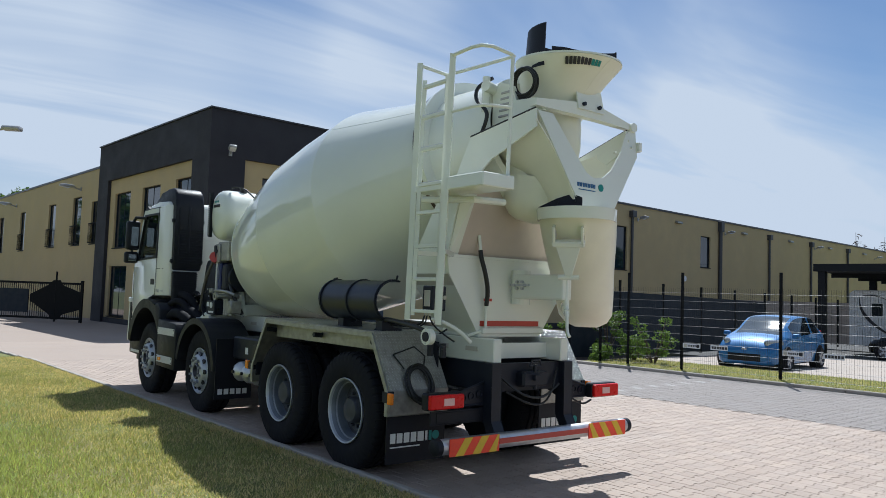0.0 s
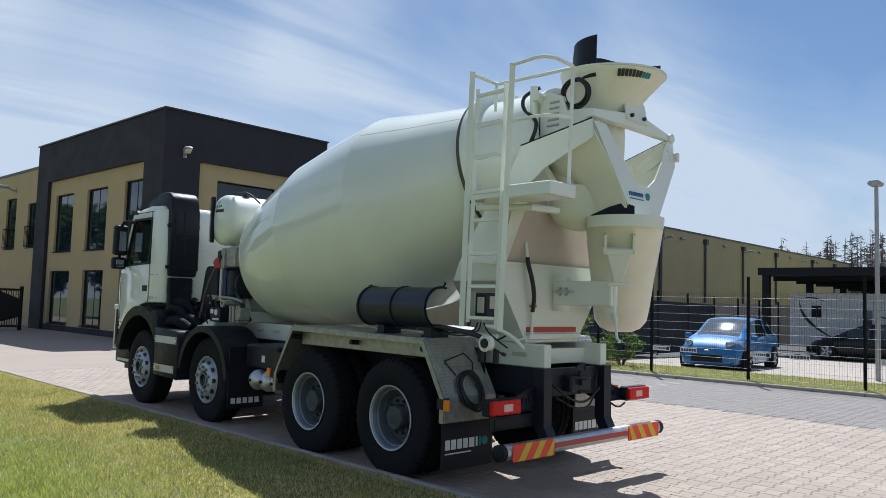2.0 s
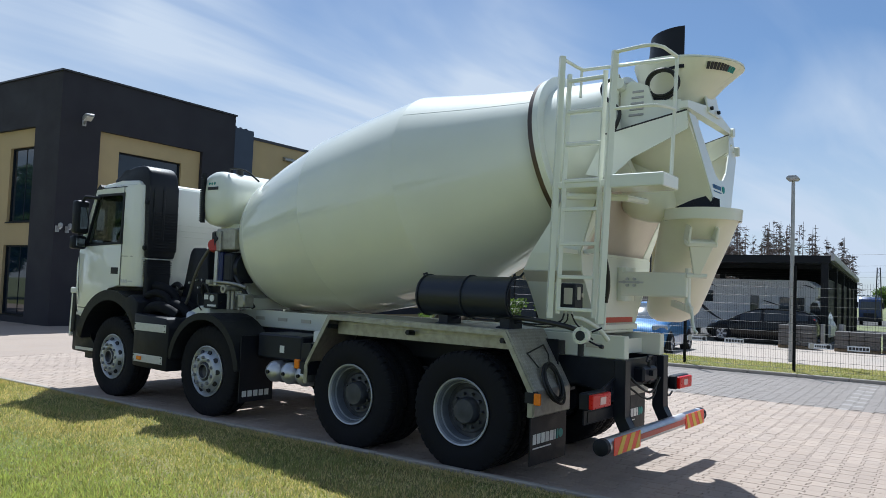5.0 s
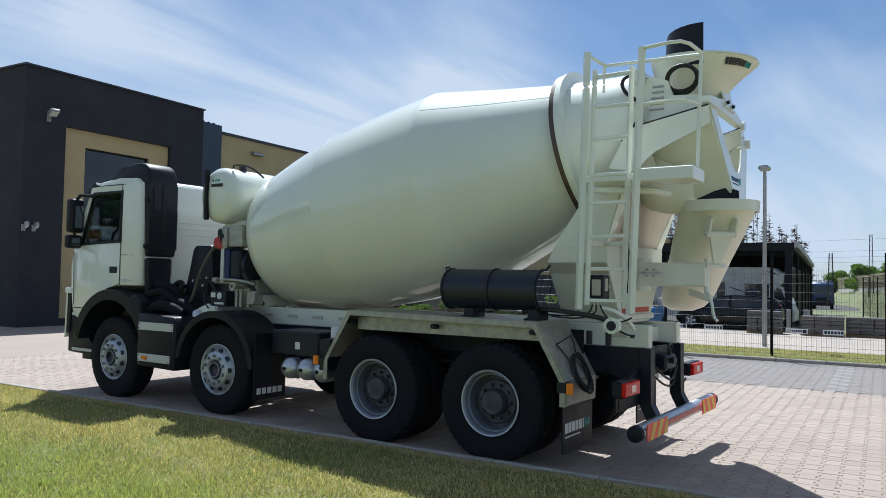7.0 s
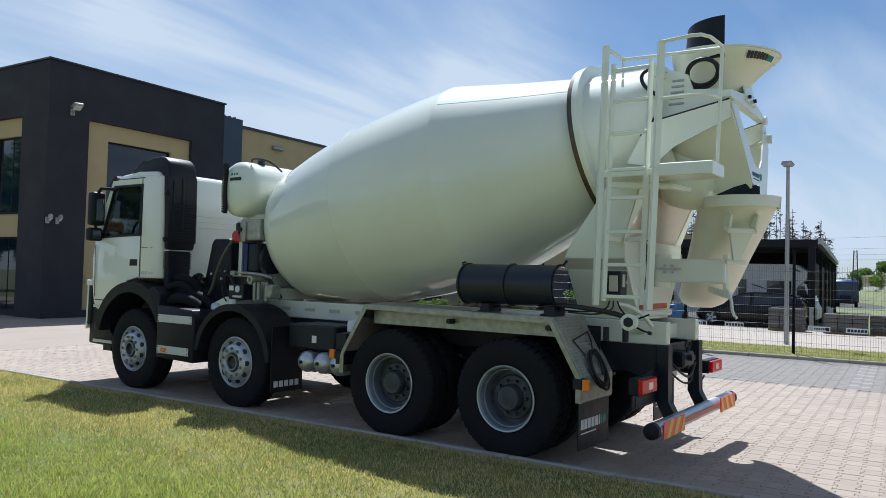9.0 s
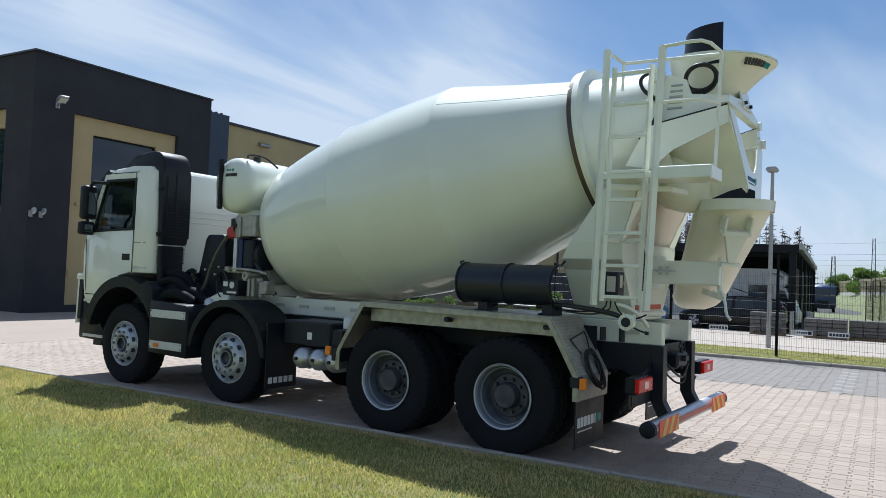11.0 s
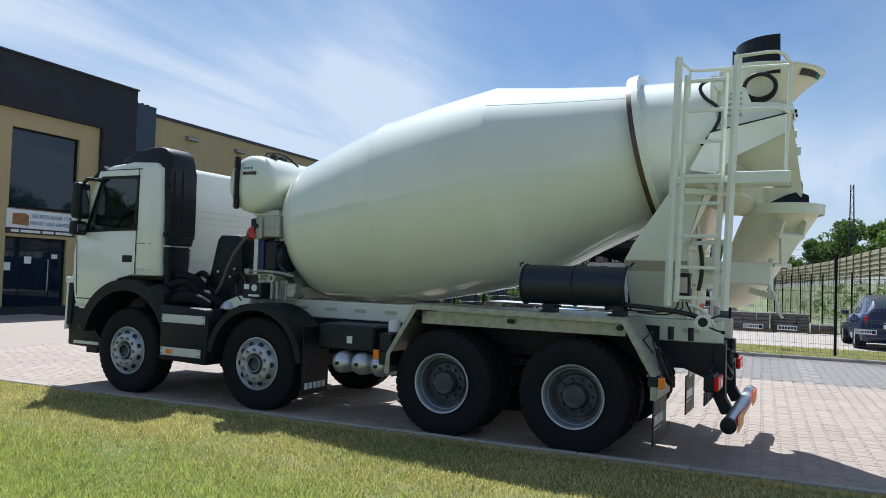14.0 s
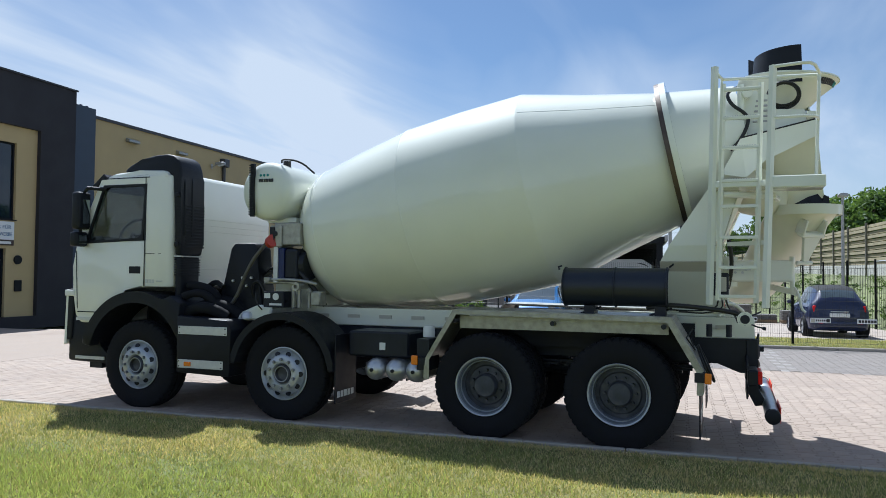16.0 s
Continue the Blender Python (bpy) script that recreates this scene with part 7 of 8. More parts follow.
def car_wheel(r):
    w = new("wheel")
    bm = bmesh.new()
    spin(bm, [(0.02, r * 0.66), (0.0, r * 0.8), (0.02, r * 0.95), (0.05, r), (0.15, r), (0.18, r * 0.95), (0.2, r * 0.8)], (0, 0, 0), (0, 1, 0), 28)
    part("tyre", bm, RUBBER, w, smooth=40)
    bm = bmesh.new()
    spin(bm, [(0.02, r * 0.68), (0.012, r * 0.66), (0.03, r * 0.6), (0.045, r * 0.58), (0.05, r * 0.2), (0.03, r * 0.15), (0.03, 0.0)], (0, 0, 0), (0, 1, 0), 28)
    rim = part("rim", bm, RIM_DARK, w, smooth=40)
    bm = bmesh.new()
    for k in range(5):
        a = 2 * math.pi * k / 5
        c, s = math.cos(a), math.sin(a)
        p = [(0.1 * r, -0.1 * r), (0.62 * r, -0.12 * r), (0.62 * r, 0.12 * r), (0.1 * r, 0.1 * r)]
        v = [[(c * x - s * z, y, s * x + c * z) for x, z in p] for y in (0.018, 0.045)]
        loft(bm, v)
    part("spoke", bm, RIM, rim)
    return w


def glide(rows, n):
    """Rows of numbers, drawn out smoothly with n steps between one and the next."""
    r = [np.array(q, float) for q in rows]
    out = []
    for i in range(len(r) - 1):
        a, b, c, d = r[max(i - 1, 0)], r[i], r[i + 1], r[min(i + 2, len(r) - 1)]
        m0, m1 = (c - a) / max(c[0] - a[0], 1e-6) * (c[0] - b[0]), (d - b) / max(d[0] - b[0], 1e-6) * (c[0] - b[0])
        for k in range(n):
            u = k / n
            out.append(b * (2 * u ** 3 - 3 * u ** 2 + 1) + m0 * (u ** 3 - 2 * u ** 2 + u) + c * (3 * u ** 2 - 2 * u ** 3) + m1 * (u ** 3 - u ** 2))
    return out + [r[-1]]


def car(name, label, m, paint, rows, sides, screens, wheels, r, lamps_f, lamps_r, roof_mat=None, extras=()):
    """A car in its own axes: +x ahead. rows: x, half width, underside, beltline, its half width, roof, its half width.
    sides: stretches of x with side windows; screens: the stretches of the rear window and the windscreen."""
    t = thing(name, label, "car", m)
    rings = []
    for x, w, z0, zb, wb, zr, wr in glide(rows, 5):
        h = [(x, 0.0, z0), (x, w * 0.84, z0), (x, w * 0.95, z0 + 0.05), (x, w, z0 + (zb - z0) * 0.42), (x, w * 0.99, z0 + (zb - z0) * 0.72), (x, w * 0.94 * 0.5 + wb * 0.5, zb - 0.035),
             (x, wb, zb), (x, wr + (wb - wr) * 0.45, zb + (zr - zb) * 0.5), (x, wr, zr - 0.035 * min(1, (zr - zb) * 4)), (x, wr * 0.86, zr), (x, wr * 0.45, zr + 0.022), (x, 0.0, zr + 0.03)]
        rings.append(h + [(a, -b, c) for a, b, c in h[-2:0:-1]])
    n = len(rings[0])
    bms = {"body": bmesh.new(), "roof": bmesh.new(), "windscreen": bmesh.new(), "side_window": bmesh.new()}
    grids = {k: {} for k in bms}

    def face(key, ids):
        g, bm = grids[key], bms[key]
        vs = []
        for i, j in ids:
            if (i, j) not in g:
                g[(i, j)] = bm.verts.new(rings[i][j])
            vs.append(g[(i, j)])
        bm.faces.new(vs)
    for i in range(len(rings) - 1):
        xm = (rings[i][0][0] + rings[i + 1][0][0]) / 2
        for j in range(n):
            k = j if j < n // 2 else n - 1 - j
            key = "body"
            if k in (6, 7) and any(a < xm < b for a, b in sides):
                key = "side_window"
            elif k >= 9 and any(a < xm < b for a, b in screens):
                key = "windscreen"
            elif k >= 8 and screens[0][1] <= xm <= screens[1][0]:
                key = "roof"
            face(key, [(i, j), (i, (j + 1) % n), (i + 1, (j + 1) % n), (i + 1, j)])
    for i in (0, len(rings) - 1):
        bms["body"].faces.new([grids["body"].setdefault((i, j), None) or bms["body"].verts.new(rings[i][j]) for j in range(n)])
    part("body", bms["body"], paint, t, smooth=40)
    part("roof", bms["roof"], roof_mat or paint, t, smooth=40)
    part("windscreen", bms["windscreen"], WINDSCREEN, t, smooth=40)
    part("side_window", bms["side_window"], CAR_WINDOW, t, smooth=40)
    width = 2 * max(q[1] for q in rows)
    for sx in wheels:
        for s in (-1, 1):
            w = car_wheel(r)
            w.parent = t
            w.matrix_basis = pose(sx, -width / 2 + 0.012, r) if s < 0 else pose(sx, width / 2 - 0.012, r, 0, 0, 180)
            bm = bmesh.new()
            cyl(bm, (sx, s * (width / 2 - 0.2), r + 0.01), (sx, s * (width / 2 + 0.002), r + 0.01), r + 0.045, seg=28)
            part("wheel_arch", bm, RUBBER, t)
            for k in (-1,):
                w.location.y += s * 0.07
    for name_, lst, mt in (("headlamp", lamps_f, LAMP_GLASS), ("tail_lamp", lamps_r, RED_LENS)):
        for (xx, yy, zz, dx, dy, dz, turn) in lst:
            for s in (-1, 1):
                bm = bmesh.new()
                box(bm, -dx, dx, -dy, dy, -dz, dz, min(dx, dy, dz) * 0.7, 3)
                part(name_, bm, mt, t, smooth=50, at=pose(xx, s * yy, zz, 0, 0, s * turn))
    for name_, b, mt in extras:
        bm = bmesh.new()
        box(bm, *b, 0.012, 2)
        part(name_, bm, mt, t, smooth=40)
    xs_ = screens[1][1] - 0.12
    zb = [q for q in rows if q[0] <= xs_][-1][3]
    for s in (-1, 1):
        bm = bmesh.new()
        box(bm, xs_ - 0.24, xs_ - 0.12, *sorted((s * (width / 2 - 0.04), s * (width / 2 + 0.16))), zb - 0.02, zb + 0.10, 0.035, 3)
        part("door_mirror", bm, paint, t, smooth=50)
        bm = bmesh.new()
        for x in (sides[0][0] + 0.75, ):
            box(bm, x, x + 0.16, *sorted((s * (width / 2 - 0.01), s * (width / 2 + 0.012))), zb - 0.14, zb - 0.11, 0.008, 1)
        part("door_handle", bm, paint, t)
    return t


LAMP_GLASS = mat("headlamp_glass", (0.42, 0.45, 0.48), 0.12, 0.3, 0.1, 20, coat=0.8)
car("hatchback_car", "bright blue small hatchback parked behind the mesh fence", pose(-3.92, 16.15, -0.06, 0, 0, -86), CAR_BLUE,
    [(q[0], q[1] * 1.03, q[2], q[3], q[4] * 1.03, q[5] * 0.99, q[6] * 1.05) for q in ((-1.96, 0.60, 0.38, 0.82, 0.55, 0.86, 0.50), (-1.90, 0.76, 0.28, 0.98, 0.68, 1.03, 0.60), (-1.72, 0.83, 0.22, 1.04, 0.74, 1.22, 0.56), (-1.40, 0.855, 0.19, 1.03, 0.77, 1.43, 0.58),
     (-0.70, 0.86, 0.18, 0.99, 0.79, 1.49, 0.62), (0.0, 0.86, 0.18, 0.95, 0.79, 1.47, 0.61), (0.35, 0.86, 0.18, 0.93, 0.79, 1.37, 0.60), (0.80, 0.855, 0.18, 0.91, 0.78, 1.12, 0.63),
     (1.12, 0.85, 0.19, 0.92, 0.76, 0.98, 0.66), (1.45, 0.83, 0.21, 0.86, 0.70, 0.91, 0.56), (1.70, 0.79, 0.18, 0.78, 0.62, 0.82, 0.48), (1.86, 0.72, 0.18, 0.68, 0.54, 0.71, 0.40), (1.95, 0.62, 0.20, 0.58, 0.46, 0.60, 0.34), (1.98, 0.50, 0.24, 0.50, 0.38, 0.52, 0.28))],
    [(-1.45, -0.78), (-0.70, 0.05), (0.10, 0.62)], [(-1.88, -1.48), (0.12, 1.12)], (-1.25, 1.24), 0.31,
    [(1.60, 0.64, 0.76, 0.27, 0.075, 0.085, -33)], [(-1.84, 0.68, 0.97, 0.04, 0.05, 0.11, 20)], None,
    [("grille", (1.80, 1.985, -0.44, 0.44, 0.27, 0.47), BLACK_PLASTIC), ("number_plate", (1.98, 1.995, -0.26, 0.26, 0.36, 0.45), DARK_METAL), ("badge", (1.955, 1.975, -0.07, 0.07, 0.565, 0.61), ALU),
     ("fog_lamp", (1.80, 1.9, -0.66, -0.52, 0.36, 0.44), BLACK_PLASTIC), ("fog_lamp", (1.80, 1.9, 0.52, 0.66, 0.36, 0.44), BLACK_PLASTIC)])
car("convertible_car", "small navy blue car with a dark fabric roof", pose(4.74, 16.7, -0.02, 0, 0, 92), CAR_NAVY,
    [(-1.78, 0.56, 0.36, 0.74, 0.52, 0.78, 0.46), (-1.73, 0.72, 0.26, 0.90, 0.62, 0.95, 0.54), (-1.60, 0.79, 0.21, 0.99, 0.68, 1.16, 0.50), (-1.34, 0.81, 0.19, 0.98, 0.70, 1.36, 0.50),
     (-0.70, 0.81, 0.18, 0.96, 0.71, 1.46, 0.53), (-0.1, 0.81, 0.18, 0.94, 0.72, 1.45, 0.53), (0.2, 0.81, 0.18, 0.92, 0.72, 1.36, 0.55), (0.6, 0.80, 0.18, 0.91, 0.71, 1.13, 0.57),
     (0.95, 0.79, 0.19, 0.90, 0.69, 0.95, 0.60), (1.35, 0.75, 0.21, 0.84, 0.62, 0.87, 0.52), (1.62, 0.65, 0.26, 0.70, 0.5, 0.74, 0.42), (1.77, 0.45, 0.34, 0.58, 0.36, 0.60, 0.3)],
    [(-0.95, 0.0), (0.05, 0.45)], [(-1.62, -1.40), (0.0, 0.92)], (-1.12, 1.18), 0.29,
    [(1.56, 0.52, 0.72, 0.06, 0.09, 0.09, 0)], [(-1.70, 0.62, 0.82, 0.04, 0.065, 0.10, 12)], CANVAS,
    [("number_plate", (-1.80, -1.765, -0.26, 0.26, 0.60, 0.71), SIGN_WHITE), ("chrome_bar", (-1.80, -1.75, -0.24, 0.24, 0.74, 0.77), ALU), ("bumper", (-1.81, -1.66, -0.66, 0.66, 0.32, 0.48), CAR_NAVY),
     ("reflector", (-1.82, -1.80, -0.58, -0.44, 0.42, 0.45), RED_LENS), ("reflector", (-1.82, -1.80, 0.44, 0.58, 0.42, 0.45), RED_LENS)])
car("people_carrier", "black people carrier parked in front of the carport", pose(-2.52, 26.3, yard_z(26.3), 0, 0, 180), CAR_BLACK,
    [(q[0] * 0.90, q[1], q[2], q[3] * 0.93, q[4], q[5] * 0.90, q[6]) for q in ((-2.36, 0.66, 0.38, 0.90, 0.62, 0.95, 0.56), (-2.3, 0.86, 0.28, 1.06, 0.76, 1.14, 0.68), (-2.1, 0.90, 0.22, 1.08, 0.82, 1.36, 0.66), (-1.8, 0.92, 0.2, 1.06, 0.84, 1.48, 0.67), (-0.7, 0.93, 0.18, 1.02, 0.86, 1.55, 0.69),
     (0.1, 0.93, 0.18, 0.99, 0.86, 1.53, 0.68), (0.5, 0.93, 0.18, 0.98, 0.85, 1.42, 0.68), (1.0, 0.92, 0.18, 0.96, 0.84, 1.20, 0.70), (1.45, 0.91, 0.19, 0.93, 0.80, 0.98, 0.72),
     (1.95, 0.85, 0.22, 0.84, 0.7, 0.87, 0.6), (2.25, 0.72, 0.27, 0.7, 0.55, 0.73, 0.46), (2.38, 0.5, 0.36, 0.58, 0.4, 0.6, 0.3))],
    [(-1.8, -1.05), (-0.96, -0.2), (-0.12, 0.70)], [(-2.0, -1.66), (0.17, 1.24)], (-1.10, 1.42), 0.33,
    [(1.76, 0.66, 0.76, 0.16, 0.08, 0.07, -25)], [(-2.0, 0.72, 0.96, 0.04, 0.05, 0.11, 10)], None, [])

# motorhome under the carport
mh = thing("motorhome", "white motorhome with ribbed sides and dark swooshes under the carport", "motorhome", pose(-3.2, 29.9, -0.24))
bm = bmesh.new()
prism(bm, [(-3.2, 0.45), (2.0, 0.45), (2.0, 1.6), (2.45, 2.1), (2.45, 2.45), (2.0, 2.75), (-3.0, 2.75), (-3.2, 2.6)], "y", -1.15, 1.15, 0.04, 2)
mh_body = part("body", bm, CAMPER_WHITE, mh)
bm = bmesh.new()
for k in range(58):
    box(bm, -3.15 + 0.088 * k, -3.12 + 0.088 * k, -1.165, -1.15, 0.6, 2.55)
part("side_ribs", bm, CAMPER_WHITE, mh_body)
bm = bmesh.new()
prism(bm, [(2.0, 0.35), (2.9, 0.35), (2.93, 0.8), (2.8, 1.05), (2.42, 1.9), (2.0, 2.0)], "y", -1.0, 1.0, 0.05, 2)
part("cab", bm, CAMPER_WHITE, mh)
bm = bmesh.new()
prism(bm, [(2.1, 1.15), (2.62, 1.15), (2.38, 1.8), (2.1, 1.85)], "y", -1.012, -1.002)
sheet(bm, [(2.79, -0.85, 1.13), (2.79, 0.85, 1.13), (2.47, 0.8, 1.85), (2.47, -0.8, 1.85)], 0.02)
part("cab_window", bm, CAR_WINDOW, mh)
for x0, x1, z0, z1 in ((-2.3, -1.9, 1.7, 2.2), (-0.3, 0.05, 1.25, 2.05), (0.9, 1.9, 1.4, 2.0)):
    bm = bmesh.new()
    box(bm, x0, x1, -1.185, -1.15, z0, z1, 0.01, 1)
    part("window", bm, CAR_WINDOW, mh)
for p0, p1, p2, thick in (((-2.78, 2.45), (-2.95, 1.45), (-1.35, 0.80), 0.13), ((-2.78, 2.47), (-2.3, 2.62), (-1.75, 2.36), 0.07), ((0.2, 1.85), (0.5, 1.7), (0.95, 1.62), 0.06), ((1.75, 2.55), (2.05, 2.5), (2.3, 2.38), 0.06)):
    bm = bmesh.new()
    line = [[(1 - u) ** 2 * a + 2 * u * (1 - u) * b + u * u * c for a, b, c in zip(p0, p1, p2)] for u in np.linspace(0, 1, 17)]
    wide = [thick * math.sin(math.pi * (0.04 + 0.92 * i / 16)) for i in range(17)]
    for i in range(16):
        (x0, z0), (x1, z1) = line[i], line[i + 1]
        prism(bm, [(x0, z0), (x1, z1), (x1 + wide[i + 1] * 0.7, z1 + wide[i + 1] * 0.7), (x0 + wide[i] * 0.7, z0 + wide[i] * 0.7)], "y", -1.172, -1.166)
    part("swoosh", bm, PRINT_BLACK, mh_body)
for x in (-1.7, 2.4):
    for s in (-1, 1):
        w = car_wheel(0.34)
        w.parent = mh
        w.matrix_basis = pose(x, -1.08, 0.34) if s < 0 else pose(x, 1.08, 0.34, 0, 0, 180)

# blue lorry far off
lorry = thing("lorry", "dark blue lorry standing far off behind the yard", "lorry", pose(-3.7, 102, yard_z(102)) @ Matrix.Diagonal((1.22, 1.22, 1.25, 1.0)))
bm = bmesh.new()
prism(bm, [(0.0, 0.55), (2.0, 0.55), (2.0, 2.75), (0.5, 2.8), (0.12, 2.55), (0.0, 1.5)], "x", -1.03, 1.03, 0.06, 2)
part("cab", bm, LORRY_BLUE, lorry, smooth=40)
bm = bmesh.new()
sheet(bm, [(-0.9, -0.01, 1.5), (0.9, -0.01, 1.5), (0.86, 0.08, 2.35), (-0.86, 0.08, 2.35)], -0.02)
part("windscreen", bm, CAR_WINDOW, lorry)
bm = bmesh.new()
box(bm, -1.05, 1.05, -0.08, 0.2, 0.35, 0.8, 0.05, 1)
part("bumper", bm, CHASSIS, lorry)
bm = bmesh.new()
box(bm, -0.6, 0.6, -0.03, 0.02, 0.85, 1.2, 0.02, 1)
part("grille", bm, CHASSIS, lorry)
bm = bmesh.new()
tube(bm, [(-0.8, 0.3, 2.8), (-0.8, 0.3, 2.95), (0.8, 0.3, 2.95), (0.8, 0.3, 2.8)], 0.04, 8)
part("lamp_bar", bm, ALU, lorry)
for x in (-0.6, -0.2, 0.2, 0.6):
    bm = bmesh.new()
    cyl(bm, (x, 0.2, 2.95), (x, 0.3, 2.95), 0.09, seg=12)
    part("spotlamp", bm, LAMP_GLASS, lorry)
for x in (-1.15, 1.15):
    bm = bmesh.new()
    box(bm, x - 0.1, x + 0.1, 0.05, 0.2, 1.7, 2.3, 0.03, 1)
    part("mirror", bm, CHASSIS, lorry)
for x in (-0.85, 0.85):
    bm = bmesh.new()
    cyl(bm, (x - 0.15, 0.9, 0.45), (x + 0.15, 0.9, 0.45), 0.45, seg=20)
    part("wheel", bm, RUBBER, lorry)

# stacks of stone on pallets
for i, (x, y, w, h, n) in enumerate(((-0.8, 23.4, 1.15, 0.85, 5), (1.15, 23.4, 1.4, 0.72, 4), (2.55, 23.9, 1.35, 0.72, 5), (3.75, 24.0, 0.9, 0.32, 2), (4.9, 23.6, 1.2, 0.5, 3), (6.2, 23.0, 1.0, 0.35, 2))):
    st = thing("stone_stack", "grey-brown stone blocks stacked on a wooden pallet", "stone stack", pose(x, y, yard_z(y) + (0.02 if x > 3.0 else 0), 0, 0, 3 * (i % 3) - 3), group="stone stacks")
    bm = bmesh.new()
    for k in (-1, 0, 1):
        box(bm, -w / 2, w / 2, k * 0.35 - 0.05, k * 0.35 + 0.05, 0, 0.09)
    for k in range(5):
        box(bm, -w / 2 + k * (w - 0.1) / 4, -w / 2 + 0.1 + k * (w - 0.1) / 4, -0.42, 0.42, 0.09, 0.12)
    part("pallet", bm, PALLET_WOOD, st)
    rnd = random.Random(i)
    for a in range(n):
        for b in range(3):
            bm = bmesh.new()
            z0, z1 = 0.12 + (h - 0.12) * a / n, 0.12 + (h - 0.12) * (a + 1) / n - 0.012
            x0, x1 = -w / 2 + w * b / 3 + 0.008, -w / 2 + w * (b + 1) / 3 - 0.008
            j = lambda: rnd.uniform(-0.02, 0.02)
            box(bm, x0 + j() * 0.3, x1 + j() * 0.3, -0.42 + j(), 0.42 + j(), z0, z1, 0.012, 1)
            part("stone_block", bm, STONE_STACK, st)
for x, y in ((-0.1, 24.6), (0.35, 26.2), (0.55, 24.9)):
    b = thing("bollard", "short pale post at the carport", "bollard", pose(x, y, -0.12), group="bollards")
    bm = bmesh.new()
    cyl(bm, (0, 0, 0), (0, 0, 0.9), 0.08, seg=14)
    part("post", bm, LAMP_GREY, b, smooth=40)

# ---- noise barrier, rear fence, masts ----
# x, y and the height of the timber's top
BAR = [(11.2, 8.0, 4.5), (10.0, 37.0, 4.55), (9.7, 56.0, 4.75), (8.4, 84.0, 4.6), (3.0, 120.0, 4.0), (-6.0, 165.0, 3.5)]
wallob = thing("noise_barrier", "timber noise barrier on a pale wall above a grassy bank", "noise barrier")


def along(poly, step):
    """Points at even steps along a line on the ground."""
    out, carry = [], 0.0
    for a, b in zip(poly, poly[1:]):
        a, b = Vector(a), Vector(b)
        L = (b - a).to_2d().length
        d = carry
        while d < L:
            out.append(a + (b - a) * d / L)
            d += step
        carry = d - L
    return out


pts = along(BAR, 4.0)
bm_w, bm_c = bmesh.new(), bmesh.new()
for a, b in zip(pts, pts[1:]):
    t = (b - a).to_2d().normalized()
    n_ = Vector((-t.y, t.x))
    at = lambda p, off, z: (p.x + n_.x * off, p.y + n_.y * off, p.z + z)
    for k in range(11):
        z = -2.15 + 0.195 * k
        off = 0.03 if k % 2 else -0.03
        loft(bm_w, [[at(a, off - 0.05, z + h), at(b, off - 0.05, z + h), at(b, off + 0.05, z + h), at(a, off + 0.05, z + h)] for h in (0, 0.15)])
    loft(bm_c, [[at(a, -0.1, h), at(b, -0.1, h), at(b, 0.1, h), at(a, 0.1, h)] for h in (-3.6, -2.17)])
o = part("timber_slats", bm_w, BARRIER_WOOD, wallob)
tagged(o, kind="stuff")
part("base_wall", bm_c, BARRIER_WALL, wallob)
for p in pts[:28]:
    bm = bmesh.new()
    box(bm, p.x - 0.16, p.x - 0.06, p.y - 0.06, p.y + 0.06, p.z - 3.6, p.z + 0.06)
    part("post", bm, BARRIER_POST, wallob)
bm = bmesh.new()
grid = []
for x, y, z in BAR:
    grid.append([(x - 3.8, y, yard_z(y) - 0.1), (x - 2.4, y, 0.5 * (z - 2.7 + yard_z(y)) - 0.1), (x - 0.5, y, z - 2.72), (x + 3, y, z - 2.7), (x + 60, y + 10, z - 2.7)])
loft(bm, grid, closed=False)
tagged(part("embankment", bm, BANK), "grassy bank below the noise barrier", "embankment", kind="structure")

F2 = [(9.6, 9.0), (7.0, 20.6), (4.4, 35.0), (1.8, 50.0)]
f2 = thing("yard_fence", "black mesh fence with close-set posts along the bank", "fence")
pts = along(F2, 2.4)
for p in pts:
    bm = bmesh.new()
    box(bm, p.x - 0.03, p.x + 0.03, p.y - 0.03, p.y + 0.03, -0.3, 2.35)
    part("post", bm, FENCE_BLACK, f2)
vs, fs = [], []
for a, b in zip(pts, pts[1:]):
    for k in range(18):
        p = a + (b - a) * (k / 18)
        i = len(vs)
        vs += [(p.x - 0.005, p.y, -0.1), (p.x + 0.005, p.y, -0.1), (p.x + 0.005, p.y, 2.05), (p.x - 0.005, p.y, 2.05)]
        fs.append((i, i + 1, i + 2, i + 3))
    for z in (0.1, 0.7, 1.4, 2.03):
        i = len(vs)
        vs += [(a.x, a.y, z), (b.x, b.y, z), (b.x, b.y, z + 0.014), (a.x, a.y, z + 0.014)]
        fs.append((i, i + 1, i + 2, i + 3))
tagged(raw("mesh", vs, fs, FENCE_BLACK, f2), kind="stuff")

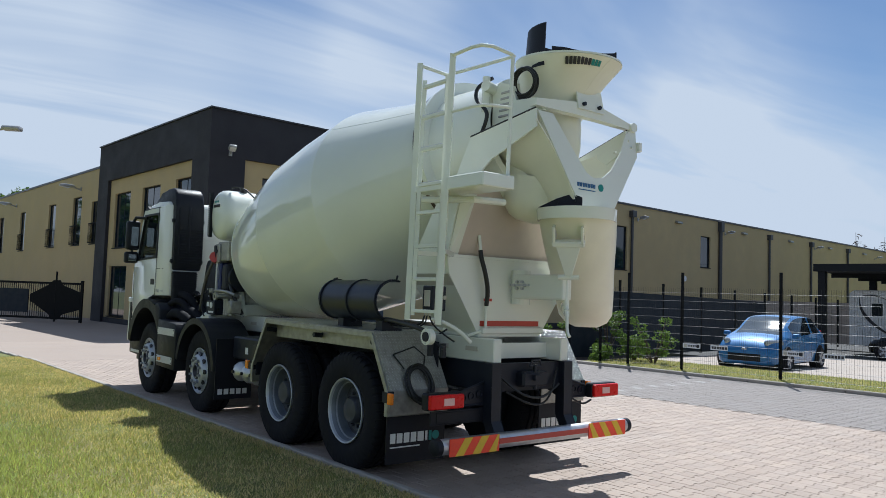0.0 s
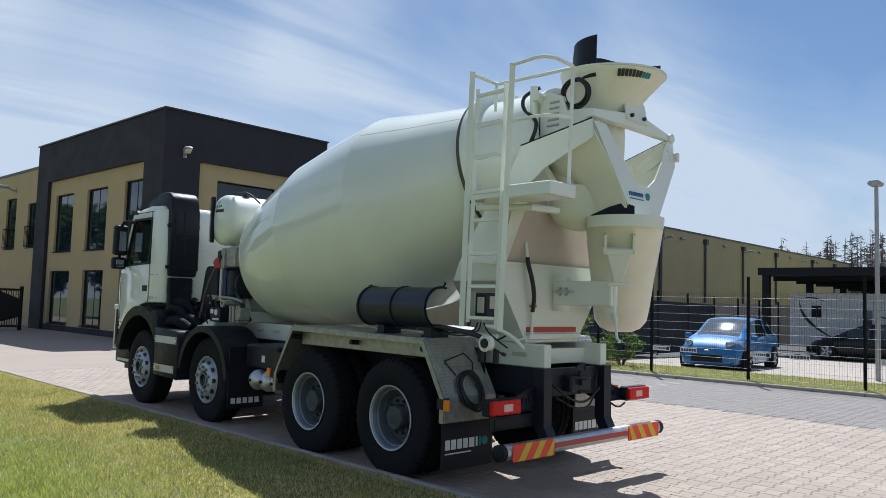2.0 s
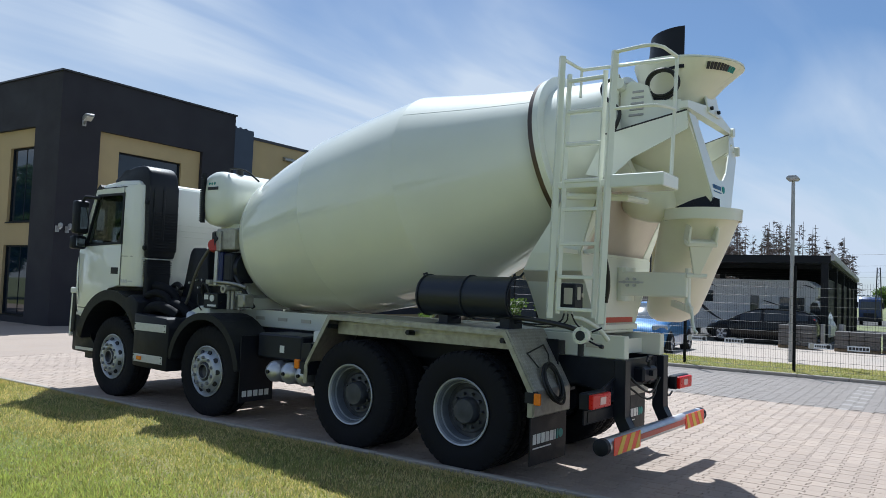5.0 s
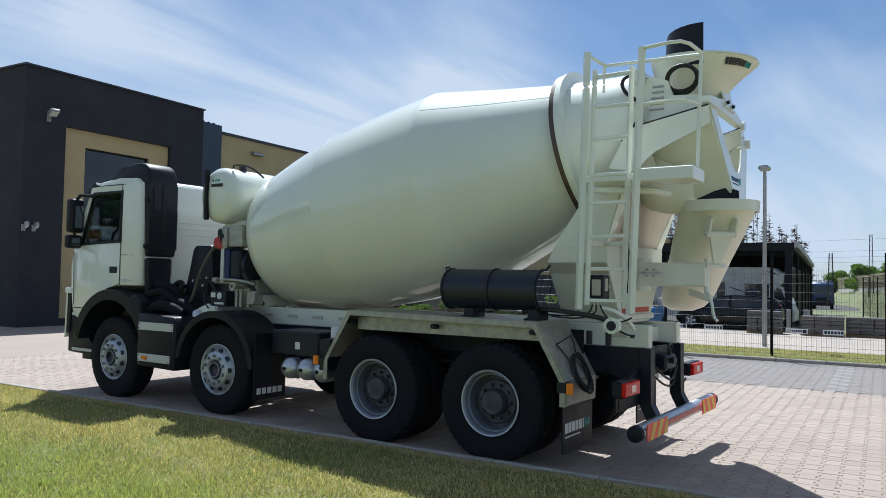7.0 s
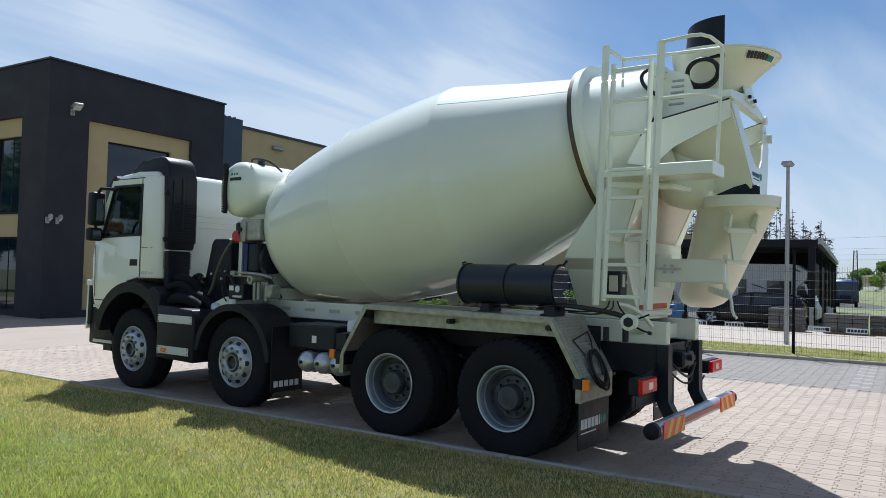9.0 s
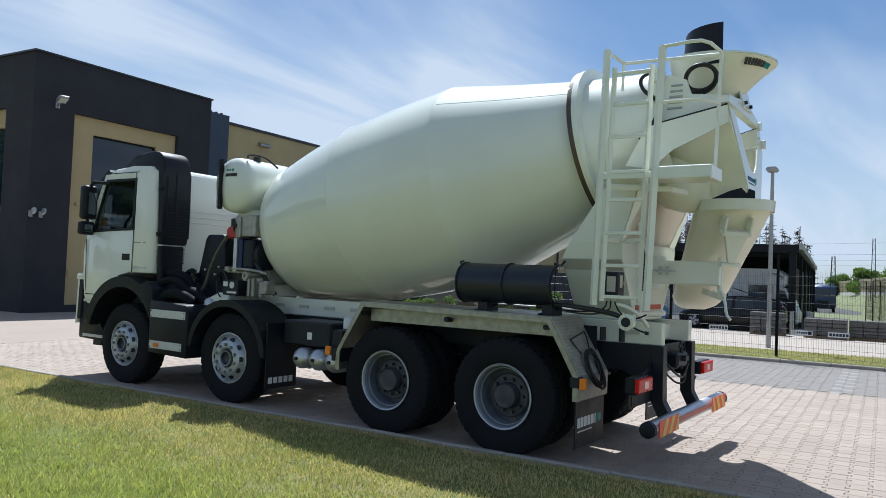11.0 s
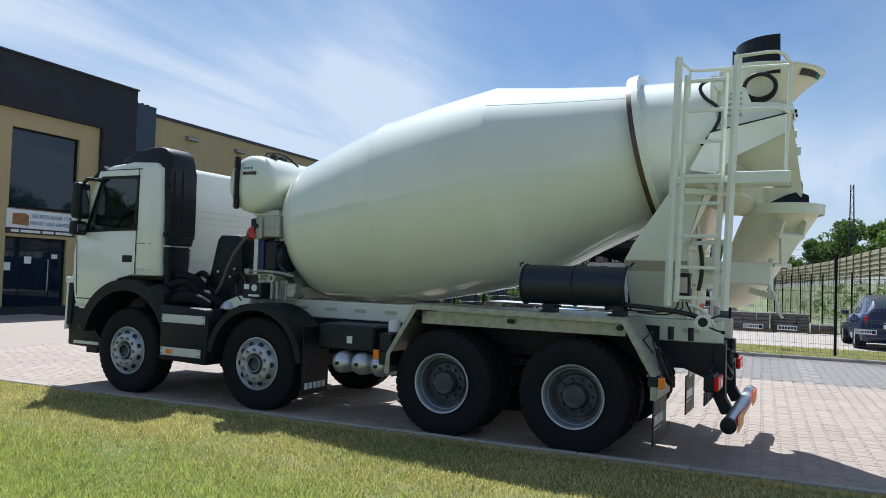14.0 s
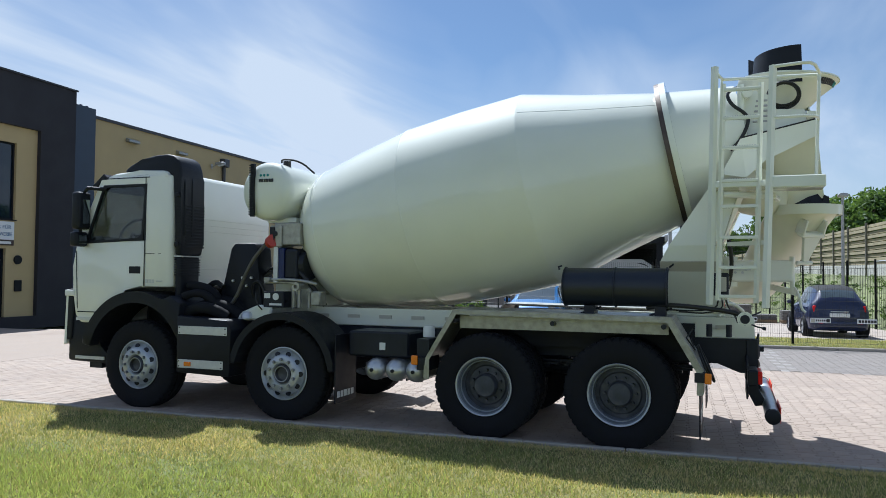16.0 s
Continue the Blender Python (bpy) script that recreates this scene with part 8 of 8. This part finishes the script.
for x, y, h in ((11.0, 90.0, 13.6), (-2.2, 92.0, 5.7 + 0.0), (1.6, 120.0, 9.6), (22.0, 75.0, 12.5)):
    ms = thing("catenary_mast", "dark lattice mast of the railway overhead line", "mast", pose(x, y, 0), group="masts")
    bm = bmesh.new()
    for sx in (-1, 1):
        for sy in (-1, 1):
            bar(bm, (sx * 0.35, sy * 0.35, -0.3), (sx * 0.15, sy * 0.15, h), 0.035, 0.035)
    part("leg", bm, PIPE_GREY, ms)
    bm = bmesh.new()
    n_ = 14
    for k in range(n_):
        z0, z1 = h * k / n_, h * (k + 1) / n_
        w0, w1 = 0.35 - 0.2 * k / n_, 0.35 - 0.2 * (k + 1) / n_
        s = 1 if k % 2 else -1
        bar(bm, (-s * w0, -w0, z0), (s * w1, -w1, z1), 0.02, 0.02)
        bar(bm, (-w0, -s * w0, z0), (-w1, s * w1, z1), 0.02, 0.02)
    part("lattice", bm, PIPE_GREY, ms)
bm = bmesh.new()
for z in (4.6, 5.2, 5.9, 7.2):
    tube(bm, [(-60, 104, z), (-25, 98, z - 0.3), (-2.2, 92, z), (11.0, 90, z + 0.3), (22, 75, z + 0.6), (40, 60, z + 1.0)], 0.012, 4)
tagged(part("overhead_wires", bm, PIPE_GREY), "thin railway overhead wires", "wires", kind="stuff")

# ---- trees and shrubs ----


def leaf_cloud(rng, clumps, per, size, squash=0.8):
    """Many small leaf quads scattered in clumps: (centre, radius) rows."""
    vs, fs = [], []
    for c, r in clumps:
        d = rng.normal(size=(per, 3))
        d /= np.linalg.norm(d, axis=1)[:, None]
        p = np.array(c) + d * (r * rng.uniform(0.45, 1.05, size=(per, 1)) ** 0.6) * (1, 1, squash)
        for q in p:
            u = rng.normal(size=3)
            u /= np.linalg.norm(u)
            w = np.cross(u, rng.normal(size=3))
            w /= np.linalg.norm(w)
            s = size * rng.uniform(0.6, 1.3)
            i = len(vs)
            vs += [q - u * s, q + w * s * 0.5, q + u * s, q - w * s * 0.5]
            fs.append((i, i + 1, i + 2, i + 3))
    return vs, fs


def tree(x, y, z, h, spread, seed, material, size=0.13, n=30, per=230):
    rng = np.random.default_rng(seed)
    t = thing("tree", "leafy green deciduous tree behind the barrier", "tree", pose(x, y, z), group="green trees")
    bm = bmesh.new()
    tube(bm, [(0, 0, -0.5), (0.05 * h * rng.uniform(-1, 1), 0, 0.4 * h), (0.05 * h * rng.uniform(-1, 1), 0.02 * h, 0.85 * h)], 0.022 * h, 8, 1)
    clumps = []
    for k in range(n):
        a, f = rng.uniform(0, 6.28), rng.uniform(0.3, 1.0)
        rr = spread * math.sin(math.pi * min(f * 0.9, 1.0)) ** 0.7 * rng.uniform(0.3, 0.95)
        c = (rr * math.cos(a), rr * math.sin(a), h * f * 0.95)
        clumps.append((c, spread * rng.uniform(0.22, 0.42)))
        tube(bm, [(0, 0, h * f * 0.55), (c[0] * 0.5, c[1] * 0.5, h * f * 0.8), c], 0.006 * h, 5)
    part("trunk", bm, BARK, t)
    vs, fs = leaf_cloud(rng, clumps, per, size * 1.6)
    raw("crown", vs, fs, material, t)
    return t


for i, (x, y, z, h, s) in enumerate(((11.0, 94, 1.2, 8.6, 3.6), (15.6, 76, 1.2, 9.2, 4.2), (18.0, 60, 1.2, 8.4, 4.0), (9.0, 112, 0.8, 7.4, 3.2), (5.0, 126, 0.4, 6.0, 3.0), (0.5, 140, 0.2, 5.2, 3.0),
                                     (14.5, 58, 1.2, 7.0, 3.2), (16.5, 46, 1.2, 6.4, 3.2), (21.0, 42, 1.2, 7.4, 3.6), (25, 66, 1.2, 9.0, 5.0), (-5.0, 160, 0, 4.6, 3.2), (20, 95, 1.2, 9, 4.5), (13.5, 34, 1.2, 5.4, 2.4), (17.5, 28, 1.2, 6.2, 3.0), (13.6, 68, 1.2, 7.8, 3.2), (13.4, 84, 1.2, 7.6, 3.0))):
    tree(x, y, z, h, s, 10 + i, LEAF if i % 3 else LEAF_DARK)
tree(-78, 12.5, 0, 10.4, 3.4, 40, LEAF_DARK)
tree(-83, 16.0, 0, 9.8, 3.6, 41, LEAF_DARK)

for i in range(15):
    rnd = random.Random(70 + i)
    if i < 6:
        at = (-70 + 27 * i + rnd.uniform(-4, 4), -92 + rnd.uniform(-7, 7))
    else:
        at = (-92 + rnd.uniform(-8, 8) - 2.0 * (i - 6), -14 - 8.5 * (i - 6) + rnd.uniform(-1.5, 1.5))
    t_ = tree(*at, -1.6, rnd.uniform(14, 19), rnd.uniform(6.0, 7.0), 80 + i, LEAF_DARK, 0.34, 34, 170)
    tagged(t_, "broad green tree standing beyond the wide lawn", "tree", "row of trees")
# dead spruces on the rise behind the carport
rng = np.random.default_rng(5)
vs, fs = [], []


def stick(a, b, r0, r1):
    a, b = np.array(a, float), np.array(b, float)
    d = b - a
    u = np.cross(d, (0.3, 0.5, 1.0))
    u /= np.linalg.norm(u) + 1e-9
    w = np.cross(d / np.linalg.norm(d), u)
    i = len(vs)
    for p, r in ((a, r0), (b, r1)):
        for q in range(3):
            vs.append(p + r * (math.cos(2.094 * q) * u + math.sin(2.094 * q) * w))
    fs.extend([(i, i + 1, i + 4, i + 3), (i + 1, i + 2, i + 5, i + 4), (i + 2, i, i + 3, i + 5)])


for k in range(250):
    y = rng.uniform(95, 135)
    x = rng.uniform(-62, -6) * (y / 105)
    h = (11.6 if x > -30 else 10.4) * (y / 102) * rng.uniform(0.7, 1.08) - (3.0 if x > -12 else 0)
    stick((x, y, -1), (x + rng.uniform(-0.3, 0.3), y, h), 0.16, 0.03)
    for m_ in range(38):
        f = rng.uniform(0.3, 0.98)
        a = rng.uniform(0, 6.28)
        L = (1.15 - f) * 2.6 * rng.uniform(0.4, 1.0)
        p = (x, y, h * f)
        e = (x + L * math.cos(a), y + L * math.sin(a), h * f + L * rng.uniform(-0.35, 0.25))
        stick(p, e, 0.065, 0.03)
        for q_ in range(3):
            g_ = rng.uniform(0.4, 1)
            s_ = [p[c] + (e[c] - p[c]) * g_ for c in range(3)]
            stick(s_, (s_[0] + rng.uniform(-0.5, 0.5), s_[1] + rng.uniform(-0.3, 0.3), s_[2] + rng.uniform(-0.4, 0.2)), 0.04, 0.02)
tagged(raw("dead_spruces", vs, fs, DEAD_TWIG), "bare brown dead spruces on the skyline", "dead trees", kind="stuff")
vs, fs = leaf_cloud(rng, [((rng.uniform(-75, -16), rng.uniform(92, 125), rng.uniform(0, 4.5)), rng.uniform(1.5, 3.2)) for k in range(60)], 60, 0.4)
brush = leaf_cloud(rng, [((x * 1.08, rng.uniform(100, 130), rng.uniform(3.5, 7.2) - (3.0 if x > -14 else 0)), rng.uniform(0.9, 1.8)) for x in rng.uniform(-60, -8, 110)], 90, 0.17, 1.2)
tagged(raw("dead_brush", *brush, DEAD_TWIG), "brown dead twigs between the bare spruces", "dead trees", kind="stuff")
tagged(raw("undergrowth", vs, fs, LEAF_DARK), "green undergrowth below the dead spruces", "bushes", kind="stuff")

# weeds and bushes on the bank
rng = np.random.default_rng(9)
low, tall = [], []
for k in range(210):
    f = rng.uniform(0.0, 1.0) ** 1.3
    y = 12.0 + 68.0 * f
    bx, bz = np.interp(y, [b[1] for b in BAR], [b[0] for b in BAR]), np.interp(y, [b[1] for b in BAR], [b[2] for b in BAR])
    u = rng.uniform(0.05, 0.95)
    top, foot = bz - 2.72, yard_z(y) - 0.1
    x, z = bx - 3.8 + 3.3 * u, foot + (top - foot) * u
    (tall if k % 7 == 0 else low).append(((x, y, z + 0.1), rng.uniform(0.18, 0.36) if k % 7 else rng.uniform(0.3, 0.55)))
vs, fs = leaf_cloud(rng, low, 70, 0.055, 0.6)
tagged(raw("bank_weeds", vs, fs, LEAF), "tufts of weeds growing on the grassy bank", "weeds", kind="stuff")
vs, fs = leaf_cloud(rng, tall, 130, 0.06, 1.0)
tagged(raw("bank_bushes", vs, fs, LEAF_DARK), "small dark green bushes on the bank", "bushes", kind="stuff")

# shrubs in the planting bed
for i, (x, y, h, s, white) in enumerate(((-5.3, 12.25, 1.15, 0.62, 0), (-7.0, 12.6, 1.25, 0.5, 1), (-6.2, 12.7, 0.75, 0.5, 0), (-8.2, 12.4, 0.9, 0.6, 0), (-9.3, 12.2, 0.8, 0.6, 0), (-6.5, 11.6, 0.35, 0.3, 0))):
    rng = np.random.default_rng(60 + i)
    sh = thing("shrub", "white-flowering garden shrub in the mulched bed" if white else "bright green garden shrub in the mulched bed", "shrub", pose(x, y, 0.03), group="shrubs")
    bm = bmesh.new()
    clumps = []
    for k in range(14):
        a, f = rng.uniform(0, 6.28), rng.uniform(0.25, 1.0)
        c = (s * rng.uniform(0.2, 0.9) * math.cos(a), s * rng.uniform(0.2, 0.9) * math.sin(a), h * f)
        clumps.append((c, 0.17 * rng.uniform(0.7, 1.3)))
        tube(bm, [(0, 0, -0.05), (c[0] * 0.4, c[1] * 0.4, c[2] * 0.5), c], 0.012, 5)
    part("stem", bm, BARK, sh)
    vs, fs = leaf_cloud(rng, clumps, 70, 0.045)
    raw("leaves", vs, fs, LEAF, sh)
    if white:
        vs, fs = leaf_cloud(rng, [(c, 0.07) for c, r in clumps if c[2] > 0.65 * h], 40, 0.03)
        raw("blossom", vs, fs, BLOSSOM, sh)

# ---- lawn blades ----
rng = np.random.default_rng(3)


def tuft(x, y):
    """How high the grass stands, between 0 and 1, in clumps a hand or two wide."""
    a = np.sin(7.3 * x + 2.0 * np.sin(4.1 * y + 0.7)) * np.sin(8.9 * y + 1.7 * np.sin(5.3 * x))
    b = np.sin(2.3 * x + 1.3 * np.sin(1.9 * y)) * np.sin(2.9 * y + 1.1 * np.sin(2.1 * x))
    c = np.sin(23.0 * x + 3.0 * np.sin(11.0 * y)) * np.sin(19.0 * y + 2.0 * np.sin(17.0 * x))
    return np.clip(0.5 + 0.3 * a + 0.25 * b + 0.2 * c, 0.0, 1.0)


def blades(n, x0, x1, y0, y1, hmin, hmax, keep):
    """n single-blade triangles on the lawn."""
    x, y = rng.uniform(x0, x1, n), rng.uniform(y0, y1, n)
    sel = keep(x, y) & (y < kerb(x) - 0.068)
    x, y = x[sel], y[sel]
    z = np.array([lawn_height(a, b) for a, b in zip(x, y)])
    h, a = rng.uniform(hmin, hmax, len(x)), rng.uniform(0, 6.283, len(x))
    h *= 0.55 + 0.9 * tuft(x, y)
    w = rng.uniform(0.003, 0.007, len(x))
    lean = rng.normal(0, 0.45, (len(x), 2)) * h[:, None]
    dx, dy = np.cos(a) * w, np.sin(a) * w
    v = np.stack([np.stack([x - dx, y - dy, z - 0.004], 1), np.stack([x + dx, y + dy, z - 0.004], 1), np.stack([x + lean[:, 0], y + lean[:, 1], z + h], 1)], 1)
    return v.reshape(-1, 3)


def blade_object(name, v, material, label):
    me = bpy.data.meshes.new(name)
    n = len(v) // 3
    me.from_pydata(v, [], np.arange(3 * n).reshape(-1, 3).tolist())
    me.materials.append(material)
    return tagged(new(name, me), label, "grass", kind="stuff")


def patch(x, y):
    """Where the lawn is dry, between 0 and 1."""
    a = 0.5 + 0.5 * np.sin(1.7 * x + 2.2 * np.sin(0.9 * y)) * np.cos(1.3 * y + 1.1 * np.sin(1.4 * x))
    b = 0.5 + 0.5 * np.sin(5.1 * x + 1.9 * np.sin(3.3 * y)) * np.cos(6.3 * y + 1.4 * np.sin(4.1 * x))
    return np.clip(0.15 + 0.75 * a + 0.35 * (b - 0.5), 0.0, 1.0)


def near(x, y):
    """The worn, short-cut band along the edging, between 0 and 1."""
    return np.clip((y + 3.0 + 0.5 * np.sin(0.9 * x) + 0.25 * np.sin(2.7 * x + 1.0)) / 0.9, 0.0, 1.0)


EDGE = -0.85
v = np.concatenate([
    blades(150000, -13, 3.2, -4.6, EDGE, 0.018, 0.05, lambda x, y: (rng.uniform(0, 1, len(x)) > 0.25 * near(x, y) + 0.65 * patch(x, y) * np.clip((y + 4.2) / 2.5, 0.15, 1)))])
blade_object("grass", v, GRASS_GREEN, "short green lawn grass")
v = blades(150000, -12, 3.0, -6.2, -2.8, 0.025, 0.07, lambda x, y: rng.uniform(0, 1, len(x)) < np.clip((-2.8 - y) / 1.5, 0.0, 1.0) * (1 - 0.45 * patch(x, y)))
blade_object("fresh_grass", v, GRASS_FRESH, "longer fresh green lawn grass away from the edging")
v = blades(130000, -13, 3.2, -5.0, EDGE, 0.015, 0.042, lambda x, y: rng.uniform(0, 1, len(x)) < 0.10 + 0.35 * near(x, y) + 0.80 * patch(x, y) * np.clip((y + 4.3) / 1.6, 0.08, 1))
blade_object("dry_grass", v, GRASS_DRY, "dry straw-coloured lawn grass")
v = blades(90000, -13, 3.0, -1.5, EDGE, 0.012, 0.035, lambda x, y: (y > kerb(x) - 0.2) & (rng.uniform(0, 1, len(x)) < 0.7))
blade_object("edge_grass", v, GRASS_DRY, "thin dry grass along the edging")
v = blades(170000, -16, 8.5, -11.0, -4.0, 0.02, 0.06, lambda x, y: (rng.uniform(0, 1, len(x)) < np.clip((-4.0 - y) / 1.5, 0.15, 1.0) + 1.0 * (x > 2.6)) & (rng.uniform(0, 1, len(x)) > 0.55 * patch(x, y)))
blade_object("far_grass", v, GRASS_GREEN, "green lawn grass of the wider lawn")
v = blades(80000, -16, 8.5, -11.0, EDGE, 0.015, 0.045, lambda x, y: ((y < -4.6) | (x > 2.8)) & (rng.uniform(0, 1, len(x)) < 0.2 + 0.8 * patch(x, y)))
blade_object("far_dry_grass", v, GRASS_DRY, "dry grass of the wider lawn")
n = 28000
x, y = rng.uniform(-6.5, 9, n), rng.uniform(FAR_KERB_Y + 0.14, STRIP_Y - 0.05, n)
h, a = rng.uniform(0.015, 0.05, n), rng.uniform(0, 6.283, n)
dx, dy = np.cos(a) * 0.006, np.sin(a) * 0.006
v = np.stack([np.stack([x - dx, y - dy, 0 * x + STRIP_Z], 1), np.stack([x + dx, y + dy, 0 * x + STRIP_Z], 1), np.stack([x + rng.normal(0, 0.02, n), y + rng.normal(0, 0.02, n), STRIP_Z + h], 1)], 1).reshape(-1, 3)
blade_object("strip_grass", v[: n * 9 // 4 // 3 * 3], GRASS_GREEN, "grass of the fenced strip")
blade_object("strip_grass", v[n * 9 // 4 // 3 * 3:], GRASS_DRY, "dry grass of the fenced strip")

# ---- pavers ----
# an interlocking double-T block: wide ends, narrow waist
PITCH, LEN = 0.165, 0.20
G = 0.003
HALF = [(-0.098 + G, -0.10 + G), (0.098 - G, -0.10 + G), (0.098 - G, -0.062), (0.067 - G, -0.034), (0.067 - G, 0.034), (0.098 - G, 0.062), (0.098 - G, 0.10 - G),
        (-0.098 + G, 0.10 - G), (-0.098 + G, 0.062), (-0.067 + G, 0.034), (-0.067 + G, -0.034), (-0.098 + G, -0.062)]
N = len(HALF)


def paver_mesh(name, centres, material):
    """Joined pavers: a flat top with a small chamfer and sides down into the joint."""
    c = np.array(centres)
    top = np.array([(0.98 * x, 0.98 * y, 0.0) for x, y in HALF])
    mid = np.array([(x, y, -0.003) for x, y in HALF])
    low = np.array([(x, y, -0.009) for x, y in HALF])
    one = np.concatenate([top, mid, low])
    k = len(c)
    tilt = rng.normal(0, 0.0006, k)
    v = (one[None, :, :] + np.concatenate([c, tilt[:, None]], 1)[:, None, :]).reshape(-1, 3)
    f = []
    for i in range(k):
        o = i * 3 * N
        f.append(tuple(range(o, o + N)))
        for r in (0, N):
            f += [(o + r + j, o + r + N + j, o + r + N + (j + 1) % N, o + r + (j + 1) % N) for j in range(N)]
    me = bpy.data.meshes.new(name)
    me.from_pydata(v, [], f)
    me.materials.append(material)
    return me


def centres(x0, x1, y0, y1):
    out = []
    for i in range(int(math.ceil(x0 / PITCH)), int(x1 / PITCH) + 1):
        for j in range(int(math.ceil(y0 / LEN)), int(y1 / LEN) + 1):
            y = (j + 0.5 * (i % 2)) * LEN
            if y0 <= y <= y1:
                out.append((i * PITCH, y))
    return out


picked = [c for c in centres(1.0, 4.2, -0.95, 1.9)][:300]
chosen = set(picked)
rest = [c for c in centres(-11.4, 9.5, -1.6, GREY_Y) if c not in chosen and c[1] > kerb(c[0]) - 0.01]
o = new("beige_pavers", paver_mesh("beige_pavers", rest, PAVE_BEIGE))
o.parent = pavement
tagged(o, kind="stuff")
grey = [c for c in centres(-11.4, 9.5, GREY_Y + 0.001, FAR_KERB_Y)]
is_dash = lambda c: any(abs(c[0] - s) < 0.21 and int((c[1] - GREY_Y + 0.05) / 0.2) % 3 == 0 for s in (2.38, -2.55))
o = new("grey_pavers", paver_mesh("grey_pavers", [c for c in grey if not is_dash(c)], PAVE_GREY))
o.parent = pavement
tagged(o, kind="stuff")
o = new("white_pavers", paver_mesh("white_pavers", [c for c in grey if is_dash(c)], PAVE_WHITE))
o.parent = pavement
tagged(o, kind="stuff")
bm = bmesh.new()
for a, b in zip(FALL_X, FALL_X[1:]):
    loft(bm, [[(x, kerb(x), fall(x) - 0.009), (x, FAR_KERB_Y, fall(x) - 0.009), (x, FAR_KERB_Y, fall(x) - 0.002), (x, kerb(x), fall(x) - 0.002)] for x in (a, b)])
prism(bm, [(9.6, kerb(9.6)), (45, kerb(45)), (45, FAR_KERB_Y), (9.6, FAR_KERB_Y)], "z", -0.009, -0.002)
part("paving_far", bm, PAVE_BEIGE, pavement)
bm = bmesh.new()
box(bm, -11.4, 9.6, GREY_Y + 0.1, FAR_KERB_Y, -0.009, -0.0035)
part("grey_bed", bm, PAVE_GREY, pavement)
block = paver_mesh("paver", [(0.0, 0.0)], PAVE_BEIGE)
for x, y in picked:
    o = new("paver", block)
    o.location = (x, y, random.uniform(-0.001, 0.001))
    o.parent = pavement
